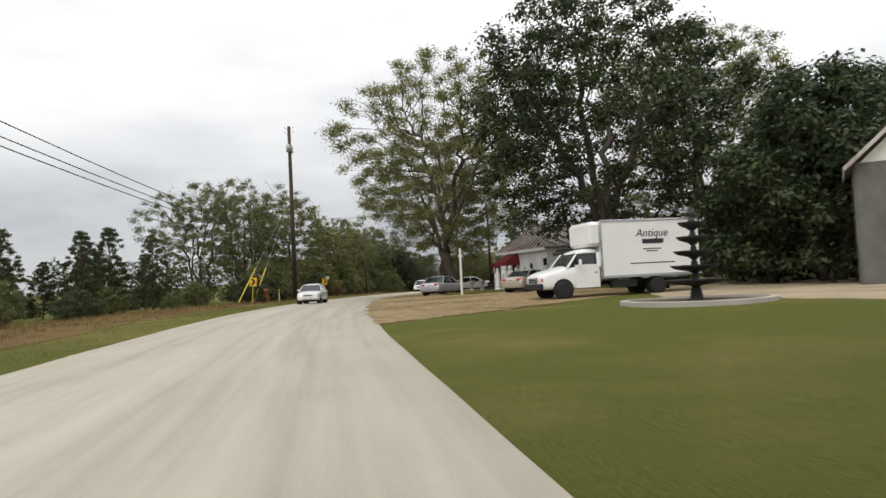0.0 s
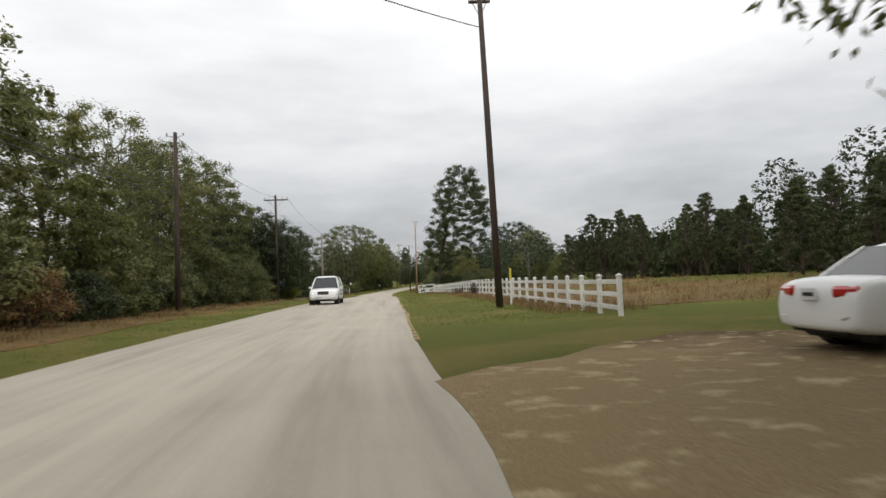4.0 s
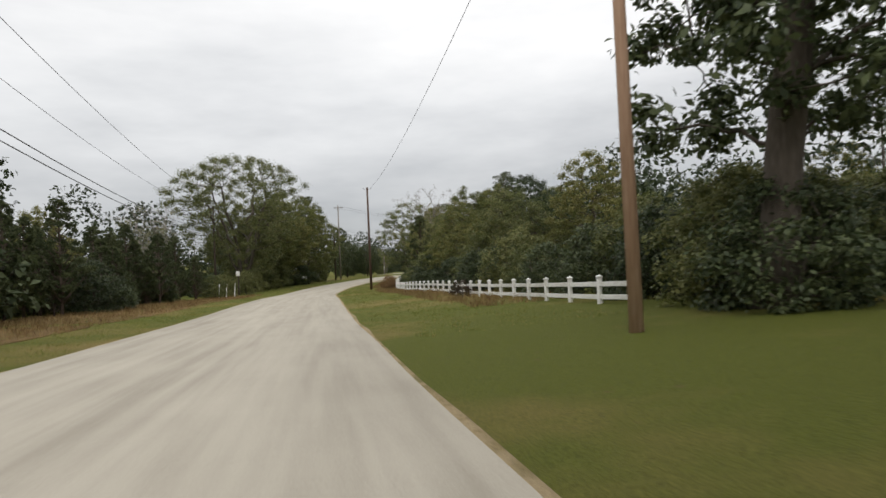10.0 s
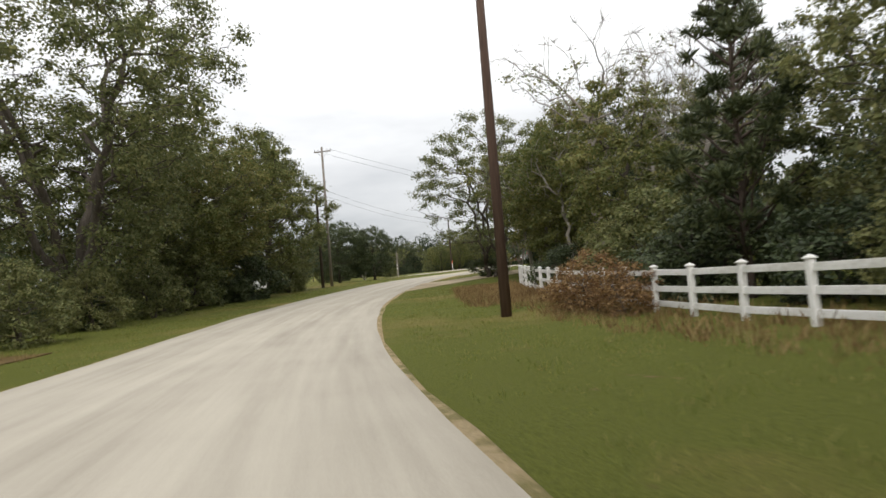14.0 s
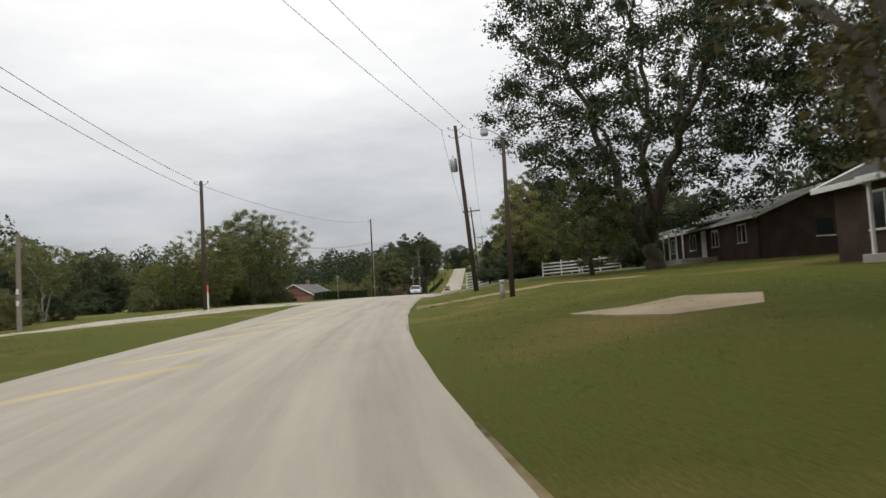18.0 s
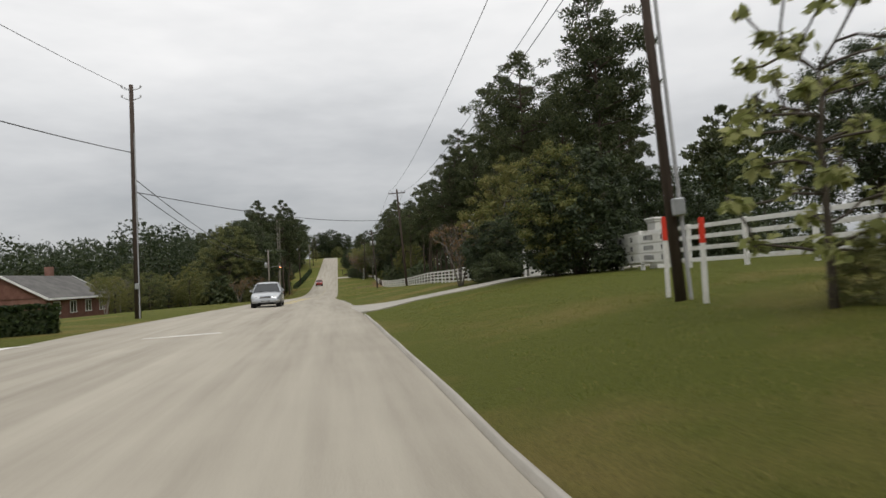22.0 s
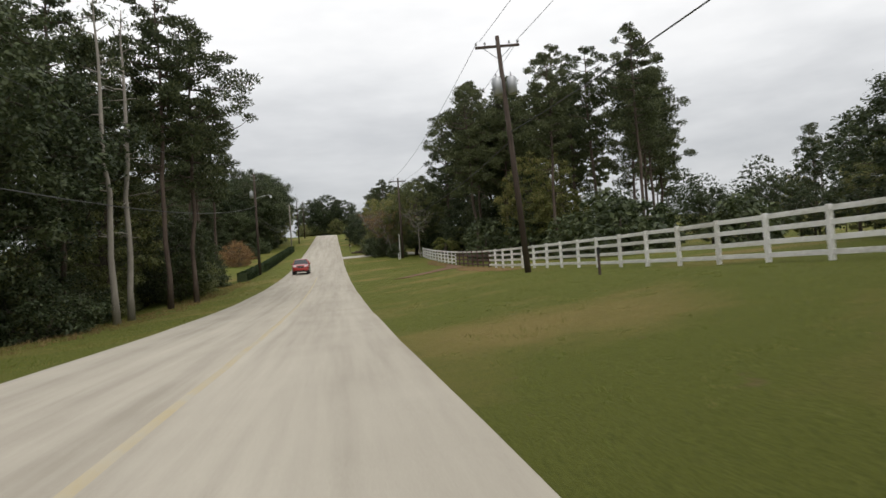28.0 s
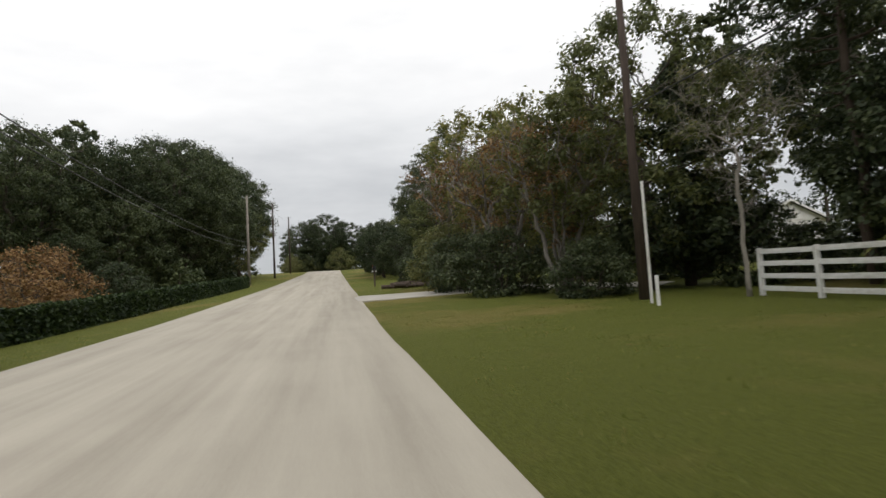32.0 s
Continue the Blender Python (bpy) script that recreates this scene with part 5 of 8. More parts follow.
for k, s, d, z, a in (("magnolia", 386.9, 11.8, 0.6, 60), ("gum", 386.2, 10.6, 0.55, 140), ("magnolia", 398, 21, 0.68, 160), ("magnolia", 393.6, 10.1, 0.36, 20), ("gum", 395.8, 11.3, 0.66, 250), ("twiggy", 394.9, 8.5, 0.5, 60), ("gum", 399.5, 13, 0.68, 20), ("maple", 408, 17.6, 0.75, 90), ("shrub", 392.4, 9.6, 0.42, 200)):
    plant(k, s, d, z, a)
for k, s, d, z, a in (("pine_tall2", 397, 17.5, 0.88, 20), ("pine_tall2", 405, 18.5, 0.72, 60), ("pine_tall2", 412, 20, 0.7, 160), ("pine_tall", 419, 18.5, 0.68, 200), ("pine_tall2", 400, 18.5, 0.75, 250), ("maple", 401, 17.2, 0.62, 10), ("pine_tall2", 408.5, 16.8, 0.86, 130), ("pine_tall", 413.5, 16.6, 0.78, 310), ("pine_tall2", 416, 19.5, 0.85, 40)):
    plant(k, s, d, z, a)
belt(["pine_tall", "pine_tall", "pine_tall2"], 426, 484, 16.5, 21, 15, 0.6, 0.8, 17, "tall pines behind the fence")
belt(["pine_tall", "pine_tall2", "pine_tall"], 416, 486, 22, 36, 20, 0.68, 0.88, 18, "tall pines behind the fence")
for k, s, d, z, a in (("pine_tall2", 445, 23, 1.05, 210), ("pine_tall", 449, 20, 0.95, 320)):
    plant(k, s, d, z, a, group="tall pines behind the fence")
belt(["shrub", "shrub2", "maple"], 424, 492, 23, 29, 24, 0.5, 0.8, 52, "undergrowth behind the fence")
belt(["maple", "ash2", "shrub2", "maple"], 425, 490, 26, 36, 26, 0.5, 0.8, 34, "low trees behind the fence")
belt(["pine_tall2", "pine_tall", "gum", "pine_tall"], 524, 546, 20, 38, 14, 0.8, 1.0, 19, "trees behind the fence")
belt(["maple", "gum", "pine_tall2", "ash2"], 498, 526, 33, 46, 12, 0.42, 0.62, 38, "low trees behind the fence")
for k, s, d, z, a in (("pine_tall", 547, 19.5, 1.0, 30), ("pine_tall", 553, 20, 1.05, 200), ("pine_tall2", 543, 23, 1.08, 70), ("pine_tall2", 540, 17.5, 1.0, 100), ("pine_tall2", 557, 17.5, 1.0, 10), ("pine_tall2", 548, 25, 1.05, 140), ("pine_tall2", 538, 20.5, 0.98, 250),
                      ("bare", 556.5, 13.1, 0.62, 140), ("magnolia", 556, 20, 0.85, 40), ("oakdark", 561, 25, 0.8, 80), ("magnolia", 551, 23, 0.8, 140), ("ash2", 563, 13.4, 0.9, 30), ("twiggy", 564, 10.4, 1.0, 60), ("twiggy", 568, 9.2, 1.05, 190), ("thin", 572, 9.5, 1.15, 20), ("thin", 566, 11.5, 1.1, 300),
                      ("twiggy", 577, 9.0, 1.1, 100), ("shrub", 566, 8.6, 0.8, 20), ("shrub", 571, 8.0, 0.8, 80), ("shrub", 561.5, 10.6, 0.6, 140), ("shrub2", 576, 8.2, 0.8, 10), ("gum", 575, 12, 1.0, 10), ("cedar", 563, 15, 1.4, 60), ("shrub", 582, 8.5, 0.9, 200)):
    plant(k, s, d, z, a)
belt(["oakdark", "ash", "pine_tall2"], 578, 650, 10, 26, 18, 0.5, 0.72, 21, "trees towards the hill")
belt(["shrub2", "maple", "shrub"], 584, 650, 6.5, 10, 12, 0.5, 0.8, 35, "shrubs towards the hill")
belt(["shrub", "shrub2", "maple"], 540, 562, 17, 27, 14, 0.6, 0.95, 43, "undergrowth behind the fence")
# the hill at the road's end
for k, s, d, z, a in (("oakdark", 706, 0.5, 0.8, 10), ("oakdark", 710, -5, 0.74, 80), ("oakdark", 708, 5, 0.7, 150), ("magnolia", 705, -3, 0.9, 220), ("magnolia", 706, 2.5, 0.95, 20), ("maple", 707, -8, 0.8, 20), ("maple", 707, 9, 0.8, 20)):
    plant(k, s, d, z, a)
belt(["shrub", "shrub2"], 698, 712, -8, 8, 12, 0.8, 1.2, 39, "shrubs on the hill")
belt(["oakdark", "maple", "ash"], 662, 700, -44, -20, 14, 0.4, 0.6, 36, "trees on the hill")
belt(["oakdark", "maple", "ash"], 655, 700, 14, 30, 14, 0.45, 0.62, 37, "trees on the hill")

far_wood("woods_hardwood", ["oakdark", "ash", "tower"], spots(34, -60, 140, -60, -36, 0.36, 0.5, 1) + spots(34, 160, 300, -55, -30, 0.55, 0.85, 2) + spots(40, 300, 470, -110, -55, 0.6, 0.9, 3)
         + spots(30, 480, 640, -60, -26, 0.7, 0.95, 4) + spots(44, 452, 600, -95, -38, 0.62, 0.85, 45) + spots(24, 395, 460, -70, -40, 0.5, 0.7, 46) + spots(26, 640, 760, -70, -26, 0.45, 0.6, 5) + spots(26, -40, 180, 50, 80, 0.6, 0.8, 6) + spots(30, 190, 300, 22, 60, 0.5, 0.68, 7)
         + spots(34, 300, 400, 48, 90, 0.6, 0.9, 8) + spots(30, 400, 480, 36, 80, 0.4, 0.6, 25) + spots(30, 500, 640, 40, 80, 0.4, 0.5, 9) + spots(24, 640, 760, 20, 60, 0.42, 0.6, 10), "far mixed woods in dull autumn green", 5, 0.06, 3.0)
far_wood("woods_pine", ["pine_tall2", "pine_tall"], spots(12, 425, 490, 36, 60, 0.75, 0.95, 11) + spots(18, 570, 660, -60, -24, 0.7, 0.9, 12) + spots(18, 300, 480, -150, -80, 0.75, 1.0, 13)
         + spots(12, 560, 640, 24, 60, 0.75, 0.95, 14), "far tall pine woods", 6, 0.14, 2.6)
far_wood("woods_undergrowth", ["shrub", "shrub2"], spots(60, -30, 140, -34, -20, 0.45, 0.75, 15) + spots(44, 165, 300, -32, -14, 0.7, 1.1, 16) + spots(40, 484, 540, -30, -14, 0.8, 1.2, 17)
         + spots(50, 190, 285, 14, 30, 0.7, 1.1, 18) + spots(50, 402, 486, 25, 40, 0.6, 1.0, 19) + spots(40, 505, 600, 16, 34, 0.6, 1.1, 20) + spots(40, 70, 170, 36, 52, 0.8, 1.2, 21) + spots(26, 600, 660, -30, -12, 0.7, 1.1, 22) + spots(26, 600, 690, 12, 30, 0.6, 1.0, 23),
         "dark tangled undergrowth of the woods", 7, 0.055, 2.6)


# ---- utility poles and wires ----
def utility_pole(s, d, tall, mat="pole_wood", lean=(0, 0), arm=0.0, tank=0, lamp=False, label="dark creosoted wooden utility pole", pins=2, guard=False, meter=False, thick=1.0):
    ob = thing("utility_pole", stand(s, d, 0, -0.1, 1, lean), label, "utility pole", "utility poles")
    v, f = tube(np.array([[0, 0, 0], [0, 0, tall * 0.5], [0, 0, tall]]), (0.155 * thick, 0.13 * thick, 0.1 * thick), 12)
    mesh_ob("shaft", v, f, M[mat], ob, smooth=True)
    if arm:
        part("crossarm", box((arm, 0.1, 0.12), (0, 0.16, tall - 0.45), 0.012), M[mat], ob)
        for sx in (-1, 1):
            a = np.array([sx * arm * 0.32, 0.18, tall - 0.5])
            b = np.array([0, 0.16, tall - 1.1])
            v, f = tube(np.array([a, (a + b) / 2, b]), (0.02, 0.02, 0.02), 5)
            mesh_ob("brace", v, f, M["steel"], ob)
            for k in (0.95, 0.55):
                part("insulator", lathe([(0.02, 0), (0.02, 0.08), (0.06, 0.09), (0.05, 0.14), (0.06, 0.15), (0.03, 0.2)], 8, None, (sx * arm / 2 * k, 0.16, tall - 0.4)), M["porcelain"], ob)
    else:
        for k in range(pins):
            sx = (-1, 1)[k % 2]
            z = tall - 0.2 - 0.5 * (k // 2)
            v, f = tube(np.array([[0, 0, z - 0.1], [sx * 0.25, 0, z - 0.03], [sx * 0.45, 0, z + 0.05]]), (0.03, 0.025, 0.02), 5)
            mesh_ob("bracket", v, f, M["steel"], ob)
            part("insulator", lathe([(0.02, 0), (0.05, 0.02), (0.04, 0.06), (0.055, 0.08), (0.03, 0.13)], 8, None, (sx * 0.45, 0, z + 0.05)), M["porcelain"], ob)
    for k in range(tank):
        ang = radians(90 + 360 / max(2, tank) * k * (1 if tank > 1 else 0))
        x, y = 0.42 * math.cos(ang) if tank > 1 else -0.4, 0.42 * math.sin(ang) if tank > 1 else 0.0
        can = part("transformer", lathe([(0.2, 0), (0.235, 0.03), (0.235, 0.75), (0.2, 0.82), (0.06, 0.85)], 16, None, (x, y, tall - 2.9)), M["steel"], ob, "grey transformer can", True)
        part("bushing", cyl(0.035, 0.03, 0.22, (x, y, tall - 1.95), sides=8), M["porcelain"], can)
    if lamp:
        v, f = tube(np.array([[0, 0, tall - 3.0], [0.6, 0, tall - 2.75], [1.4, 0, tall - 2.6], [1.7, 0, tall - 2.62]]), (0.03, 0.03, 0.025, 0.025), 6)
        mesh_ob("lamp_arm", v, f, M["steel"], ob)
        head = part("lamp_head", lathe([(0.06, 0), (0.15, 0.02), (0.11, 0.16), (0.05, 0.22)], 12, None, (1.8, 0, tall - 2.85)), M["steel"], ob)
        part("lamp_bulb", lathe([(0.03, -0.12), (0.1, -0.08), (0.12, 0.0)], 10, None, (1.8, 0, tall - 2.85)), M["glow" if lamp == "lit" else "headlamp"], head)
    if meter:
        part("meter_box", box((0.2, 0.14, 0.3), (0.05, -0.2, 1.7), 0.02), M["steel"], ob, "grey metal service box")
        v, f = tube(np.array([[0.12, -0.13, 0], [0.12, -0.13, 3], [0.12, -0.12, tall - 2.5]]), (0.035, 0.035, 0.035), 6)
        mesh_ob("conduit", v, f, M["porcelain"], ob)
    if guard:
        for sx in (0.8, 1.5):
            a, b = np.array([-sx * 0.9 - 0.4, -7.0 - 3.2 * sx, 0.05]), np.array([0, 0, tall * 0.6])
            v, f = tube(np.array([a, (a + b) / 2, b]), (0.012, 0.012, 0.012), 4)
            mesh_ob("guy_wire", v, f, M["steel"], ob)
            v, f = tube(np.array([a, a + (b - a) * 0.15, a + (b - a) * 0.3]), (0.05, 0.05, 0.05), 6)
            mesh_ob("guy_guard", v, f, M["guard"], ob, "yellow plastic guy guard")
    return ob


def wire(a, b, sag, r=0.014, name="overhead_wire", label="thin dark overhead utility wire"):
    a, b = np.array(a, float), np.array(b, float)
    u = np.linspace(0, 1, 17)[:, None]
    p = a * (1 - u) + b * u
    p[:, 2] -= sag * 4 * (u * (1 - u))[:, 0]
    v, f = tube(p, np.full(17, r), 5)
    return tagged(mesh_ob(name, v, f, M["wire"]), label, "wire", "overhead wires")


POLES = {}


def pole(key, s, d, tall, **kw):
    ob = utility_pole(s, d, tall, **kw)
    lean = kw.get("lean", (0, 0))
    p = Matrix.LocRotScale(None, Euler((0, 0, turn_at(s))), None) @ (Euler((radians(lean[0]), radians(lean[1]), 0)).to_matrix() @ Vector((0, 0, 1)))
    POLES[key] = (np.array(at(s, d)), np.array(p), tall, turn_at(s))
    return ob


def hook(key, x=0.0, down=0.3):
    """A point on a pole: x across the road, down metres under its tip."""
    p, up, tall, turn = POLES[key]
    return p + up * (tall - down) + np.array([math.cos(turn), math.sin(turn), 0]) * x


pole("A0", -6, -12.5, 12.5, pins=4)
pole("A", 74.5, -9.0, 19.2, pins=4, tank=2, guard=True, thick=1.7)
pole("X3", 106, -9.0, 10.0, arm=0, pins=2)
pole("X4", 138, -8.8, 10.8, arm=2.4)
pole("XE", 178.7, -7.9, 10.1, arm=2.4, mat="pole_grey", label="weathered utility pole with a wooden crossarm")
pole("H", 257, -15.0, 12.0, pins=2, meter=False)
pole("G", 295, -9.4, 14.4, arm=1.8, mat="pole_grey", label="tall grey utility pole with a short crossarm")
pole("I", 291.8, -9.0, 10.2, pins=2)
pole("J", 338.8, -10.8, 8.6, pins=2)
pole("L", 397.5, -7.65, 12.0, pins=4, meter=True, label="dark wooden utility pole with a conduit and service box")
pole("N2", 473.2, -7.6, 8.2, pins=2, tank=1, lamp="lit", mat="pole_grey", label="pale pole with a transformer and lit lamp")
pole("R", 550.6, -7.0, 12.2, pins=4, tank=1, lamp="off", label="dark utility pole with transformer and street lamp")
pole("S1", 612, -6.8, 9.5, pins=2, mat="pole_grey")
pole("S2", 640, -6.6, 11.0, pins=2)
pole("S3", 672, -6.4, 11.0, pins=2)
pole("C", 94.9, 6.95, 13.2, lean=(0, -1.5), arm=0.9)
pole("P2", 78.5, 12.2, 9.5, pins=2)
pole("E", 174.4, 7.1, 11.6, mat="pole_red", thick=0.8, label="reddish weathered utility pole in the grass")
pole("F", 245.4, 6.6, 12.2, mat="pole_brown", label="dark red-brown utility pole beside the verge")
yard_light = pole("K2", 321.6, 7.35, 6.8, pins=0, thick=0.72, label="slim dark wooden pole with a pale yard light")
v, f = tube(np.array([[0.4, 0, 6.55], [0, -0.06, 6.62], [-0.4, -0.1, 6.85], [-0.72, -0.1, 7.0]]), (0.02, 0.025, 0.025, 0.025), 6)
mesh_ob("lamp_arm", v, f, M["steel"], yard_light)
lamp_head = part("lamp_head", lathe([(0.0, 0.42), (0.055, 0.41), (0.06, 0.22), (0.13, 0.16), (0.16, 0.1), (0.16, 0.06)], 14, None, (-0.76, -0.1, 6.84)), M["porcelain"], yard_light, "pale lamp head", True)
part("lens", lathe([(0.16, 0.06), (0.165, -0.08), (0.13, -0.14), (0.0, -0.16)], 14, None, (-0.76, -0.1, 6.84)), M["porcelain"], lamp_head, "frosted lens", True)
pole("K", 336.9, 6.85, 10.6, lean=(0, -4), arm=0.0, pins=4, tank=1, label="leaning dark utility pole with equipment at the top")
pole("M", 371.8, 7.87, 9.1, lean=(0, -3.6), arm=2.0, meter=True, thick=0.65)
pole("N", 441.3, 11.5, 11.6, lean=(0, -3.5), arm=2.0)
pole("P", 498.5, 11.0, 11.6, lean=(0, -3.5), arm=2.2, tank=3, label="leaning utility pole with crossarm and three transformers")
pole("Q", 558.5, 11.0, 11.0, arm=2.2)
for a, b, hooks in (("A0", "A", ((0, 3.0, 12.4), (0, 3.7, 12.6), (0.1, 4.1, 12.9))), ("A", "X3", ((0, 12.6, 3.2), (0, 12.9, 3.5))), ("X4", "XE", ((-1.1, 0.3), (1.1, 0.3), (0, 3.0), (0, 3.4))),
                    ("XE", "H", ((-1.1, 0.3), (1.1, 0.3), (0, 3.0), (0, 3.4))), ("H", "I", ((0, 0.6), (0, 2.0))), ("I", "J", ((0, 0.3), (0, 0.9))), ("J", "L", ((0, 0.4), (0, 3.6))), ("L", "N2", ((0, 4.9, 1.6), (0, 5.5, 1.9))),
                    ("N2", "R", ((0, 0.6), (0, 4.0))), ("R", "S1", ((0, 5.0), (0, 5.5))), ("X3", "X4", ((0, 0.3), (0, 2.5))), ("K2", "K", ((0, 0.3),)), ("K", "M", ((-0.9, 0.3), (0.9, 0.3), (0, 1.8))),
                    ("M", "N", ((-0.9, 0.35), (0.9, 0.35), (0, 2.0))), ("N", "P", ((-0.9, 0.35), (0.9, 0.35), (0, 4.8))), ("P", "Q", ((-1.0, 0.35), (1.0, 0.35), (0, 5.2))), ("G", "K", ((-0.8, 0.4), (0.8, 0.4))), ("E", "F", ((0.4, 0.2),)),
                    ("A", "C", ((0, 10.4, 1.7),)), ("L", "N", ((0, 5.6, 3.6),)), ("S1", "S2", ((0, 0.8),)), ("S2", "S3", ((0, 0.8),))):
    for x, dn, *other in hooks:
        span = np.linalg.norm(hook(a)[:2] - hook(b)[:2])
        wire(hook(a, x, dn), hook(b, x, other[0] if other else dn), 0.014 * span + 0.1, 0.022 if dn > 2.4 else 0.012)


# ---- fences ----
def fence(rows, tall, rails, spacing, label, rail_h=0.13, post_w=0.12, mat="whitewood", cap=True, skew=0.0, brown=()):
    """A post and rail fence through (s, d) rows; every post and rail is a part."""
    pts = [(s, d) for s, d in rows]
    first = pts[0]
    ob = thing("fence", Matrix.Translation(at(*first)), label, "fence", "white fences")
    inv = ob.matrix_basis.inverted()
    posts = [first]
    for a, b in zip(pts, pts[1:]):
        n = max(1, round(math.dist(a, b) / spacing))
        posts += [(a[0] + (b[0] - a[0]) * k / n, a[1] + (b[1] - a[1]) * k / n) for k in range(1, n + 1)]
    rng = random.Random(len(posts))
    me = bpy.data.meshes.new("post")
    bm = box((post_w, post_w, tall + 0.25), (0, 0, tall / 2 - 0.1), 0.008)
    if cap:
        box((post_w + 0.04, post_w + 0.04, 0.03), (0, 0, tall + 0.03), 0.006, None, bm)
        bmesh.ops.create_cone(bm, cap_ends=True, segments=4, radius1=(post_w + 0.03) * 0.7, radius2=0.005, depth=0.05,
                              matrix=Matrix.Translation((0, 0, tall + 0.068)) @ Matrix.Rotation(radians(45), 4, "Z"))
    bm.to_mesh(me)
    bm.free()
    me.materials.append(M[mat])
    rail = bpy.data.meshes.new("rail")
    bm = box((0.035, 1.0, rail_h), (0, 0.5, 0), 0.004)
    bm.to_mesh(rail)
    bm.free()
    rail.materials.append(M[mat])
    brail = rail.copy()
    brail.materials[0] = M["brownwood"]
    bpost = me.copy()
    bpost.materials[0] = M["brownwood"]
    places = [at(s, d) for s, d in posts]
    for i, p in enumerate(places):
        old = any(a < posts[i][0] < b for a, b in brown)
        t = turn_at(posts[i][0])
        o = new("post", bpost if old else me)
        o.parent = ob
        o.matrix_basis = inv @ Matrix.Translation(p) @ Matrix.Rotation(t, 4, "Z") @ Euler((radians(rng.uniform(-1.2, 1.2)), radians(rng.uniform(-1.2, 1.2)), 0)).to_matrix().to_4x4()
        if i == len(places) - 1:
            break
        q = places[i + 1]
        for k, h in enumerate(rails):
            a = p + Vector((0, 0, h + rng.uniform(-0.012, 0.012)))
            b = q + Vector((0, 0, h + rng.uniform(-0.012, 0.012)))
            v = b - a
            r = new("rail", brail if old and k < len(rails) - 1 else rail)
            r.parent = ob
            r.matrix_basis = inv @ Matrix.Translation(a) @ v.to_track_quat("Y", "Z").to_matrix().to_4x4() @ Matrix.Diagonal((1, v.length, 1, 1))
    return ob


fence([(85.6, 8.8), (125, 9.4), (164, 9.0)], 1.08, (0.23, 0.59, 0.94), 1.95, "white three-rail vinyl fence with capped posts along the field")
fence([(179.5, 9.6), (186, 9.5), (225, 9.2), (233.9, 9.35)], 0.72, (0.2, 0.55), 1.95, "dirty white two-rail fence half sunk in weeds")
fence([(234, 9.35), (246, 9.6), (265.6, 10.1)], 1.02, (0.2, 0.55, 0.92), 1.95, "dirty white three-rail fence before the thicket")
fence([(356.3, 13.3), (358.9, 17.0), (360.1, 21.1)], 1.35, (0.25, 0.55, 0.85, 1.15), 2.0, "white four-rail board fence beside the drive", cap=False)
fence([(356.1, 6.4), (357.4, 8.4), (359, 10.5)], 1.45, (0.15, 0.4, 0.65, 0.9, 1.15, 1.38), 2.1, "white six-rail board fence panel at the drive", cap=False)
fence([(362, 17.8), (372, 15.2), (383, 12.6), (388.2, 13.4)], 1.35, (0.25, 0.6, 0.95, 1.28), 2.3, "white four-rail board fence on the rise", cap=False)
fence([(391.5, 10.9), (398, 13.2), (410, 13.9), (432, 14.3), (460, 13.4), (511, 12.9), (531, 13.3), (556.5, 13.5)], 1.28, (0.2, 0.54, 0.88, 1.21), 2.35,
      "long white four-rail board fence with a worn brown stretch", cap=False, brown=((514, 531),))


# ---- vehicles ----
def land(x, y, turn=0.0, up=0.0):
    """A pose on the ground at x, y; turn from +y, in degrees to the left."""
    i = int(np.argmin((LINE[:, 0] - x) ** 2 + (LINE[:, 1] - y) ** 2))
    q = np.array([x, y]) - LINE[i, :2]
    d = float(q @ np.array([DIRS[i, 1], -DIRS[i, 0]]))
    z = LINE[i, 2] + rise(RUN[i] + float(q @ DIRS[i]), d) + up
    return Matrix.Translation((x, y, z)) @ Matrix.Rotation(radians(turn), 4, "Z")


def loft(sections, name, mat, parent, label="", caps=True):
    """A skin over half sections: rows of (y, [(x, z), ...]), mirrored in x."""
    n = len(sections[0][1])
    verts, faces = [], []
    for y, pts in sections:
        ring = [(x, y, z) for x, z in pts] + [(-x, y, z) for x, z in pts[::-1]]
        verts += ring
    w = 2 * n
    for i in range(len(sections) - 1):
        for k in range(w - 1):
            faces.append((i * w + k, i * w + k + 1, (i + 1) * w + k + 1, (i + 1) * w + k))
        faces.append((i * w + w - 1, i * w, (i + 1) * w, (i + 1) * w + w - 1))
    if caps:
        faces += [tuple(range(w)), tuple(range((len(sections) - 1) * w, len(sections) * w))[::-1]]
    ob = mesh_ob(name, verts, faces, mat, parent, label)
    bm = bmesh.new()
    bm.from_mesh(ob.data)
    bmesh.ops.recalc_face_normals(bm, faces=bm.faces)
    bm.to_mesh(ob.data)
    bm.free()
    return ob


def soften(ob, levels):
    ob.modifiers.new("rounding", "SUBSURF").levels = levels
    ob.modifiers["rounding"].render_levels = levels
    ob.data.polygons.foreach_set("use_smooth", np.ones(len(ob.data.polygons), bool))
    return ob


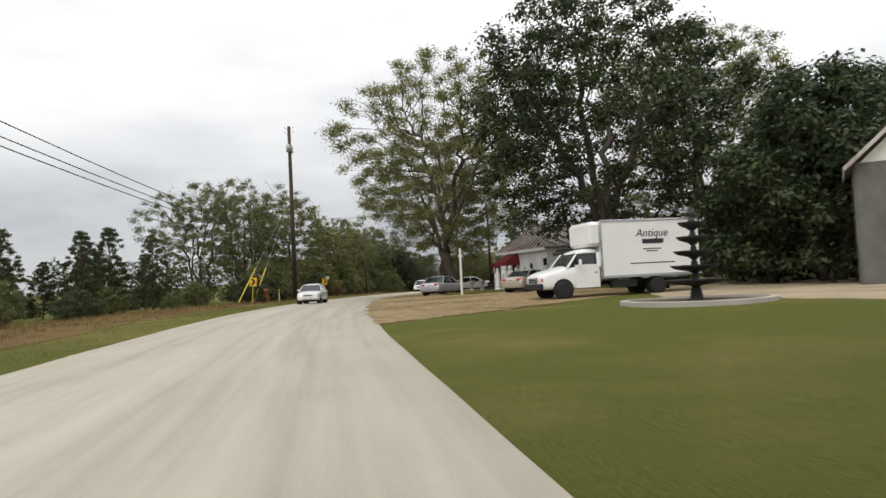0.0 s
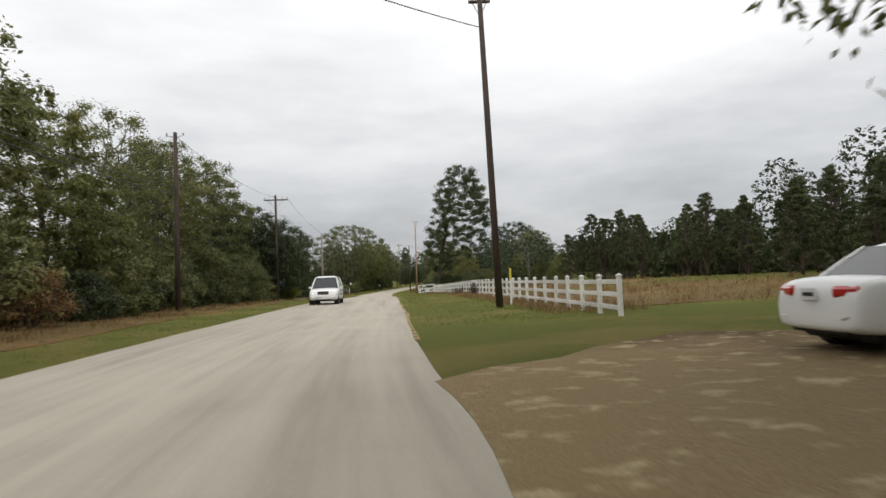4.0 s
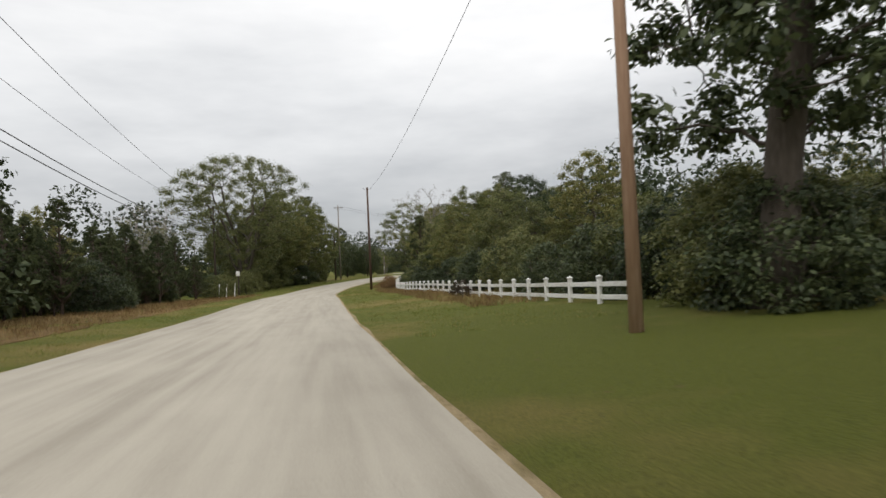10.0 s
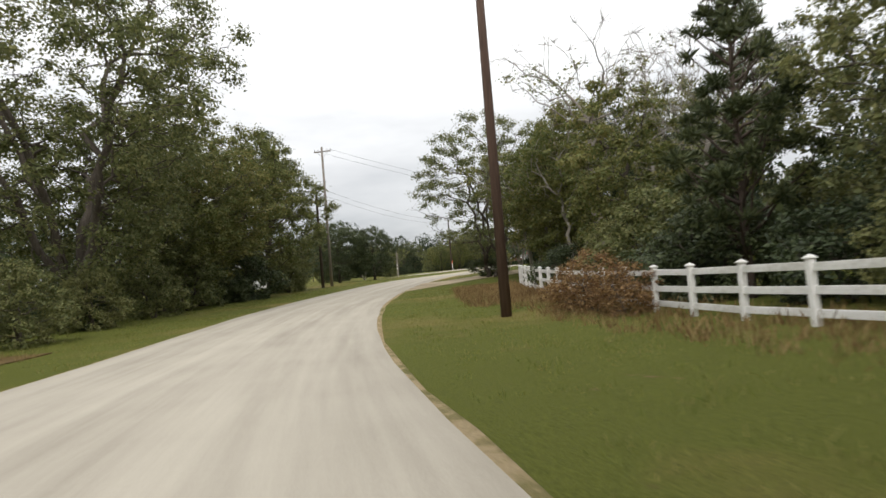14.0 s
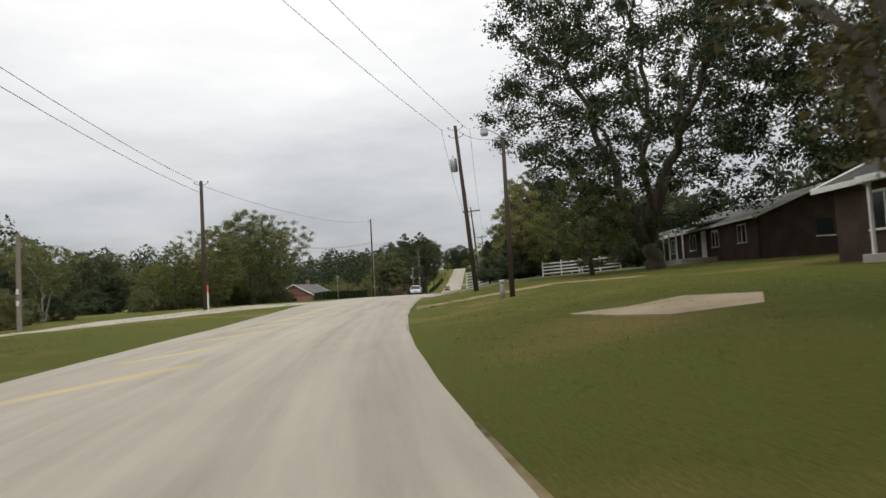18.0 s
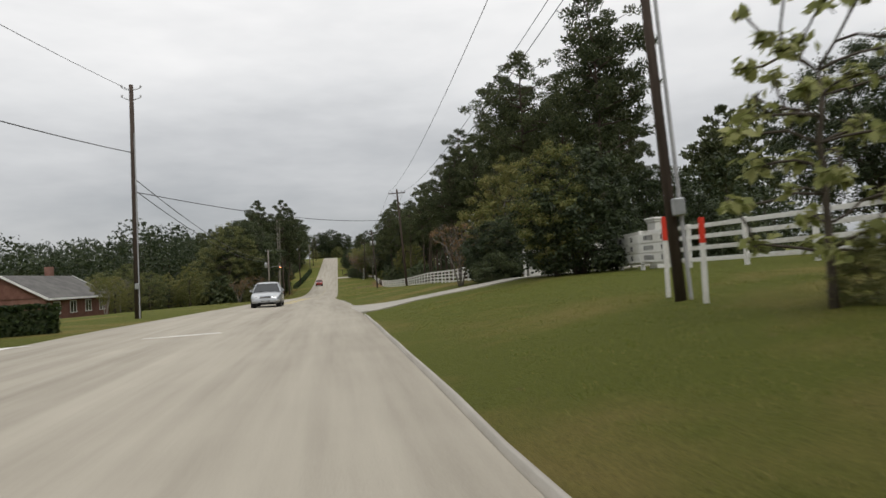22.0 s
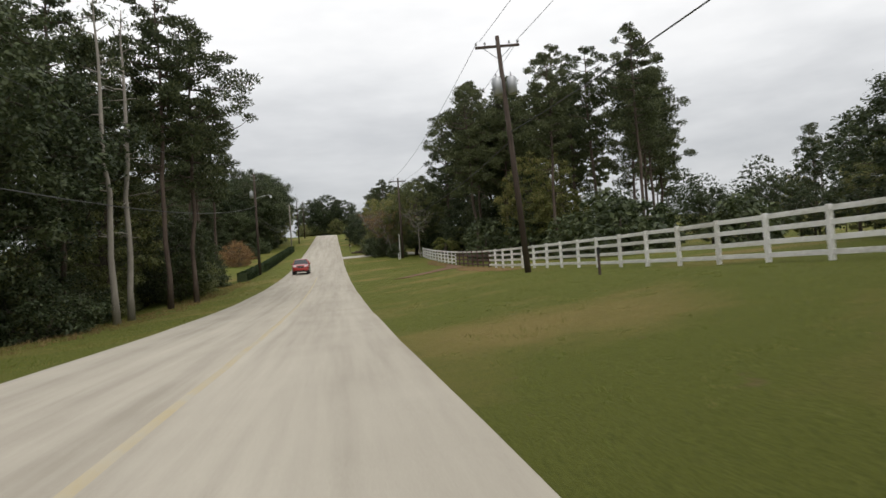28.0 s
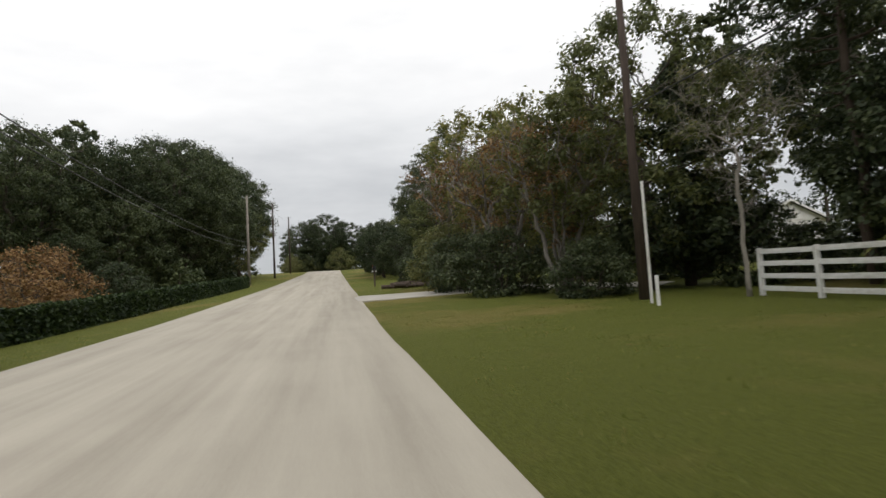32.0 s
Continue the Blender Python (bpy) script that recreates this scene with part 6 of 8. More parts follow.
def wheel(parent, x, y, r, width=0.2, rimmat="alloy"):
    side = 1 if x > 0 else -1
    t = part("tyre", lathe([(r * 0.62, -width / 2), (r * 0.94, -width / 2), (r, -width * 0.36), (r, width * 0.36), (r * 0.94, width / 2), (r * 0.62, width / 2)], 24), M["rubber"], parent, "", True)
    t.matrix_basis = Matrix.Translation((x, y, r)) @ Matrix.Rotation(radians(90), 4, "Y")
    bm = lathe([(r * 0.64, -width * 0.4), (r * 0.64, width * 0.42), (r * 0.58, width * 0.46), (r * 0.5, width * 0.3), (r * 0.16, width * 0.36), (r * 0.12, width * 0.42)], 20)
    rim = part("rim", bm, M["blacktrim"], t)
    rim.matrix_basis = Matrix.Diagonal((1, 1, side, 1))
    for k in range(7):
        a = 2 * math.pi * k / 7
        part("spoke", box((r * 0.5, r * 0.15, 0.03), (r * 0.36 * math.cos(a), r * 0.36 * math.sin(a), side * width * 0.42), 0.005, Matrix.Rotation(a, 4, "Z")), M[rimmat], t)


def car(m, paint, label, long=4.75, wide=1.8, tall=1.44, kind="sedan", name="car"):
    ob = thing(name, m, label, "car", "cars")
    L, W = long / 2, wide / 2
    suv = kind == "suv"
    z0, belt, hood, boot = (0.26, 1.02, 0.98, 1.06) if suv else (0.19, 0.9, 0.83, 0.95)
    # body: rows of (place along, top, width, bottom lift)
    rows = []
    for u, top, w, lift in ((-1.0, boot - 0.42, 0.74, 0.14), (-0.99, boot - 0.12, 0.86, 0.1), (-0.95, boot, 0.93, 0.06), (-0.78, boot + 0.02, 0.98, 0.02), (-0.5, belt + 0.03, 1.0, 0), (-0.1, belt + 0.01, 1.005, 0), (0.3, belt, 1.0, 0),
                            (0.47, hood + 0.06, 0.99, 0), (0.7, hood + 0.01, 0.97, 0), (0.88, hood - 0.07, 0.92, 0.03), (0.965, hood - 0.15, 0.84, 0.06), (0.995, hood - 0.3, 0.74, 0.1), (1.0, hood - 0.45, 0.66, 0.14)):
        a, low = W * w, z0 + lift
        rows.append((u * L, [(a * 0.86, low), (a * 0.97, low + 0.05), (a, low + 0.2), (a, top - 0.26), (a * 0.975, top - 0.1), (a * 0.9, top - 0.02), (a * 0.5, top + 0.015), (0.04, top + 0.025)]))
    soften(loft(rows, "body", paint, ob), 1)
    fr, rr = (0.46, -0.98) if suv else (0.46, -0.76)
    back = 0.07 if suv else 0.3
    b, t = W * 0.905, W * 0.69
    # glass: one strip per window, between the belt and the roof
    low_f, low_r, top_f, top_r = fr * L, rr * L, (fr - 0.32) * L, (rr + back) * L

    def pane(name, pts):
        v = [Vector(q) for q in pts]
        n = (v[1] - v[0]).cross(v[2] - v[0]).normalized() * 0.012
        return mesh_ob(name, [q + n for q in v] + [q - n for q in v], [(0, 1, 2, 3), (7, 6, 5, 4), (0, 4, 5, 1), (1, 5, 6, 2), (2, 6, 7, 3), (3, 7, 4, 0)], M["glass"], ob, "dark reflecting car glass")

    zt, zb = tall - 0.09, belt - 0.03
    pane("windscreen", [(-b * 0.93, low_f, zb), (b * 0.93, low_f, zb), (t * 0.97, top_f, zt), (-t * 0.97, top_f, zt)])
    pane("rear_window", [(b * 0.9, low_r, zb), (-b * 0.9, low_r, zb), (-t * 0.95, top_r, zt), (t * 0.95, top_r, zt)])
    # cabin behind the glass
    loft([(low_r + 0.1, [(b * 0.9, zb - 0.1), (b * 0.88, zb), (b * 0.5, zb + 0.02), (0.03, zb + 0.02)]), (top_r, [(b * 0.93, zb - 0.1), (t * 0.94, zt - 0.02), (t * 0.6, zt + 0.01), (0.03, zt + 0.01)]),
                   (top_f, [(b * 0.93, zb - 0.1), (t * 0.94, zt - 0.02), (t * 0.6, zt + 0.01), (0.03, zt + 0.01)]), (low_f - 0.1, [(b * 0.9, zb - 0.1), (b * 0.88, zb), (b * 0.5, zb + 0.02), (0.03, zb + 0.02)])], "cabin", M["inside"], ob, "dim car interior")
    roof = []
    for y, top, w in ((top_r - 0.05, zt - 0.03, 0.99), (top_r + 0.18, tall - 0.02, 1.02), (-0.1 * L, tall, 1.03), (top_f - 0.2, tall - 0.025, 1.02), (top_f + 0.04, zt - 0.03, 0.99)):
        a = t * w
        roof.append((y, [(a, top - 0.07), (a * 1.01, top - 0.03), (a * 0.86, top + 0.015), (0.03, top + 0.03)]))
    soften(loft(roof, "roof", paint, ob), 1)
    for sx in (-1, 1):
        mid_y = -0.1 * L
        ends = [(low_f - 0.1, top_f - 0.02), (mid_y + 0.04, mid_y + 0.03)], [(mid_y - 0.04, mid_y - 0.03), (low_r + (0.12 if suv else 0.42), top_r + 0.06)]
        for (f0, f1), (g0, g1) in ends:
            q = [(sx * b, f0, zb), (sx * b, g0, zb), (sx * t, g1, zt), (sx * t, f1, zt)]
            pane("side_window", q if sx > 0 else q[::-1])
        for y1, y2, r0 in ((top_f, low_f, 0.035), (mid_y, mid_y, 0.03), (top_r, low_r + 0.06, 0.04)):
            v, f = tube(np.array([[sx * t, y1, zt], [sx * (t + b) / 2 * 1.012, (y1 + y2) / 2, (zt + zb) / 2 + 0.015], [sx * b, y2, zb]]), (r0, r0 * 1.05, r0 * 1.25), 6)
            mesh_ob("pillar", v, f, paint, ob)
        part("mirror", box((0.17, 0.09, 0.12), (sx * (W + 0.03), low_f - 0.32, belt + 0.07), 0.03), paint, ob)
        for yy in (0.64, -0.6):
            wr = 0.34 if suv else 0.31
            part("wheel_arch", cyl(wr + 0.05, wr + 0.05, 0.3, (sx * (W * 0.955 - 0.14), yy * L, wr + 0.02), "X", 26), M["blacktrim"], ob)
            wheel(ob, sx * (W - 0.15), yy * L, wr)
        part("headlight", box((0.36, 0.2, 0.13), (sx * W * 0.62, L * 0.925, hood - 0.21), 0.045, Matrix.Rotation(radians(-24 * sx), 4, "Z")), M["headlamp"], ob, "clear headlamp")
        part("turn_signal", box((0.13, 0.1, 0.09), (sx * W * 0.8, L * 0.87, hood - 0.22), 0.03, Matrix.Rotation(radians(-40 * sx), 4, "Z")), M["orange"], ob, "amber indicator lens")
        part("tail_light", box((0.4, 0.12, 0.16), (sx * W * 0.64, -L * 0.965, boot - 0.17), 0.04, Matrix.Rotation(radians(14 * sx), 4, "Z")), M["redlamp"], ob, "red tail lamp")
        for y in (mid_y, low_f - 0.35, mid_y - 0.95):
            part("door_seam", box((0.012, 0.012, belt - z0 - 0.2), (sx * (W * 0.992), y, (belt + z0) / 2), 0), M["blacktrim"], ob)
        part("side_moulding", box((0.03, L * 1.0, 0.06), (sx * (W * 0.995), 0, 0.5 if not suv else 0.6), 0.01), M["blacktrim"] if suv else paint, ob)
        for y in (mid_y + 0.12, mid_y - 0.85):
            part("door_handle", box((0.03, 0.17, 0.03), (sx * (W * 0.985), y, belt - 0.14), 0.01), M["blacktrim"], ob)
        part("sill", box((0.06, L * 0.9, 0.1), (sx * W * 0.93, 0.02 * L, z0 + 0.04), 0.02), M["blacktrim"], ob)
    part("underbody", box((W * 1.5, long * 0.86, 0.14), (0, 0, z0 + 0.03), 0.04), M["blacktrim"], ob)
    gr = part("grille", box((W * 0.72, 0.06, 0.11 if not suv else 0.22), (0, L * 0.985, hood - 0.24), 0.02), M["blacktrim"], ob, "dark grille")
    part("grille_bar", box((W * 0.7, 0.03, 0.02), (0, L * 0.985 + 0.03, hood - 0.24), 0.004), M["chrome"], gr, "chrome bar")
    part("front_bumper", box((W * 1.5, 0.16, 0.15), (0, L * 0.965, z0 + 0.2), 0.06), paint, ob)
    part("air_intake", box((W * 1.0, 0.06, 0.09), (0, L * 0.975, z0 + 0.09), 0.02), M["blacktrim"], ob, "dark lower intake")
    part("rear_bumper", box((W * 1.56, 0.18, 0.2), (0, -L * 0.955, z0 + 0.24), 0.06), paint, ob)
    part("boot_seam", box((W * 1.2, 0.012, 0.012), (0, -L * 0.985, boot - 0.27), 0), M["blacktrim"], ob)
    part("rear_valance", box((W * 1.2, 0.1, 0.1), (0, -L * 0.95, z0 + 0.1), 0.02), M["blacktrim"], ob)
    pl = part("number_plate", box((0.31, 0.012, 0.16), (0, -L - 0.035, boot - 0.2), 0.004), M["plate"], ob, "blank number plate")
    part("plate_bar", box((0.22, 0.006, 0.05), (0, -L - 0.043, boot - 0.2), 0), M["ink"], pl)
    for k in range(2):
        part("wiper", box((0.5, 0.02, 0.02), (-0.3 + 0.5 * k, low_f - 0.04, zb + 0.05), 0.004, Matrix.Rotation(radians(-6), 4, "Y")), M["blacktrim"], ob)
    return ob


def drive_car(s, d, paint, label, away=False, **kw):
    return car(stand(s, d, 0 if away else 180, 0.035), paint, label, **kw)


drive_car(50, -1.65, M["carpearl"], "older pearl-white sedan on the road facing traffic", long=4.5, wide=1.72, tall=1.38)
drive_car(113, -1.6, M["carwhite"], "white sport utility vehicle driving on the road", kind="suv", long=5.0, wide=1.92, tall=1.8)
drive_car(404.0, -1.7, M["carsilver"], "pale silver sedan driving on the road", long=4.6, wide=1.8, tall=1.46)
drive_car(541.5, -1.7, M["carred"], "bright red crossover driving on the road", kind="suv", long=4.2, wide=1.82, tall=1.6)
car(land(-0.2, 53.2, -24), M["carsilver"], "silver sedan parked on the sandy lot", long=4.85, wide=1.83)
car(land(5.5, 43.8, -38), M["cartan"], "champagne sedan parked before the antique shop", long=4.7, wide=1.78, tall=1.4)
car(land(3.1, 74.0, -96), M["carwhite"], "white sedan parked beneath the roadside tree", long=4.85, wide=1.83)
car(land(-13.2, 150.5, 70), M["carwhite"], "small white car parked in the yard", long=4.0, wide=1.7, tall=1.42)


def text(body, m, size, mat, parent, name="lettering", shear=0.0, space=1.0):
    cu = bpy.data.curves.new(name, "FONT")
    cu.body, cu.size, cu.align_x, cu.align_y = body, size, "CENTER", "CENTER"
    cu.extrude, cu.shear, cu.space_character = 0.003, shear, space
    ob = new(name, cu)
    dep = bpy.context.evaluated_depsgraph_get()
    me = bpy.data.meshes.new_from_object(ob.evaluated_get(dep))
    bpy.data.objects.remove(ob)
    bpy.data.curves.remove(cu)
    me.materials.clear()
    me.materials.append(mat)
    t = new(name, me)
    t.parent = parent
    t.matrix_basis = m
    return t


def box_truck(m):
    ob = thing("box_truck", m, "white delivery box truck with dark script lettering on the grass", "truck")
    W = M["carwhite"]
    # y: 0 at the front axle, forward positive
    nose = []
    for y, w, low, shoulder, top in ((1.0, 0.72, 0.5, 0.86, 0.98), (0.97, 0.86, 0.45, 0.98, 1.08), (0.86, 0.95, 0.42, 1.06, 1.16), (0.6, 0.985, 0.42, 1.12, 1.24), (0.2, 1.0, 0.42, 1.17, 1.33),
                                     (-0.2, 1.0, 0.4, 1.22, 1.42), (-0.5, 1.0, 0.38, 1.28, 1.46), (-1.2, 1.0, 0.38, 1.28, 1.46), (-1.88, 1.0, 0.38, 1.28, 1.46)):
        nose.append((y, [(w * 0.9, low), (w * 0.985, low + 0.06), (w, low + 0.3), (w, shoulder - 0.14), (w * 0.97, shoulder), (w * 0.86, top - 0.05), (w * 0.45, top), (0.03, top + 0.01)]))
    soften(loft(nose, "cab", W, ob), 1)
    roof = []
    for y, w, top in ((-0.72, 0.8, 1.96), (-0.82, 0.83, 2.05), (-1.1, 0.85, 2.13), (-1.5, 0.86, 2.16), (-1.88, 0.86, 2.16)):
        roof.append((y, [(w, 1.9), (w * 1.005, 1.95), (w * 0.96, top - 0.07), (w * 0.75, top - 0.01), (0.03, top + 0.02)]))
    soften(loft(roof, "cab_roof", W, ob), 1)
    loft([(-0.3, [(0.88, 1.34), (0.88, 1.37), (0.03, 1.42)]), (-0.82, [(0.86, 1.34), (0.78, 1.93), (0.03, 1.96)]), (-1.86, [(0.88, 1.34), (0.8, 1.95), (0.03, 1.98)])], "cabin", M["inside"], ob, "dim cab interior")
    for sx in (-1, 1):
        for y0, y1, r0 in ((-0.22, -0.76, 0.045), (-1.72, -1.76, 0.09)):
            v, f = tube(np.array([[sx * 0.95, y0, 1.32], [sx * 0.91, (y0 + y1) / 2, 1.64], [sx * 0.83, y1, 1.96]]), (r0 * 1.2, r0, r0), 6)
            mesh_ob("pillar", v, f, W, ob)
    for sx in (-1, 1):
        d = part("cab_door", box((0.03, 1.15, 1.0), (sx * 1.0, -1.15, 0.95), 0.01), W, ob)
        part("door_window", box((0.03, 0.85, 0.5), (sx * 0.9, -1.15, 1.66), 0.02, Matrix.Rotation(radians(-9 * sx), 4, "Y")), M["glass"], d, "dark cab side window")
        part("handle", box((0.02, 0.12, 0.04), (sx * 1.02, -1.55, 1.1), 0.005), M["blacktrim"], d)
        mi = part("mirror", box((0.1, 0.12, 0.26), (sx * 1.25, -0.72, 1.55), 0.03), W, ob)
        v, f = tube(np.array([[sx * 1.0, -0.75, 1.3], [sx * 1.15, -0.73, 1.42], [sx * 1.24, -0.72, 1.5]]), (0.012, 0.012, 0.012), 5)
        mesh_ob("mirror_stay", v, f, M["chrome"], mi)
        part("headlight", box((0.28, 0.08, 0.16), (sx * 0.66, 0.96, 0.86), 0.02), M["headlamp"], ob, "rectangular headlamp")
        part("indicator", box((0.1, 0.12, 0.16), (sx * 0.86, 0.9, 0.86), 0.02), M["orange"], ob)
        wheel(ob, sx * 0.95, 0.0, 0.39, 0.24, "steel")
        part("wheel_arch", cyl(0.47, 0.47, 0.05, (sx * 0.985, 0, 0.42), "X", 22), M["blacktrim"], ob)
        for off in (0.0, 0.26):
            wheel(ob, sx * (0.98 - off), -4.5, 0.39, 0.22, "steel")
        part("mudflap", box((0.4, 0.02, 0.45), (sx * 0.85, -5.05, 0.45), 0.005), M["blacktrim"], ob)
        part("frame_rail", box((0.08, 4.7, 0.18), (sx * 0.42, -4.2, 0.62), 0.01), M["blacktrim"], ob)
        part("roof_rail", box((0.06, 4.9, 0.07), (sx * 1.1, -4.25, 3.32), 0.012), M["chrome"], ob)
        part("base_rail", box((0.06, 4.9, 0.12), (sx * 1.1, -4.25, 0.86), 0.012), M["steel"], ob)
        part("corner_post", box((0.07, 0.07, 2.45), (sx * 1.09, -1.83, 2.1), 0.01), M["chrome"], ob)
    part("windscreen", box((1.66, 0.02, 0.84), (0, -0.5, 1.66), 0.008, Matrix.Rotation(radians(41), 4, "X")), M["glass"], ob, "dark windscreen")
    part("grille", box((1.0, 0.05, 0.24), (0, 0.985, 0.84), 0.02), M["blacktrim"], ob, "dark slotted grille")
    for k in range(3):
        part("grille_bar", box((1.0, 0.03, 0.03), (0, 1.01, 0.76 + 0.08 * k), 0.005), M["chrome"], ob)
    part("bumper", box((1.9, 0.16, 0.26), (0, 0.98, 0.58), 0.04), M["blacktrim"], ob, "black bumper")
    part("cargo_box", box((2.16, 4.86, 2.45), (0, -4.25, 2.09), 0.03), M["carwhite"], ob, "white ribbed cargo box")
    part("box_nose", box((2.1, 0.6, 1.08), (0, -1.58, 2.76), 0.14), M["carwhite"], ob, "white box nose over the cab")
    part("fuel_step", box((0.3, 1.2, 0.35), (-0.85, -2.9, 0.55), 0.03), M["blacktrim"], ob)
    part("rear_step", box((2.0, 0.3, 0.12), (0, -6.75, 0.55), 0.02), M["steel"], ob)
    for sx in (-1, 1):
        side = Matrix.Translation((sx * 1.09, -4.3, 0)) @ Matrix.Rotation(radians(90 * sx), 4, "Z") @ Matrix.Rotation(radians(90), 4, "X")
        text("Antique", side @ Matrix.Translation((0, 2.72, 0.004)), 0.5, M["ink"], ob, "lettering", 0.25)
        part("name_bar", box((1.05, 0.2, 0.006), (0, 0, 0), 0, side @ Matrix.Translation((0.05, 2.36, 0.004))), M["ink"], ob)
        for w, z in ((0.9, 2.02), (0.55, 1.92), (2.2, 1.4)):
            part("text_bar", box((0.008, w, 0.045), (sx * 1.083, -4.3, z), 0), M["ink"], ob)
    return ob


box_truck(land(4.85, 30.3, 104))


def cargo_trailer(m):
    ob = thing("cargo_trailer", m, "dark blue enclosed cargo trailer in the yard", "trailer")
    part("body", box((2.1, 4.6, 1.85), (0, 0, 1.45), 0.04), material("navy_trailer_skin", [(0.012, 0.016, 0.028), (0.025, 0.03, 0.045)], 0.35, 1, 20, 0.05, spec=0.5), ob)
    part("roof_rim", box((2.16, 4.66, 0.08), (0, 0, 2.36), 0.02), M["steel"], ob)
    part("roof_vent", box((0.4, 0.4, 0.12), (0, 0.6, 2.44), 0.03), M["whitewood"], ob)
    for sx in (-1, 1):
        part("side_rail", box((0.05, 4.6, 0.1), (sx * 1.05, 0, 0.52), 0.01), M["steel"], ob)
        part("mudguard", box((0.26, 0.95, 0.08), (sx * 1.12, -0.3, 0.86), 0.03), M["steel"], ob)
        wheel(ob, sx * 1.1, -0.3, 0.36, 0.2, "steel")
        part("rear_post", box((0.06, 0.06, 1.85), (sx * 1.02, -2.31, 1.45), 0.01), M["steel"], ob)
        part("tail_light", cyl(0.05, 0.05, 0.03, (sx * 0.98, -2.35, 2.2), "Y", 10), M["redlamp"], ob)
    part("rear_door", box((1.8, 0.05, 1.7), (0, -2.32, 1.42), 0.01), M["blacktrim"], ob)
    v, f = tube(np.array([[0, 2.3, 0.55], [0, 3.1, 0.5], [0, 3.6, 0.48]]), (0.05, 0.05, 0.05), 6)
    mesh_ob("tow_bar", v, f, M["steel"], ob)
    part("jack", cyl(0.04, 0.04, 0.55, (0, 3.3, 0.28), sides=8), M["steel"], ob)
    return ob


cargo_trailer(land(-7.6, 160.0, 78))


# ---- the antique shop and its yard ----
def flat(name, pts, mat, parent, thick=0.08, label=""):
    """A slab with the given top corners."""
    bm = bmesh.new()
    vs = [bm.verts.new(p) for p in pts]
    f = bm.faces.new(vs)
    bm.normal_update()
    n = f.normal * thick
    ex = bmesh.ops.extrude_face_region(bm, geom=[f])
    bmesh.ops.translate(bm, verts=[v for v in ex["geom"] if isinstance(v, bmesh.types.BMVert)], vec=-n if n.z > 0 else n)
    bmesh.ops.recalc_face_normals(bm, faces=bm.faces)
    return part(name, bm, mat, parent, label)


def wall_slab(name, a, b, z0, z1, mat, parent, thick=0.16, label=""):
    a, b = Vector(a), Vector(b)
    v = b - a
    ln = v.length
    m = Matrix.Translation((*((a + b) / 2), (z0 + z1) / 2)) @ Matrix.Rotation(math.atan2(v.y, v.x), 4, "Z")
    return part(name, box((ln, thick, z1 - z0), (0, 0, 0), 0.01, m), mat, parent, label)


def on_wall(a, b, u, z, out=0.1):
    """A pose on a wall from a to b: x along it, y into the building, z up."""
    a, b = Vector(a), Vector(b)
    v = b - a
    p = a + v * u
    n = Vector((v.y, -v.x)).normalized()
    return Matrix.Translation((p.x + n.x * out, p.y + n.y * out, z)) @ Matrix.Rotation(math.atan2(v.y, v.x), 4, "Z")


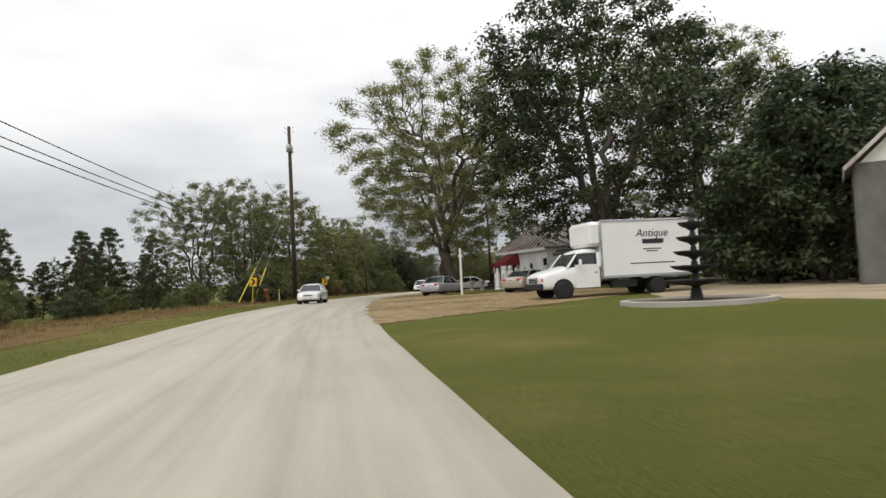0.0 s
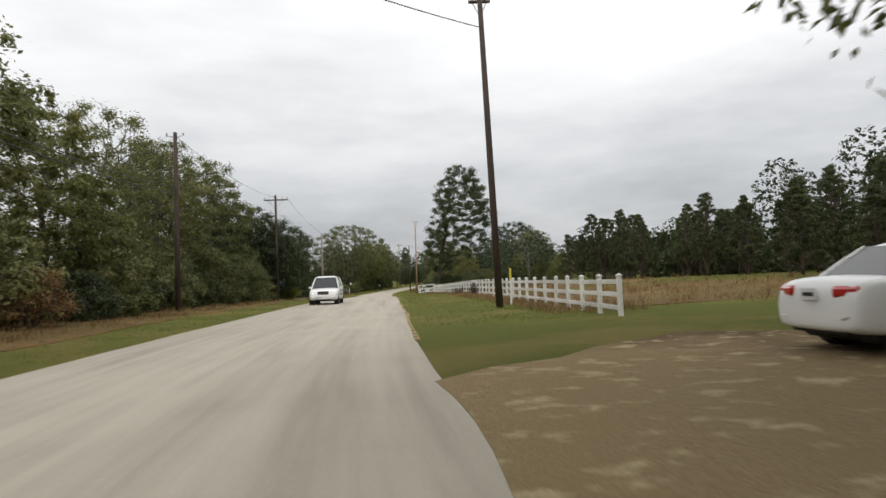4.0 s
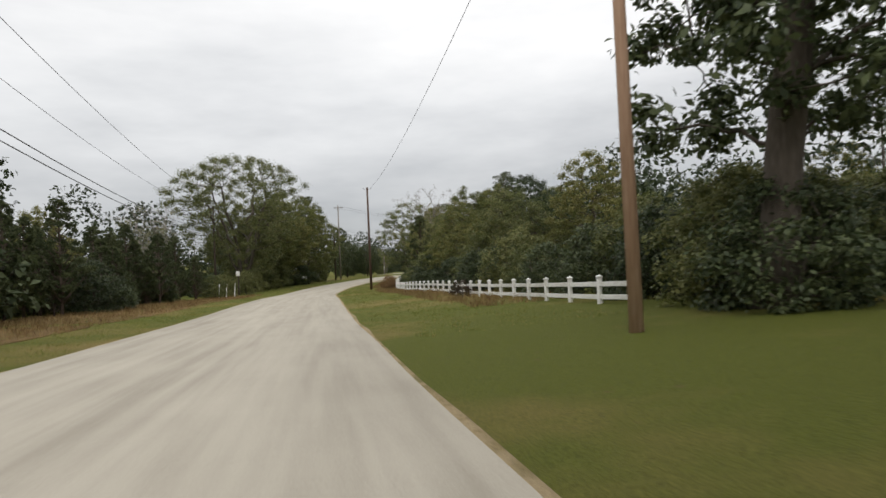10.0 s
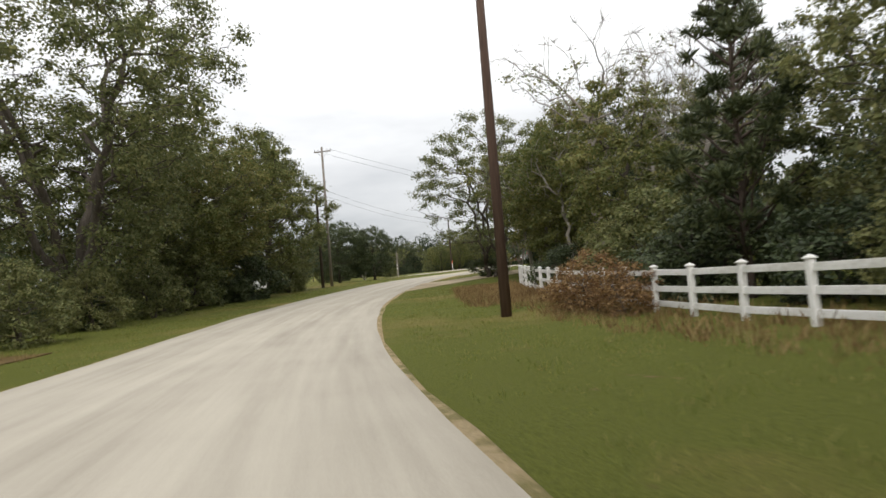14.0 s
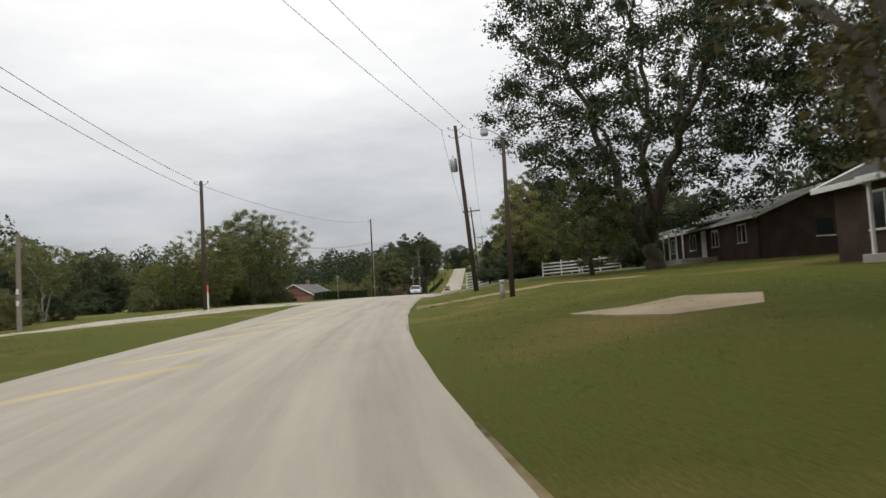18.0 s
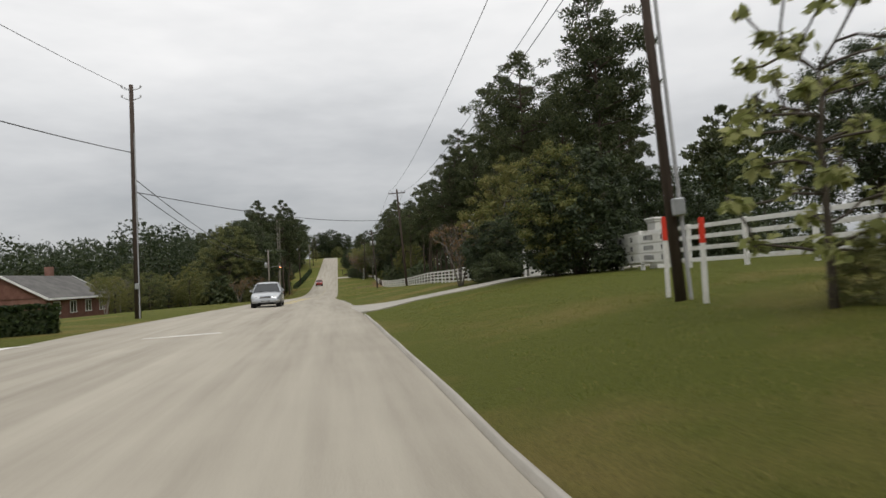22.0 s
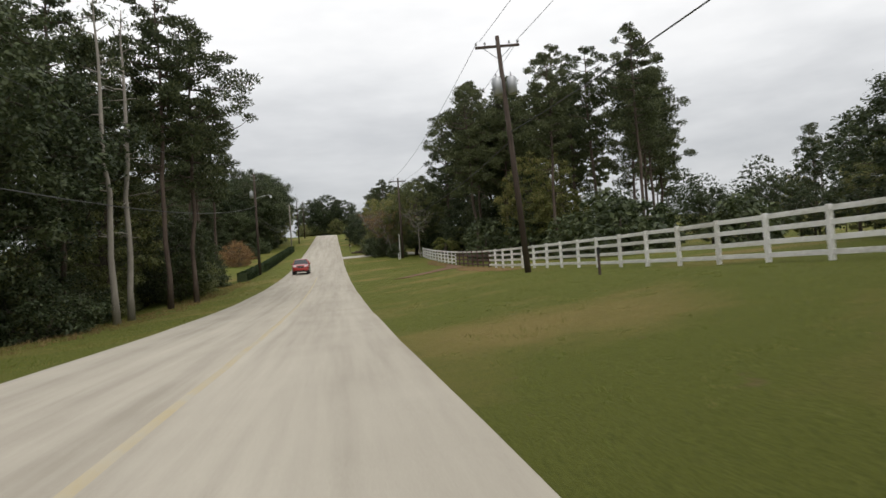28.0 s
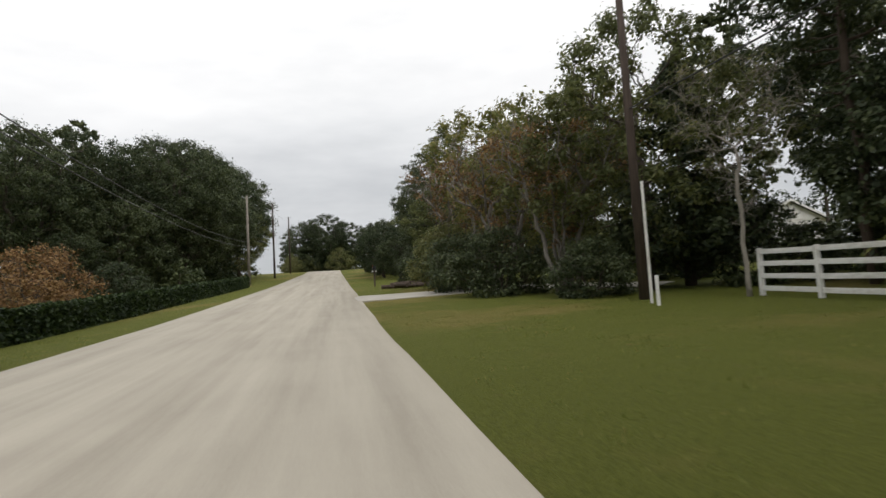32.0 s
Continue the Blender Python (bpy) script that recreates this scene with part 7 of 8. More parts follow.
def antique_shop():
    base = land(11, 60, 0)
    z = base.translation.z - 0.05
    ob = thing("antique_shop", Matrix.Translation((11, 60, z)), "white boarded antique shop with a rusty tin hip roof", "shop")

    def p(x, y):
        return (x - 11, y - 60)

    B, C, F, G, K = p(7.8, 50.7), p(4.9, 57.4), p(6.2, 69.2), p(17, 69), p(18, 51)
    H = 3.0
    for name, a, b in (("wall", F, C), ("wall", C, B), ("wall", B, K), ("wall", K, G), ("wall", G, F)):
        wall_slab(name, a, b, 0, H, M["white_paint"], ob, 0.2)
    # battens on the two fronts
    for a, b in ((F, C), (C, B)):
        ln = (Vector(b) - Vector(a)).length
        n = int(ln / 0.62)
        for k in range(n + 1):
            part("batten", box((0.06, 0.05, H - 0.3), (0, 0, 0), 0.008, on_wall(a, b, k / n, H / 2 - 0.1, 0.12)), M["white_paint"], ob)
        part("fascia", box((ln + 0.5, 0.06, 0.28), (0, 0, 0), 0.01, on_wall(a, b, 0.5, H - 0.02, 0.42)), M["white_paint"], ob, "white fascia board")
    # roof: eaves half a metre out, two ridge points
    e = 0.5
    be, ce, fe, ge, ke = (B[0] - 0.3, B[1] - e), (C[0] - e, C[1] - 0.1), (F[0] - e, F[1] + e), (G[0] + e, G[1] + e), (K[0] + e, K[1] - e)
    r1, r2 = (-1.6, -1.0, 6.1), (0.4, 5.0, 6.1)
    h = H + 0.12
    flat("roof_west", [(*fe, h), (*ce, h), r1, r2], M["shingle"], ob, 0.1, "grey weathered roof slope")
    flat("roof_south", [(*ce, h), (*be, h), r1], M["roof_tin"], ob, 0.1, "rust-streaked tin roof slope")
    flat("roof_back", [(*be, h), (*ke, h), r1], M["roof_tin"], ob, 0.1)
    flat("roof_east", [(*ke, h), (*ge, h), r2, r1], M["roof_tin"], ob, 0.1)
    flat("roof_north", [(*ge, h), (*fe, h), r2], M["shingle"], ob, 0.1)
    for a, b, n in ((ce, be, 13), (be, ke, 12)):
        for k in range(1, n):
            q = Vector((*a, h)).lerp(Vector((*b, h)), k / n)
            t = Vector(r1)
            # ribs run straight up the slope until they meet the hip
            up = (t - Vector((*a, h)).lerp(Vector((*b, h)), 0.5)).normalized()
            u = k / n
            full = (t - Vector((*a, h)).lerp(Vector((*b, h)), 0.5)).length
            ln = full * min(u, 1 - u) * 2
            end = q + up * ln
            v, f = tube(np.array([q + Vector((0, 0, 0.03)), (q + end) / 2 + Vector((0, 0, 0.03)), end + Vector((0, 0, 0.03))]), (0.045, 0.045, 0.045), 4)
            mesh_ob("roof_rib", v, f, M["rust"], ob, "rusted roof rib")
    # two maroon awnings
    for a, b, u, wd in ((F, C, 0.16, 2.6), (C, B, 0.3, 1.9)):
        m = on_wall(a, b, u, 2.55, 0.1)
        bm = bmesh.new()
        top, low, drop = 0.35, -0.35, -0.62
        w2 = wd / 2
        co = [(-w2 * 0.75, 0, top), (w2 * 0.75, 0, top), (w2, -1.25, low), (-w2, -1.25, low), (-w2, -1.25, drop), (w2, -1.25, drop), (-w2, 0, low), (w2, 0, low), (-w2, 0, drop), (w2, 0, drop)]
        vs = [bm.verts.new(c) for c in co]
        for q in ((0, 1, 2, 3), (3, 2, 5, 4), (0, 3, 6), (1, 7, 2), (6, 3, 4, 8), (2, 7, 9, 5)):
            bm.faces.new([vs[i] for i in q])
        bmesh.ops.transform(bm, matrix=m, verts=bm.verts)
        aw = part("awning", bm, M["awning"], ob, "maroon cloth awning")
        so = aw.modifiers.new("thickness", "SOLIDIFY")
        so.thickness = 0.03
    # doors, windows and boards
    for a, b, u, w, hh, zz, mt, nm in ((C, B, 0.3, 1.0, 2.1, 1.05, "inside", "door"), (F, C, 0.14, 1.0, 2.1, 1.05, "inside", "door"), (F, C, 0.36, 1.2, 1.1, 1.35, "glass", "window"), (F, C, 0.92, 1.2, 1.2, 1.3, "glass", "window"),
                                       (C, B, 0.96, 0.5, 0.6, 2.0, "glass", "window")):
        fr = part(nm, box((w, 0.06, hh), (0, 0, 0), 0.01, on_wall(a, b, u, zz, 0.1)), M[mt], ob)
        for dx, dz, sx, sz in ((-w / 2, 0, 0.07, hh + 0.1), (w / 2, 0, 0.07, hh + 0.1), (0, hh / 2, w + 0.1, 0.07), (0, -hh / 2, w + 0.1, 0.07)):
            part("frame", box((sx, 0.08, sz), (dx, 0, dz), 0.008, on_wall(a, b, u, zz, 0.13)), M["white_paint"], fr)
    sg = part("sign_board", box((4.6, 0.05, 0.62), (0, 0, 0), 0.01, on_wall(F, C, 0.63, 2.25, 0.16)), M["white_paint"], ob, "white painted shop sign board")
    for dx, dz, sx, sz in ((-2.3, 0, 0.06, 0.7), (2.3, 0, 0.06, 0.7), (0, 0.32, 4.6, 0.06), (0, -0.32, 4.6, 0.06)):
        part("sign_frame", box((sx, 0.06, sz), (dx, 0, dz), 0.006, on_wall(F, C, 0.63, 2.25, 0.18)), M["redink"], sg)
    part("name_bar", box((1.5, 0.012, 0.3), (1.25, 0, 0), 0, on_wall(F, C, 0.63, 2.25, 0.2)), M["redink"], sg)
    text("ANTIQUE", on_wall(F, C, 0.63, 2.25, 0.2) @ Matrix.Translation((-0.95, 0, 0)) @ Matrix.Rotation(radians(90), 4, "X"), 0.5, M["redink"], sg)
    # the lean-to beside the shop
    D, E = (B[0] + 0.6, B[1] - 0.1), (B[0] + 8.5, B[1] - 3.0)
    wall_slab("lean_to_wall", D, E, 0, 2.2, M["white_paint"], ob, 0.15)
    for k in range(4):
        part("lean_to_panel", box((1.5, 0.05, 1.5), (0, 0, 0), 0.01, on_wall(E, D, 0.14 + 0.24 * k, 1.0, -0.12)), M["porcelain"], ob, "grey panel")
        part("lean_to_post", box((0.1, 0.1, 2.4), (0, 0, 0), 0.01, on_wall(E, D, 0.02 + 0.24 * k, 1.2, -1.6)), M["white_paint"], ob)
    flat("lean_to_roof", [(D[0] - 0.6, D[1] - 1.9, 2.45), (E[0] - 0.6, E[1] - 1.9, 2.45), (E[0] + 1.2, E[1] + 3.5, 3.4), (D[0] + 1.2, D[1] + 3.5, 3.4)], M["shingle"], ob, 0.12)
    return ob


antique_shop()


def figure(x, y, turn, tall, mat, label, name="statue"):
    """A draped garden figure kept plain, as one mesh on a plinth."""
    ob = new(name)
    bpy.data.objects.remove(ob)
    k = tall / 1.9
    bm = lathe([(0.3, 0), (0.3, 0.12), (0.24, 0.16), (0.24, 0.36), (0.28, 0.4), (0.2, 0.44), (0.24, 0.6), (0.2, 0.9), (0.15, 1.12), (0.19, 1.3), (0.2, 1.42), (0.08, 1.52), (0.075, 1.56), (0.11, 1.64), (0.12, 1.74), (0.07, 1.86), (0.02, 1.9)], 14)
    for sx in (-1, 1):
        bmesh.ops.create_uvsphere(bm, u_segments=8, v_segments=6, radius=0.09, matrix=Matrix.Translation((sx * 0.2, 0.06, 1.2)) @ Matrix.Diagonal((0.8, 1, 2.6, 1)))
    rng = random.Random(int(x * 10))
    for v in bm.verts:
        v.co += Vector((rng.uniform(-1, 1), rng.uniform(-1, 1), rng.uniform(-1, 1))) * 0.018
    bmesh.ops.scale(bm, vec=(k, k, k), verts=bm.verts)
    me = bpy.data.meshes.new(name)
    for f in bm.faces:
        f.smooth = True
    bm.to_mesh(me)
    bm.free()
    me.materials.append(M[mat])
    o = new(name, me)
    o.matrix_basis = land(x, y, turn, -0.02)
    return tagged(o, label, "statue", "garden statues")


for x, y, h in ((4.1, 52.6, 1.75), (4.6, 51.9, 1.85), (5.1, 52.4, 1.9), (5.4, 51.4, 1.7), (4.9, 51.0, 1.8)):
    figure(x, y, x * 90, h, "statue", "white cast stone garden figure before the shop")
for x, y, h in ((5.9, 49.7, 1.6), (6.3, 49.2, 1.9)):
    figure(x, y, x * 50, h, "bronze", "green patinated bronze garden figure group")
figure(4.2, 55.9, 30, 1.3, "sand", "tan cast stone figure beside the doorway")
figure(5.6, 76.5, 60, 1.7, "statue", "pale garden figure among urns")


def urn(x, y, size, mat, label):
    ob = thing("garden_urn", land(x, y, 0, -0.02) @ Matrix.Diagonal((size, size, size, 1)), label, "urn", "garden urns")
    part("pedestal", lathe([(0.26, 0), (0.26, 0.1), (0.16, 0.16), (0.14, 0.4), (0.2, 0.46), (0.2, 0.5)], 14), M[mat], ob)
    part("bowl", lathe([(0.1, 0.5), (0.12, 0.6), (0.3, 0.72), (0.38, 0.95), (0.44, 1.0), (0.42, 1.04), (0.3, 1.0)], 16), M[mat], ob)
    return ob


for x, y, z, mt in ((2.5, 64.2, 0.9, "statue"), (3.4, 62.6, 0.9, "statue"), (4.6, 60.6, 1.0, "darkstone"), (4.0, 76.0, 0.9, "darkstone"), (6.8, 76.0, 0.95, "statue"), (8.0, 76.4, 0.9, "darkstone"), (6.7, 77.4, 0.8, "darkstone"), (9.2, 48.6, 1.1, "darkstone")):
    urn(x, y, z, mt, "white cast stone garden urn on a pedestal" if mt == "statue" else "dark cast stone garden urn on a pedestal")


def fountain(x, y, tiers, size, mat, label):
    ob = thing("fountain", land(x, y, 0, -0.03) @ Matrix.Diagonal((size, size, size, 1)), label, "fountain", "fountains")
    part("foot", lathe([(0.34, 0), (0.34, 0.12), (0.2, 0.18), (0.14, 0.5)], 16), M[mat], ob)
    z = 0.5
    for k, r in enumerate(tiers):
        part("bowl", lathe([(0.1, z), (0.16, z + 0.06), (r * 0.8, z + 0.14), (r, z + 0.22), (r * 1.02, z + 0.26), (r * 0.93, z + 0.25), (r * 0.5, z + 0.2), (0.09, z + 0.2)], 22), M[mat], ob)
        part("stem", lathe([(0.09, z + 0.2), (0.11, z + 0.3), (0.07, z + 0.42), (0.09, z + 0.5)], 12), M[mat], ob)
        z += 0.45
    part("finial", lathe([(0.09, z), (0.12, z + 0.1), (0.05, z + 0.22), (0.02, z + 0.32)], 12), M[mat], ob)
    return ob


fountain(7.7, 21.0, (0.95, 0.72, 0.6, 0.5, 0.42), 0.98, "darkstone", "tall dark tiered garden fountain in a round bed")
fountain(4.3, 59.4, (0.6, 0.42), 0.95, "darkstone", "dark two-tier fountain before the shop")
bed = thing("flower_bed", land(7.7, 21.0, 0, -0.03), "round bed of dark soil with a pale stone rim", "flower bed")
part("rim", lathe([(2.3, 0.0), (2.3, 0.16), (2.05, 0.17), (2.03, 0.02)], 40), M["concrete"], bed, "pale stone rim")
part("soil", cyl(2.02, 2.02, 0.08, (0, 0, 0.06), sides=40), M["litter"], bed, "dark soil")


def tractor_tyre(x, y, r, turn):
    ob = thing("iron_kettle", land(x, y, turn), "big black iron kettle pot standing on edge", "kettle")
    t = part("bowl", lathe([(0.02, -0.34), (r * 0.5, -0.3), (r * 0.86, -0.12), (r, 0.1), (r * 1.02, 0.16), (r * 0.95, 0.16), (r * 0.8, -0.06), (0.05, -0.24)], 24), M["blacktrim"], ob, "", True)
    t.matrix_basis = Matrix.Translation((0, 0, r)) @ Matrix.Rotation(radians(75), 4, "X")
    return ob


kt = tractor_tyre(4.4, 57.8, 0.72, 20)
kt.name = "iron_kettle"

bench = thing("garden_bench", land(3.9, 56.4, 80), "low dark stone garden bench", "bench")
part("seat", box((1.3, 0.42, 0.08), (0, 0, 0.44), 0.02), M["darkstone"], bench)
for sx in (-0.5, 0.5):
    part("leg", box((0.12, 0.36, 0.42), (sx, 0, 0.2), 0.03), M["darkstone"], bench)

wp = thing("painted_post", land(1.1, 44.6, 0, -0.05), "peeling white painted post with a small lantern", "post")
part("shaft", cyl(0.085, 0.07, 3.1, (0, 0, 1.55), sides=9), M["whitewood"], wp)
part("bracket", box((0.3, 0.06, 0.12), (0, 0, 2.6), 0.01), M["white_paint"], wp)

# open-fronted shed at the edge of the lot
shed = thing("shed", land(20.3, 27.6, -30) @ Matrix.Diagonal((1, 1, 1.55, 1)), "grey shed with wall shade put into its dark grey, and a pale gable", "shed")
# walls borrow the dark shingle grey, so their shade is in the colour
for x0, y0, sx, sy in ((-3, 0, 0.15, 7), (3, 0, 0.15, 7), (0, 3.5, 6, 0.15)):
    part("wall", box((sx, sy, 3.0), (x0, y0, 1.5), 0.01), M["shingle"], shed)
for sx in (-1, 1):
    flat("roof", [(sx * 3.4, -4.0, 2.9), (sx * 3.4, 4.0, 2.9), (0, 4.0, 4.9), (0, -4.0, 4.9)], M["roof_tin"], shed, 0.1)
    part("front_wall", box((1.6, 0.15, 3.0), (sx * 2.2, -3.5, 1.5), 0.01), M["shingle"], shed)
bm = bmesh.new()
g = [bm.verts.new(c) for c in ((-3, -3.5, 2.9), (3, -3.5, 2.9), (0, -3.5, 4.75))]
bm.faces.new(g)
gb2 = part("gable", bm, M["white_paint"], shed)
gb2.modifiers.new("thickness", "SOLIDIFY").thickness = 0.1


# ---- houses ----
def ranch_house(m, long, deep, wall_h, roof_h, wall, roof, label, porch=True, chimney=False, windows=4, porch_out=2.6, door="white_paint"):
    ob = thing("house", m, label, "house", "houses")
    for x0, y0, sx, sy in ((0, -deep / 2, long, 0.25), (0, deep / 2, long, 0.25), (-long / 2, 0, 0.25, deep), (long / 2, 0, 0.25, deep)):
        part("wall", box((sx, sy, wall_h + 0.4), (x0, y0, wall_h / 2 - 0.2), 0.01), M[wall], ob)
    for sy in (-1, 1):
        flat("roof", [(-long / 2 - 0.5, sy * (deep / 2 + 0.55), wall_h - 0.12), (long / 2 + 0.5, sy * (deep / 2 + 0.55), wall_h - 0.12), (long / 2 + 0.5, 0, wall_h + roof_h), (-long / 2 - 0.5, 0, wall_h + roof_h)], M[roof], ob, 0.14)
        part("fascia", box((long + 1.0, 0.05, 0.18), (0, sy * (deep / 2 + 0.56), wall_h - 0.16), 0.01), M["white_paint"], ob, "white fascia")
    for sx in (-1, 1):
        bm = bmesh.new()
        bm.faces.new([bm.verts.new(c) for c in ((sx * long / 2, -deep / 2, wall_h), (sx * long / 2, deep / 2, wall_h), (sx * long / 2, 0, wall_h + roof_h - 0.1))])
        gg = part("gable", bm, M[wall], ob)
        gg.modifiers.new("thickness", "SOLIDIFY").thickness = 0.2
        for sy in (-1, 1):
            a, b = Vector((sx * (long / 2 + 0.52), sy * (deep / 2 + 0.5), wall_h - 0.16)), Vector((sx * (long / 2 + 0.52), 0, wall_h + roof_h - 0.05))
            v = b - a
            mm = Matrix.Translation((a + b) / 2) @ v.to_track_quat("Y", "Z").to_matrix().to_4x4()
            part("barge_board", box((0.05, v.length, 0.2), (0, 0, 0), 0.01, mm), M["white_paint"], ob, "white barge board")
    for k in range(windows):
        x = -long / 2 + long * (k + 0.5) / windows
        for sy in (-1, 1):
            w = part("window", box((1.2, 0.06, 1.1), (x, sy * (deep / 2 + 0.12), wall_h * 0.58), 0.01), M["glass"], ob)
            part("window_frame", box((1.32, 0.05, 0.08), (x, sy * (deep / 2 + 0.15), wall_h * 0.58 + 0.57), 0.01), M["white_paint"], w)
            part("window_sill", box((1.4, 0.12, 0.07), (x, sy * (deep / 2 + 0.17), wall_h * 0.58 - 0.58), 0.01), M["white_paint"], w)
            for dx in (-0.62, 0, 0.62):
                part("mullion", box((0.06, 0.05, 1.1), (x + dx, sy * (deep / 2 + 0.15), wall_h * 0.58), 0.005), M["white_paint"], w)
    for sx in (-1, 1):
        w = part("window", box((0.06, 1.0, 1.0), (sx * (long / 2 + 0.12), 0, wall_h * 0.58), 0.01), M["glass"], ob)
        part("window_sill", box((0.12, 1.15, 0.07), (sx * (long / 2 + 0.16), 0, wall_h * 0.58 - 0.52), 0.01), M["white_paint"], w)
    if porch:
        flat("porch_roof", [(-2.4, -deep / 2 - porch_out, wall_h - 0.1), (2.4, -deep / 2 - porch_out, wall_h - 0.1), (2.4, -deep / 2 + 1.0, wall_h + 0.5), (-2.4, -deep / 2 + 1.0, wall_h + 0.5)], M[roof], ob, 0.14)
        part("porch_fascia", box((4.9, 0.06, 0.2), (0, -deep / 2 - porch_out, wall_h - 0.18), 0.01), M["white_paint"], ob)
        for x in (-2.2, -0.8, 0.8, 2.2):
            part("porch_post", box((0.1, 0.1, wall_h + 0.1), (x, -deep / 2 - porch_out + 0.2, wall_h / 2 - 0.2), 0.01), M["white_paint"], ob, "white porch post")
        part("porch_floor", box((4.8, porch_out, 0.4), (0, -deep / 2 - porch_out / 2 - 0.05, -0.05), 0.02), M["concrete"], ob)
        dr = part("door", box((0.95, 0.06, 2.05), (0, -deep / 2 - 0.13, 1.1), 0.01), M[door], ob)
        part("door_handle", cyl(0.03, 0.03, 0.06, (0.36, -deep / 2 - 0.18, 1.05), "Y", 8), M["steel"], dr)
    if chimney:
        part("chimney", box((0.8, 0.6, 1.5), (long * 0.2, 0.3, wall_h + roof_h + 0.2), 0.02), M[wall], ob)
    return ob


# both houses take the brick whose colour holds the tree shade
ranch_house(stand(310.3, 21.8, -90, -0.15), 9.2, 9.0, 2.5, 2.0, "shaded_brick", "dark_shingle", "wing of a low house with white porch posts, tree shade put into its dark brick", porch_out=0.9, windows=2, door="blacktrim")
ranch_house(stand(344.5, 27.8, -90, 0.0), 18, 7.6, 2.4, 1.6, "shaded_brick", "shingle", "low ranch house under big trees, their shade put into its dark brick")
ranch_house(stand(437, -27, 84, -0.1), 13, 8, 2.4, 2.3, "brick", "shingle", "low red brick house with grey hip roof", porch=False, chimney=True)
ranch_house(stand(318, -34, 80, 0.0), 11, 7, 2.5, 1.8, "white_paint", "shingle", "white house half hidden behind roadside trees", porch=False)
ranch_house(stand(600, 42, 90, 0.3), 12, 7, 2.5, 1.8, "white_paint", "shingle", "pale house far behind the fence and trees", porch=False)


# ---- drives, lots and worn ground ----
patch("lot", [(19, 2.9), (26, 3.0), (40, 3.0), (58, 3.0), (76, 3.0), (80, 8), (76, 13.5), (64, 11.5), (52, 12), (44, 15), (34, 18), (29, 14), (24.5, 9.5), (21, 5.5)], M["leafsoil"], 0.035, "leaf-strewn brown dirt lot before the shop")
patch("yard_soil", [(44, 12), (50, 11), (58, 11), (66, 11), (78, 12), (80, 16), (66, 13.4), (52, 13.6), (46, 17), (42, 17)], M["litter"], 0.06, "dark leaf-strewn soil before the shop", "soil")
patch("yard_track", [(12, 16), (24, 14), (34, 17), (40, 24), (30, 30), (16, 26)], M["sand"], 0.025, "thin sandy track through the grass")
patch("left_drive", [(154, -3.2), (158, -3.2), (158.2, -9), (162, -18), (160, -24), (154, -24), (154.5, -10)], M["concrete"], 0.035, "pale concrete drive across the verge")
patch("gravel_mouth", [(271, 2.9), (283, 2.9), (285, 6), (287, 11), (282, 13), (279, 7)], M["sand"], 0.03, "pale gravel mouth of a drive")
patch("lawn_track", [(325.6, 3.4), (329.0, 3.4), (328.8, 6), (327.6, 8.6), (326, 11), (323.5, 13.5), (322.3, 12.6), (324.4, 10), (325.8, 7.6), (326.6, 5)], M["worn"], 0.025, "bare sandy track across the lawn", "soil")
patch("bare_soil", [(309.0, 6.6), (308.2, 7.7), (308.6, 9.0), (306.4, 9.8), (304.8, 8.8), (305.6, 7.5), (307.2, 6.9)], M["sand"], 0.03, "bare sandy patch worn into the lawn", "soil")
patch("house_drive", [(344.6, 2.9), (351.0, 2.9), (348.6, 5.0), (348.0, 8.5), (346.4, 12), (344.6, 16), (343.8, 23.6), (341.6, 23.6), (342.6, 15.6), (344.4, 11), (345.8, 7.5), (345.8, 5)], M["concrete"], 0.035, "pale curving concrete drive up the lawn")
patch("estate_drive", [(387.6, 2.9), (396.0, 2.9), (393.4, 5.5), (392.2, 8.6), (391.8, 11.0), (391.2, 18), (388.6, 18), (389.6, 11.5), (389.4, 8.6), (390.2, 5.5)], M["concrete"], 0.035, "pale concrete estate drive between pillars")
patch("side_road", [(318, -12.5), (330, -13.0), (345, -9.5), (352, -5.4), (344, -5.0), (332, -8.5), (322, -11)], M["asphalt"], 0.02, "narrow pale side road beyond the grass")
patch("hill_drive", [(568, 2.9), (573, 2.9), (573, 7), (574, 12), (566, 16), (564, 14), (570, 10)], M["concrete"], 0.03, "pale drive under the crape myrtles")
patch("dead_grass", [(251, 8.0), (262, 7.6), (267, 8.2), (268, 9.4), (266, 11), (252, 10.6)], M["dryturf"], 0.02, "dead orange-brown grass before the fence", "soil")
for a, b in ((90, 112), (116, 140), (142, 163)):
    patch("dead_grass", [(a, 8.3), ((a + b) / 2, 8.0), (b, 8.2), (b, 22), ((a + b) / 2, 24), (a, 22)], M["dryturf"], 0.02, "dead orange-brown grass along the fence", "soil")
for a, b in ((0, 30), (32, 66), (68, 100), (102, 134), (168, 192), (194, 218), (220, 248)):
    patch("dead_grass", [(a, -6.4), ((a + b) / 2, -6.0), (b, -6.6), (b, -13), ((a + b) / 2, -14), (a, -13)], M["dryturf"], 0.02, "dead orange-brown grass below the thicket", "soil")
patch("bare_soil", [(516.5, 6.2), (518.5, 7.2), (522, 9.6), (527, 11.8), (533, 12.6), (532, 13.1), (524, 12.6), (519.5, 9.8), (516.2, 7.2)], M["redsoil"], 0.03, "bare red-brown clay washed across the lawn", "soil")
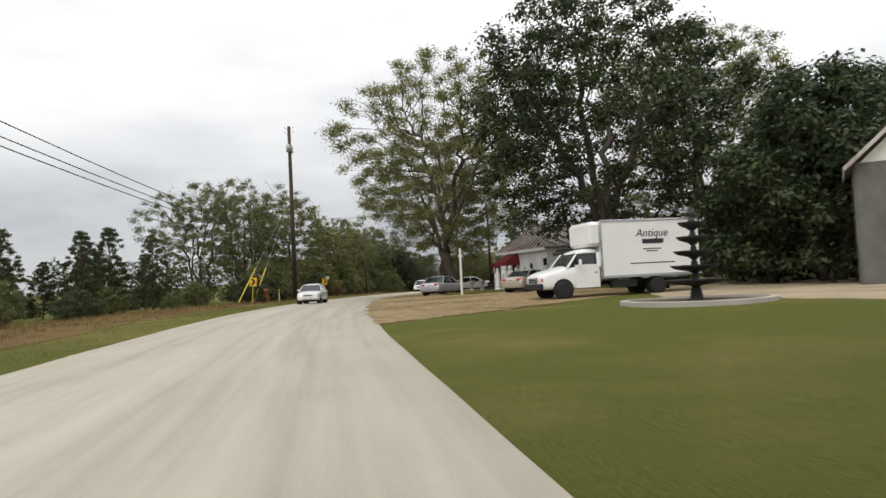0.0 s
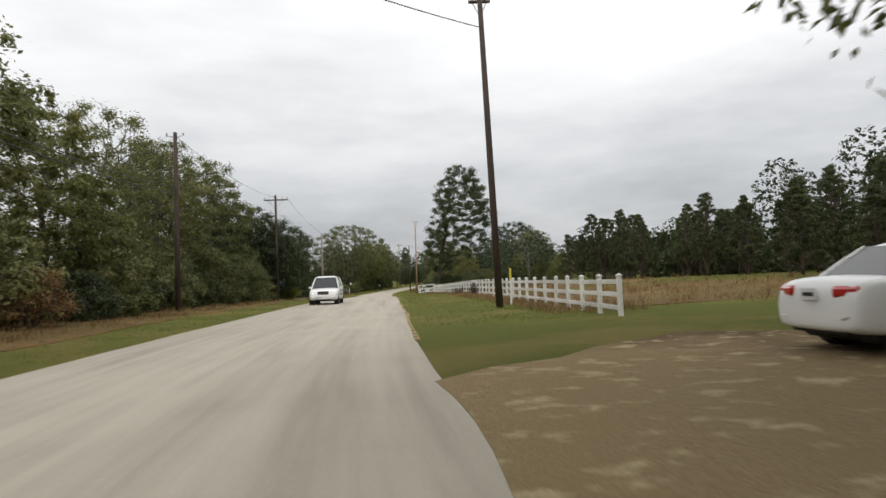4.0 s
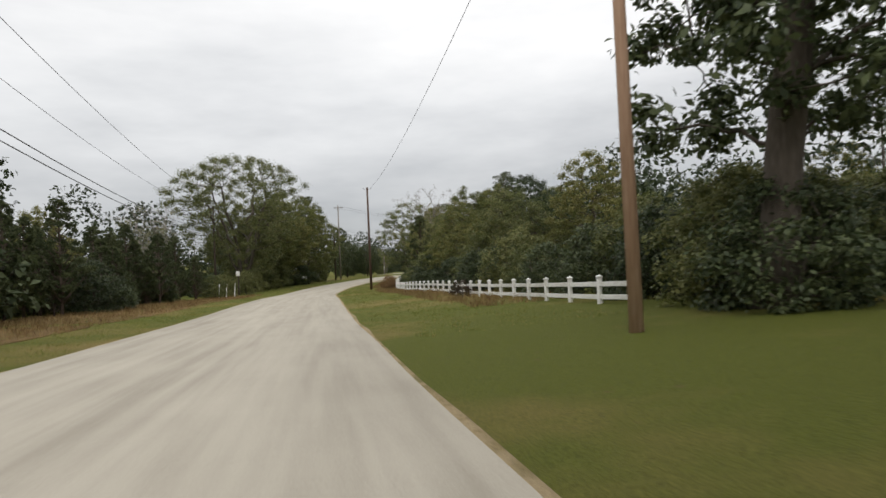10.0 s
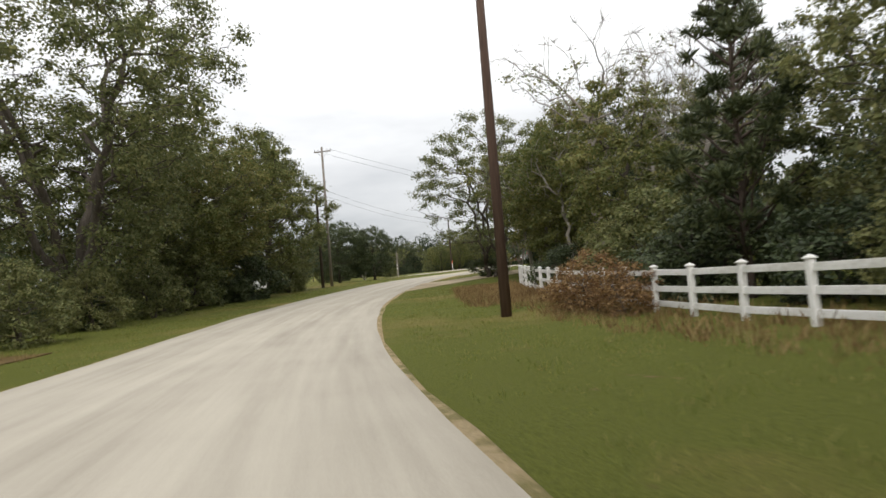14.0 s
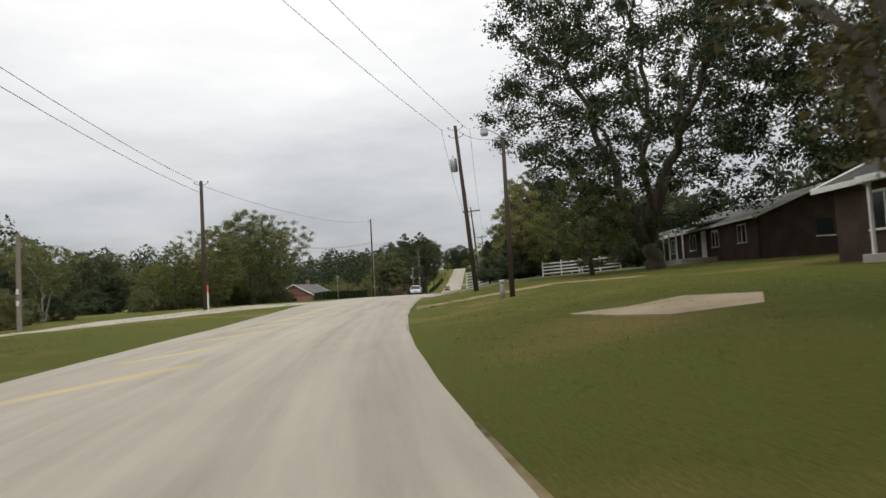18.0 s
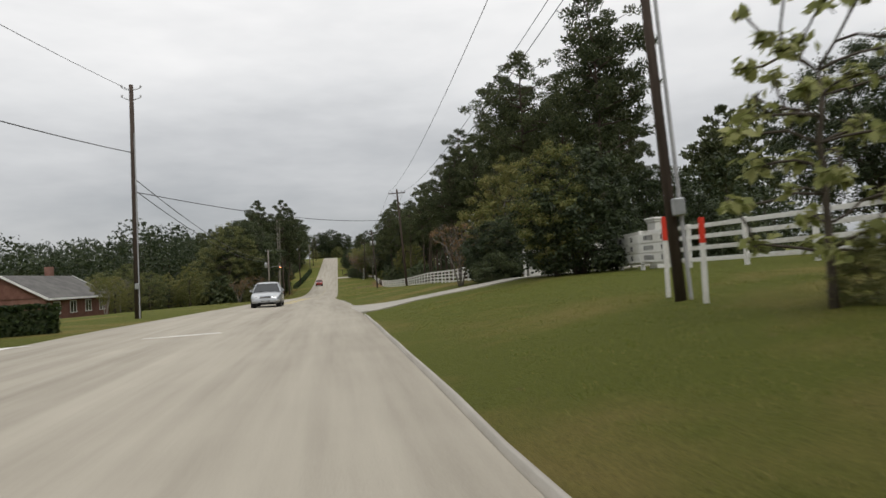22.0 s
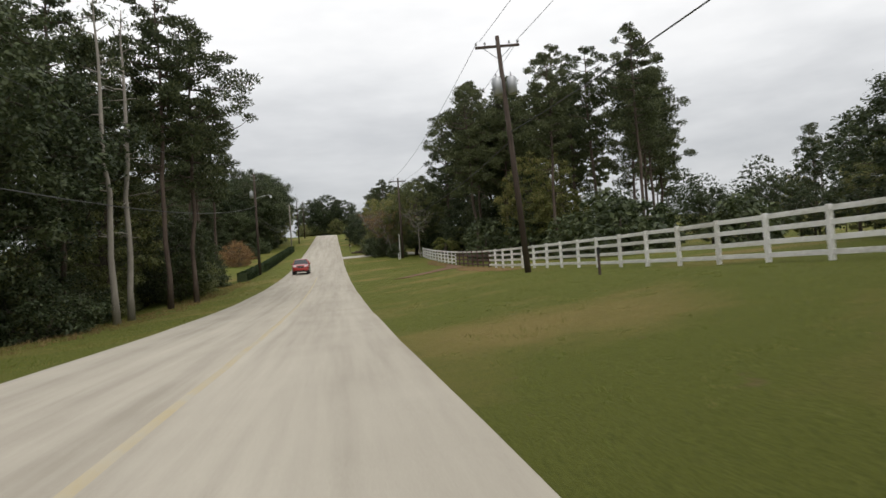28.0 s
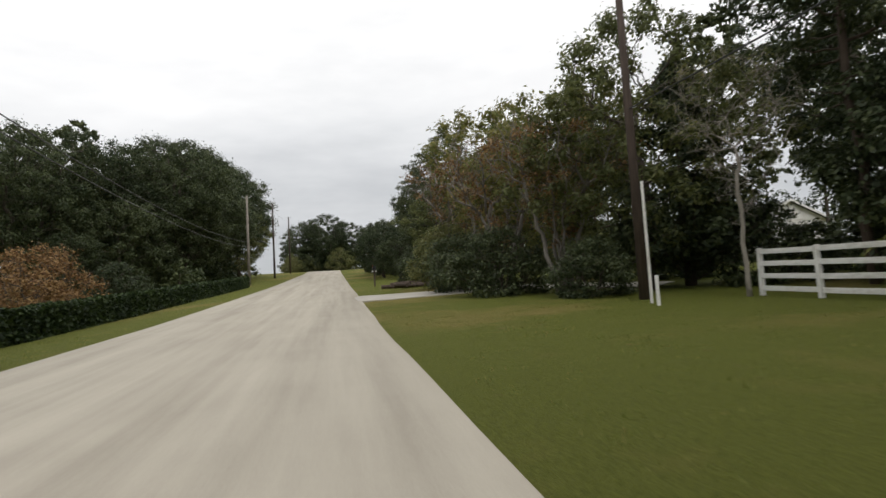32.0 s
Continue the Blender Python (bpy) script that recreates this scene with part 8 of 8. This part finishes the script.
patch("dead_grass", [(505, 11.4), (515, 10.8), (526, 11.9), (538, 11.6), (545, 12.4), (545, 13.2), (524, 13.1), (505, 12.7)], M["dryturf"], 0.02, "brown dead grass along the board fence", "soil")
patch("lawn_patch", [(44.5, 9.3), (47.5, 7.4), (50.5, 8.5), (51, 12), (48.5, 13.2), (45.5, 11)], M["grass"], 0.075, "patch of weedy grass before the statues", "grass")
for a, b, d in ((312, 344, 3.05), (351.5, 387, 3.05), (397, 412, 3.05)):
    k = strip("kerb", [(s, d, d + 0.05) for s in np.arange(a, b + 0.1, 2.0)], M["concrete"], 0.05, 0.1, 0.03)
    tagged(k, "low pale concrete kerb beside the asphalt", "kerb", kind="structure")


# ---- grass and weeds ----
def tufts(name, zones, mat, label, seed, wide=0.004, spread=0.35):
    """Blades over zones of (count, s0, s1, d0, d1, low, high)."""
    rng = np.random.default_rng(seed)
    av, per = [], 12
    for n, s0, s1, d0, d1, lo, hi in zones:
        m = n // per
        cs, cd = rng.uniform(s0, s1, m), d0 + (d1 - d0) * rng.random(m)
        for s, d in zip(cs, cd):
            p = np.array(at(s, d))
            h = rng.uniform(lo, hi) * (0.75 + 0.5 * noise.noise(Vector((s * 0.4, d * 0.6, 2.0))))
            foot = p + np.c_[rng.normal(size=(per, 2)) * 0.13, np.zeros(per)]
            tip = foot + np.c_[rng.normal(size=(per, 2)) * spread * h, h * rng.uniform(0.5, 1.15, per)]
            side = np.c_[rng.normal(size=(per, 2)), np.zeros(per)]
            side /= np.linalg.norm(side, axis=1)[:, None]
            w = wide * (1 + 1.5 * h)
            mid = foot * 0.45 + tip * 0.55 + np.array([0, 0, 0.1 * h])
            av.append(np.stack([foot - side * w, foot + side * w, mid + side * w * 0.8, tip], 1).reshape(-1, 3))
    v = np.concatenate(av)
    ob = fast_mesh(name, v, np.arange(len(v)).reshape(-1, 4), mat)
    return tagged(ob, label, "grass", kind="stuff")


tufts("verge_grass", [(26000, -5, 150, -8.5, -3.7, 0.05, 0.13), (18000, 86, 164, 3.6, 8.5, 0.05, 0.14), (22000, 167, 300, -9.5, -3.7, 0.05, 0.14), (18000, 178, 270, 3.6, 8.5, 0.05, 0.14),
                      (16000, 300, 325, 3.8, 14, 0.03, 0.08), (2600, 45, 50.5, 8.5, 12.5, 0.08, 0.25), (10000, 329.5, 343.5, 3.8, 14, 0.03, 0.08), (14000, 352, 386, 3.8, 11, 0.03, 0.08), (8000, 300, 345, -11, -6, 0.04, 0.1),
                      (30000, 415, 560, 3.6, 12, 0.03, 0.08), (18000, 420, 560, -9, -3.6, 0.05, 0.12)], M["blades"], "short green verge grass with yellow blades", 3, 0.006)
tufts("dry_weeds", [(30000, -5, 135, -13.5, -6.8, 0.12, 0.4), (16000, 88, 166, 7.6, 10.5, 0.15, 0.4), (12000, 88, 165, 10, 26, 0.2, 0.5), (24000, 167, 247, -12, -6.4, 0.12, 0.4), (16000, 186, 250, 7.2, 10.5, 0.15, 0.42),
                    (14000, 250, 268, 6.4, 9.9, 0.12, 0.36), (7000, 484, 540, -9.5, -6.5, 0.1, 0.25)], M["straw"], "dry straw-coloured roadside weeds", 4, 0.006, 0.25)


def weed_clump(s, d, size, label="dark brown dead weed clump in the fence"):
    t = PROTO["rust"][0]
    ob = thing("weed_clump", Matrix.Translation(at(s, d, -0.05)) @ Matrix.Rotation(s, 4, "Z") @ Matrix.Diagonal((size, size, size * 0.9, 1)), label, "weeds", "dead weeds along the fence")
    for nm, me in (("stem_tangle", t), ("dry_foliage", BROWN)):
        o = new(nm, me)
        o.parent = ob
    return ob


BROWN = PROTO["rust"][1].copy()
BROWN.materials[0] = material("dead_brown_leaves", [(0.022, 0.014, 0.009), (0.045, 0.029, 0.017), (0.085, 0.06, 0.034)], 0.9, 0.4, 5, 0, island=0.5)
for k, (s, d, z) in enumerate(((120.6, 9.5, 0.3), (122.2, 9.6, 0.38), (131, 9.4, 0.24), (133.2, 9.6, 0.27), (135.6, 9.3, 0.22), (140, 9.5, 0.2), (198, 9.0, 0.32), (246, 9.9, 0.36))):
    weed_clump(s, d, z)


def pampas(s, d, size):
    rng = np.random.default_rng(9)
    ob = thing("pampas_grass", stand(s, d, 0, 0, size), "clump of pampas grass with pale plumes", "ornamental grass")
    n = 500
    foot = np.c_[rng.normal(size=(n, 2)) * 0.25, np.zeros(n)]
    out = rng.normal(size=(n, 2))
    tip = foot + np.c_[out * 0.6, rng.uniform(0.7, 1.7, n)]
    side = np.c_[rng.normal(size=(n, 2)), np.zeros(n)] * 0.012
    mid = foot * 0.4 + tip * 0.6 + np.array([0, 0, 0.35])
    v = np.stack([foot - side, foot + side, mid + side, tip], 1).reshape(-1, 3)
    fast_mesh("leaf_blades", v, np.arange(4 * n).reshape(-1, 4), M["blades"], ob)
    for k in range(9):
        a = rng.uniform(0, 6.28)
        p = np.array([[0.1 * math.cos(a), 0.1 * math.sin(a), 0.6], [0.35 * math.cos(a), 0.35 * math.sin(a), 1.6], [0.6 * math.cos(a), 0.6 * math.sin(a), 2.3]])
        v, f = tube(p, (0.008, 0.008, 0.006), 4)
        st = mesh_ob("stalk", v, f, M["straw"], ob)
        v, f = tube(np.array([p[2] - [0, 0, 0.1], p[2] + [0.02, 0, 0.25], p[2] + [0.1 * math.cos(a), 0.1 * math.sin(a), 0.6]]), (0.03, 0.07, 0.01), 6)
        mesh_ob("plume", v, f, M["sand"], st, "pale feathery plume")
    return ob


pampas(141.5, -8.2, 0.85)


def palm(s, d, size):
    rng = np.random.default_rng(4)
    ob = thing("palm", stand(s, d, 0, 0, size), "bushy fan palm with drooping green fronds", "palm")
    v, f = tube(np.array([[0, 0, 0], [0, 0, 0.8], [0.05, 0, 1.5]]), (0.24, 0.22, 0.2), 10)
    mesh_ob("trunk", v, f, M["bark"], ob)
    for k in range(34):
        a, el = rng.uniform(0, 6.28), rng.uniform(-0.2, 1.2)
        ln = rng.uniform(1.3, 1.9)
        base = np.array([0.05, 0, 1.5])
        u = np.linspace(0, 1, 7)
        rad = ln * u * math.cos(el)
        z = ln * u * math.sin(el) - 0.75 * ln * u**2 * 0.7
        pts = base + np.c_[rad * math.cos(a), rad * math.sin(a), z]
        quads = []
        side = np.array([-math.sin(a), math.cos(a), 0.0])
        for i in range(2, 7):
            for sg in (-1, 1):
                for q in range(2):
                    c = pts[i] * (1 - q * 0.5) + pts[i - 1] * q * 0.5
                    tip = c + side * sg * 0.42 + (pts[i] - pts[i - 1]) * 0.9 + np.array([0, 0, -0.14])
                    w = (pts[i] - pts[i - 1]) * 0.12
                    quads.append([c - w, c + w, (c + tip) / 2 + w * 1.3, tip])
        vv = np.array(quads).reshape(-1, 3)
        fast_mesh("frond", vv, np.arange(len(vv)).reshape(-1, 4), M["blades"], ob)
    return ob


palm(552.5, 15.9, 1.15)


def hedge(rows, tall, wide, label):
    rng = np.random.default_rng(21)
    first = rows[0]
    ob = thing("hedge", Matrix.Translation(at(*first)), label, "hedge", "clipped hedges")
    o = np.array(at(*first))
    cs, n = [], 0
    for (s0, d0), (s1, d1) in zip(rows, rows[1:]):
        k = int(math.dist((s0, d0), (s1, d1)) * 900)
        u = rng.random(k)
        face = rng.random(k)
        across = np.where(face < 0.4, rng.uniform(-1, 1, k), np.sign(rng.uniform(-1, 1, k)) * rng.uniform(0.85, 1.03, k)) * wide / 2
        up = np.where(face < 0.4, tall * rng.uniform(0.9, 1.03, k), tall * rng.random(k))
        for uu, ac, z in zip(u, across, up):
            s, d = s0 + (s1 - s0) * uu, d0 + (d1 - d0) * uu + ac
            cs.append(np.array(at(s, d, z * (1 + 0.06 * math.sin(s * 1.7)))) - o)
    v, q = leaf_faces(rng, np.array(cs), np.tile((0.0, 0.0, 0.5), (len(cs), 1)), 0.075, 0.045)
    fast_mesh("leaves", v, q, M["hedge"], ob)
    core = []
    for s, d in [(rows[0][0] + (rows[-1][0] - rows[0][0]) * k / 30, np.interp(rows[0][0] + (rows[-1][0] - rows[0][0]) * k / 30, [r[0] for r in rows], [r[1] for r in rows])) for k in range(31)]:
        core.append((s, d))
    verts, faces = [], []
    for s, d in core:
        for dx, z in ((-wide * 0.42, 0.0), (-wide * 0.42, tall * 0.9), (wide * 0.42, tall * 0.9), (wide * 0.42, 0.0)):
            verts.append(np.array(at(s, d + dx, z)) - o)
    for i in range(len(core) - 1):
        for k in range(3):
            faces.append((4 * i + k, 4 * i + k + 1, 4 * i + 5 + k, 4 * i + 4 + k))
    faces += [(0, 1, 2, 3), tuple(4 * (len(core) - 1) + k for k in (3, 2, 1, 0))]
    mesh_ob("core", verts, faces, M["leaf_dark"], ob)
    return ob


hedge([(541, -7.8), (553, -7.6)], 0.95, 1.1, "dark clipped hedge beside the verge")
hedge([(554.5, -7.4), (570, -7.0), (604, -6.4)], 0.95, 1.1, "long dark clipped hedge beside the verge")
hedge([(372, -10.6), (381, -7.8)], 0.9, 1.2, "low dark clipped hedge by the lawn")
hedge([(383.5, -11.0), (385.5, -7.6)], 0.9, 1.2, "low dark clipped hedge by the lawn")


# ---- signs, bins, boxes and pillars ----
def chevron_sign(s, d, label):
    ob = thing("chevron_sign", stand(s, d, 12, 0, 1, (0, 4)), label, "road sign", "curve signs")
    part("post", box((0.07, 0.05, 2.3), (0, 0.03, 1.1), 0.006), M["guard"], ob)
    pl = part("plate", box((0.62, 0.012, 0.76), (0, -0.012, 1.95), 0.004), M["signyellow"], ob, "yellow sign plate")
    for sz in (-1, 1):
        part("chevron_bar", box((0.4, 0.006, 0.15), (0.0, -0.022, 1.95 + sz * 0.14), 0, Matrix.Rotation(radians(42 * sz), 4, "Y")), M["signblack"], pl, "black chevron arm")
    return ob


chevron_sign(61.0, -9.0, "yellow curve chevron sign on a leaning post")
chevron_sign(83.5, -8.6, "yellow curve chevron sign in the weeds")
ws = thing("notice_sign", stand(85, -8.7, 5), "small white notice board on a thin post", "sign")
part("post", box((0.06, 0.05, 2.6), (0, 0.03, 1.2), 0.005), M["pole_wood"], ws)
part("board", box((0.45, 0.02, 0.4), (0.1, -0.02, 2.4), 0.005), M["whitewood"], ws)

cab = thing("utility_cabinet", stand(66.5, -9.4, 0), "faded orange plastic utility cabinet in the weeds", "utility cabinet")
part("body", box((0.55, 0.45, 1.15), (0, 0, 0.57), 0.06), M["orange"], cab)
part("cap", box((0.5, 0.4, 0.14), (0, 0, 1.2), 0.06), M["orange"], cab)
for k in range(3):
    part("rib", box((0.57, 0.47, 0.03), (0, 0, 0.35 + 0.28 * k), 0.008), M["orange"], cab)


def marker(s, d, tall, col, label, lean=0):
    ob = thing("marker_post", stand(s, d, 0, 0, 1, (0, lean)), label, "marker post", "marker posts")
    part("stake", box((0.09, 0.03, tall), (0, 0, tall / 2), 0.006), M["pole_wood" if col == "blacktrim" else "whitewood"], ob)
    part("band", box((0.095, 0.035, tall * 0.3), (0, 0, tall * 0.855), 0.006), M[col], ob, "coloured top band")
    return ob


for s, d, t, c, l in ((372.5, 8.0, 1.48, "redband", "white utility marker post with a red top"), (370.8, 7.75, 1.36, "redband", "white utility marker post with a red top"), (338.2, -10.4, 1.6, "safety", "white utility marker post with orange top"),
                      (97, 7.8, 1.6, "guard", "thin yellow cable marker post"), (68, -8.6, 1.2, "guard", "thin yellow cable marker post"), (556, 10.2, 0.8, "whitewood", "short white marker post"), (488, 10.4, 0.9, "blacktrim", "short dark marker stake")):
    marker(s, d, t, c, l)


def wooden_screen(s, d, s2, d2, slots, label):
    """White infill boards between the rails on the fence's road side, with groups of narrow dark slots."""
    a, b = Vector(at(s, d, 0)), Vector(at(s2, d2, 0))
    wide = (b - a).length
    ob = thing("wooden_screen", Matrix.Translation((a + b) / 2) @ Matrix.Rotation(math.atan2(b.y - a.y, b.x - a.x), 4, "Z"), label, "screen", "white screens on the fence")
    for z in (0.25, 0.58, 0.92):
        part("board", box((wide, 0.025, 0.3), (0, 0, z + 0.17), 0.005), M["whitewood"], ob)
        for x0, n in slots:
            for k in range(n):
                for sy in (-1, 1):
                    part("slot", box((0.055, 0.006, 0.17), (x0 * wide + 0.1 * k, sy * 0.015, z + 0.18), 0.0), M["ink"], ob, "dark slot")


wooden_screen(381.5, 12.85, 383.0, 12.5, ((-0.38, 3), (0.05, 5)), "white wooden screen on the fence with rows of dark slots")
wooden_screen(383.0, 12.5, 386.0, 12.96, ((-0.25, 3), (0.2, 4)), "long white wooden screen on the fence with rows of dark slots")
tall_stake = thing("white_stake", stand(557.0, 10.5, 0), "tall thin white pipe by the utility pole", "pipe")
part("shaft", cyl(0.045, 0.04, 3.4, (0, 0, 1.7), sides=8), M["whitewood"], tall_stake)


def wheelie_bin(s, d, turn):
    ob = thing("wheelie_bin", stand(s, d, turn), "dark green wheeled rubbish bin at the kerb", "bin", "wheelie bins")
    bm = box((0.6, 0.68, 0.98), (0, 0, 0.56), 0.03)
    for v in bm.verts:
        k = 0.82 + 0.18 * (v.co.z / 1.05)
        v.co.x *= k
        v.co.y *= k
    part("body", bm, M["bin"], ob)
    part("lid", box((0.66, 0.78, 0.07), (0, 0.02, 1.09), 0.03), M["bin"], ob)
    v, f = tube(np.array([[-0.25, 0.42, 1.0], [0, 0.44, 1.02], [0.25, 0.42, 1.0]]), (0.018, 0.018, 0.018), 6)
    mesh_ob("handle", v, f, M["bin"], ob)
    part("badge", cyl(0.1, 0.1, 0.008, (0, -0.335, 0.72), "Y", 16), M["whitewood"], ob, "round white badge")
    for sx in (-1, 1):
        part("wheel", cyl(0.12, 0.12, 0.06, (sx * 0.27, 0.3, 0.12), "X", 16), M["rubber"], ob)
    return ob


wheelie_bin(163.6, -4.05, -10)
wheelie_bin(164.9, -3.95, 8)
yb = thing("yard_sign", stand(162.0, -4.4, 8), "white rectangular yard sign beside the bins", "sign")
part("board", box((0.62, 0.03, 0.62), (0, 0, 0.5), 0.006), M["whitewood"], yb)
part("scrawl", box((0.34, 0.005, 0.06), (0.06, -0.019, 0.66), 0), M["ink"], yb)
for sx in (-0.22, 0.22):
    part("leg", box((0.03, 0.03, 0.3), (sx, 0.02, 0.12), 0.004), M["steel"], yb)


def mailbox(s, d, turn, mat, label):
    ob = thing("mailbox", stand(s, d, turn), label, "mailbox", "mailboxes")
    part("post", box((0.1, 0.1, 1.15), (0, 0, 0.55), 0.008), M["pole_wood"], ob)
    bm = cyl(0.11, 0.11, 0.5, (0, 0, 1.3), "Y", 14)
    box((0.22, 0.5, 0.14), (0, 0, 1.22), 0.0, None, bm)
    part("box", bm, M[mat], ob)
    part("door", box((0.2, 0.015, 0.2), (0, -0.256, 1.26), 0.01), M[mat], ob)
    part("flag", box((0.01, 0.04, 0.18), (0.125, 0.05, 1.36), 0.002), M["redlamp"], ob)
    part("number_bar", box((0.34, 0.02, 0.1), (0, -0.06, 1.05), 0.004), M["whitewood"], ob)
    return ob


mailbox(152.0, -4.9, 0, "porcelain", "pale grey mailbox on a post by the drive")
mailbox(586, 4.6, 180, "blacktrim", "black mailbox at the roadside")
for s, d in ((322.0, 7.0), (360.7, 6.9)):
    pd = thing("cable_pedestal", stand(s, d, 5), "short pale grey cable pedestal in the lawn", "utility pedestal", "cable pedestals")
    part("body", lathe([(0.1, -0.05), (0.1, 0.6), (0.09, 0.62)], 16), M["porcelain"], pd, "", True)
    part("cap", lathe([(0.118, 0.58), (0.118, 0.7), (0.1, 0.735), (0.0, 0.74)], 16), M["porcelain"], pd, "", True)


def gate_pillar(s, d, label):
    ob = thing("gate_pillar", stand(s, d, 0, -0.05), label, "pillar", "gate pillars")
    part("shaft", box((0.62, 0.62, 1.75), (0, 0, 0.87), 0.02), M["white_paint"], ob)
    part("moulding", box((0.7, 0.7, 0.08), (0, 0, 1.77), 0.02), M["white_paint"], ob)
    part("cap", box((0.78, 0.78, 0.1), (0, 0, 1.86), 0.03), M["white_paint"], ob)
    return ob


gate_pillar(393.1, 11.8, "square white painted gate pillar with moulded cap")
gate_pillar(384.4, 14.0, "square white painted gate pillar at the fence's end")
fence([(393.1, 12.3), (392.4, 15.0), (391.6, 17.6)], 1.3, (0.22, 0.58, 0.94, 1.22), 1.5, "short white fence beside the pillar", cap=False)


def farm_gate(s, d, turn):
    ob = thing("farm_gate", stand(s, d, turn, 0.1, 1, (0, -4)), "white wooden farm gate standing ajar", "gate")
    for x in (0, 2.3):
        part("stile", box((0.12, 0.06, 1.15), (x, 0, 0.62), 0.008), M["whitewood"], ob)
    for z in (0.15, 0.62, 1.1):
        part("bar", box((2.3, 0.05, 0.12), (1.15, 0, z), 0.006), M["whitewood"], ob)
    for a, b in (((0.05, 0.2), (0.8, 1.05)), ((0.8, 1.05), (1.15, 0.65)), ((1.15, 0.2), (1.6, 0.62)), ((1.6, 0.62), (2.25, 0.2))):
        ln = math.dist(a, b)
        ang = math.atan2(b[1] - a[1], b[0] - a[0])
        part("brace", box((ln, 0.04, 0.1), ((a[0] + b[0]) / 2, -0.03, (a[1] + b[1]) / 2), 0.005, Matrix.Rotation(-ang, 4, "Y")), M["whitewood"], ob)
    for x in (0.05, 2.25):
        part("hinge", box((0.16, 0.08, 0.06), (x, 0, 0.3), 0.01), M["blacktrim"], ob)
    return ob


farm_gate(165.3, 7.0, 10)

ss = thing("street_sign", stand(373.6, -8.7, 0), "green street name sign on a thin post", "sign")
part("post", box((0.05, 0.05, 2.5), (0, 0, 1.25), 0.005), M["steel"], ss)
for z, t in ((2.5, 0), (2.68, 80)):
    bl = part("blade", box((0.85, 0.012, 0.15), (0, 0, z), 0.003, Matrix.Rotation(radians(t), 4, "Z")), M["signgreen"], ss, "green name blade")
    part("name_bar", box((0.5, 0.018, 0.05), (0, 0, z), 0, Matrix.Rotation(radians(t), 4, "Z")), M["whiteline"], bl)

sm = thing("signal_pole", stand(323.9, -13.5, 0), "wooden post with pale tags", "post")
part("shaft", cyl(0.11, 0.09, 4.2, (0, 0, 2.1), sides=9), M["pole_grey"], sm)
for z in (1.2, 1.7):
    part("tag", box((0.12, 0.02, 0.22), (0, -0.11, z), 0.004), M["whitewood"], sm)

rng = random.Random(5)
for k in range(7):
    lg = thing("felled_log", stand(580 + rng.uniform(-1, 1), 6.3 + rng.uniform(-0.7, 0.7), rng.uniform(0, 180), 0.12 + 0.07 * (k % 3)), "cut brown log in a heap on the grass", "log", "felled logs")
    part("wood", cyl(0.12, 0.1, rng.uniform(1.2, 2.4), (0, 0, 0), "X", 9), M["pine_bark"], lg)

bx = thing("meter_box", stand(247.6, -9.3, 0), "white electric box on a short post", "electric box")
part("post", box((0.12, 0.12, 3.0), (0, 0.1, 1.5), 0.01), M["pole_wood"], bx)
part("box", box((0.4, 0.2, 0.55), (0, -0.06, 2.7), 0.02), M["whitewood"], bx)
for k, (s, d) in enumerate(((243, -9.6), (240.5, -9.8), (246, -9.4))):
    gs = thing("guy_stake", stand(s, d, 0, 0, 1, (-18, 0)), "pale guy wire guard in the weeds", "guy guard", "guy guards")
    part("tube", cyl(0.05, 0.05, 1.7, (0, 0, 0.8), sides=7), M["whitewood"], gs)
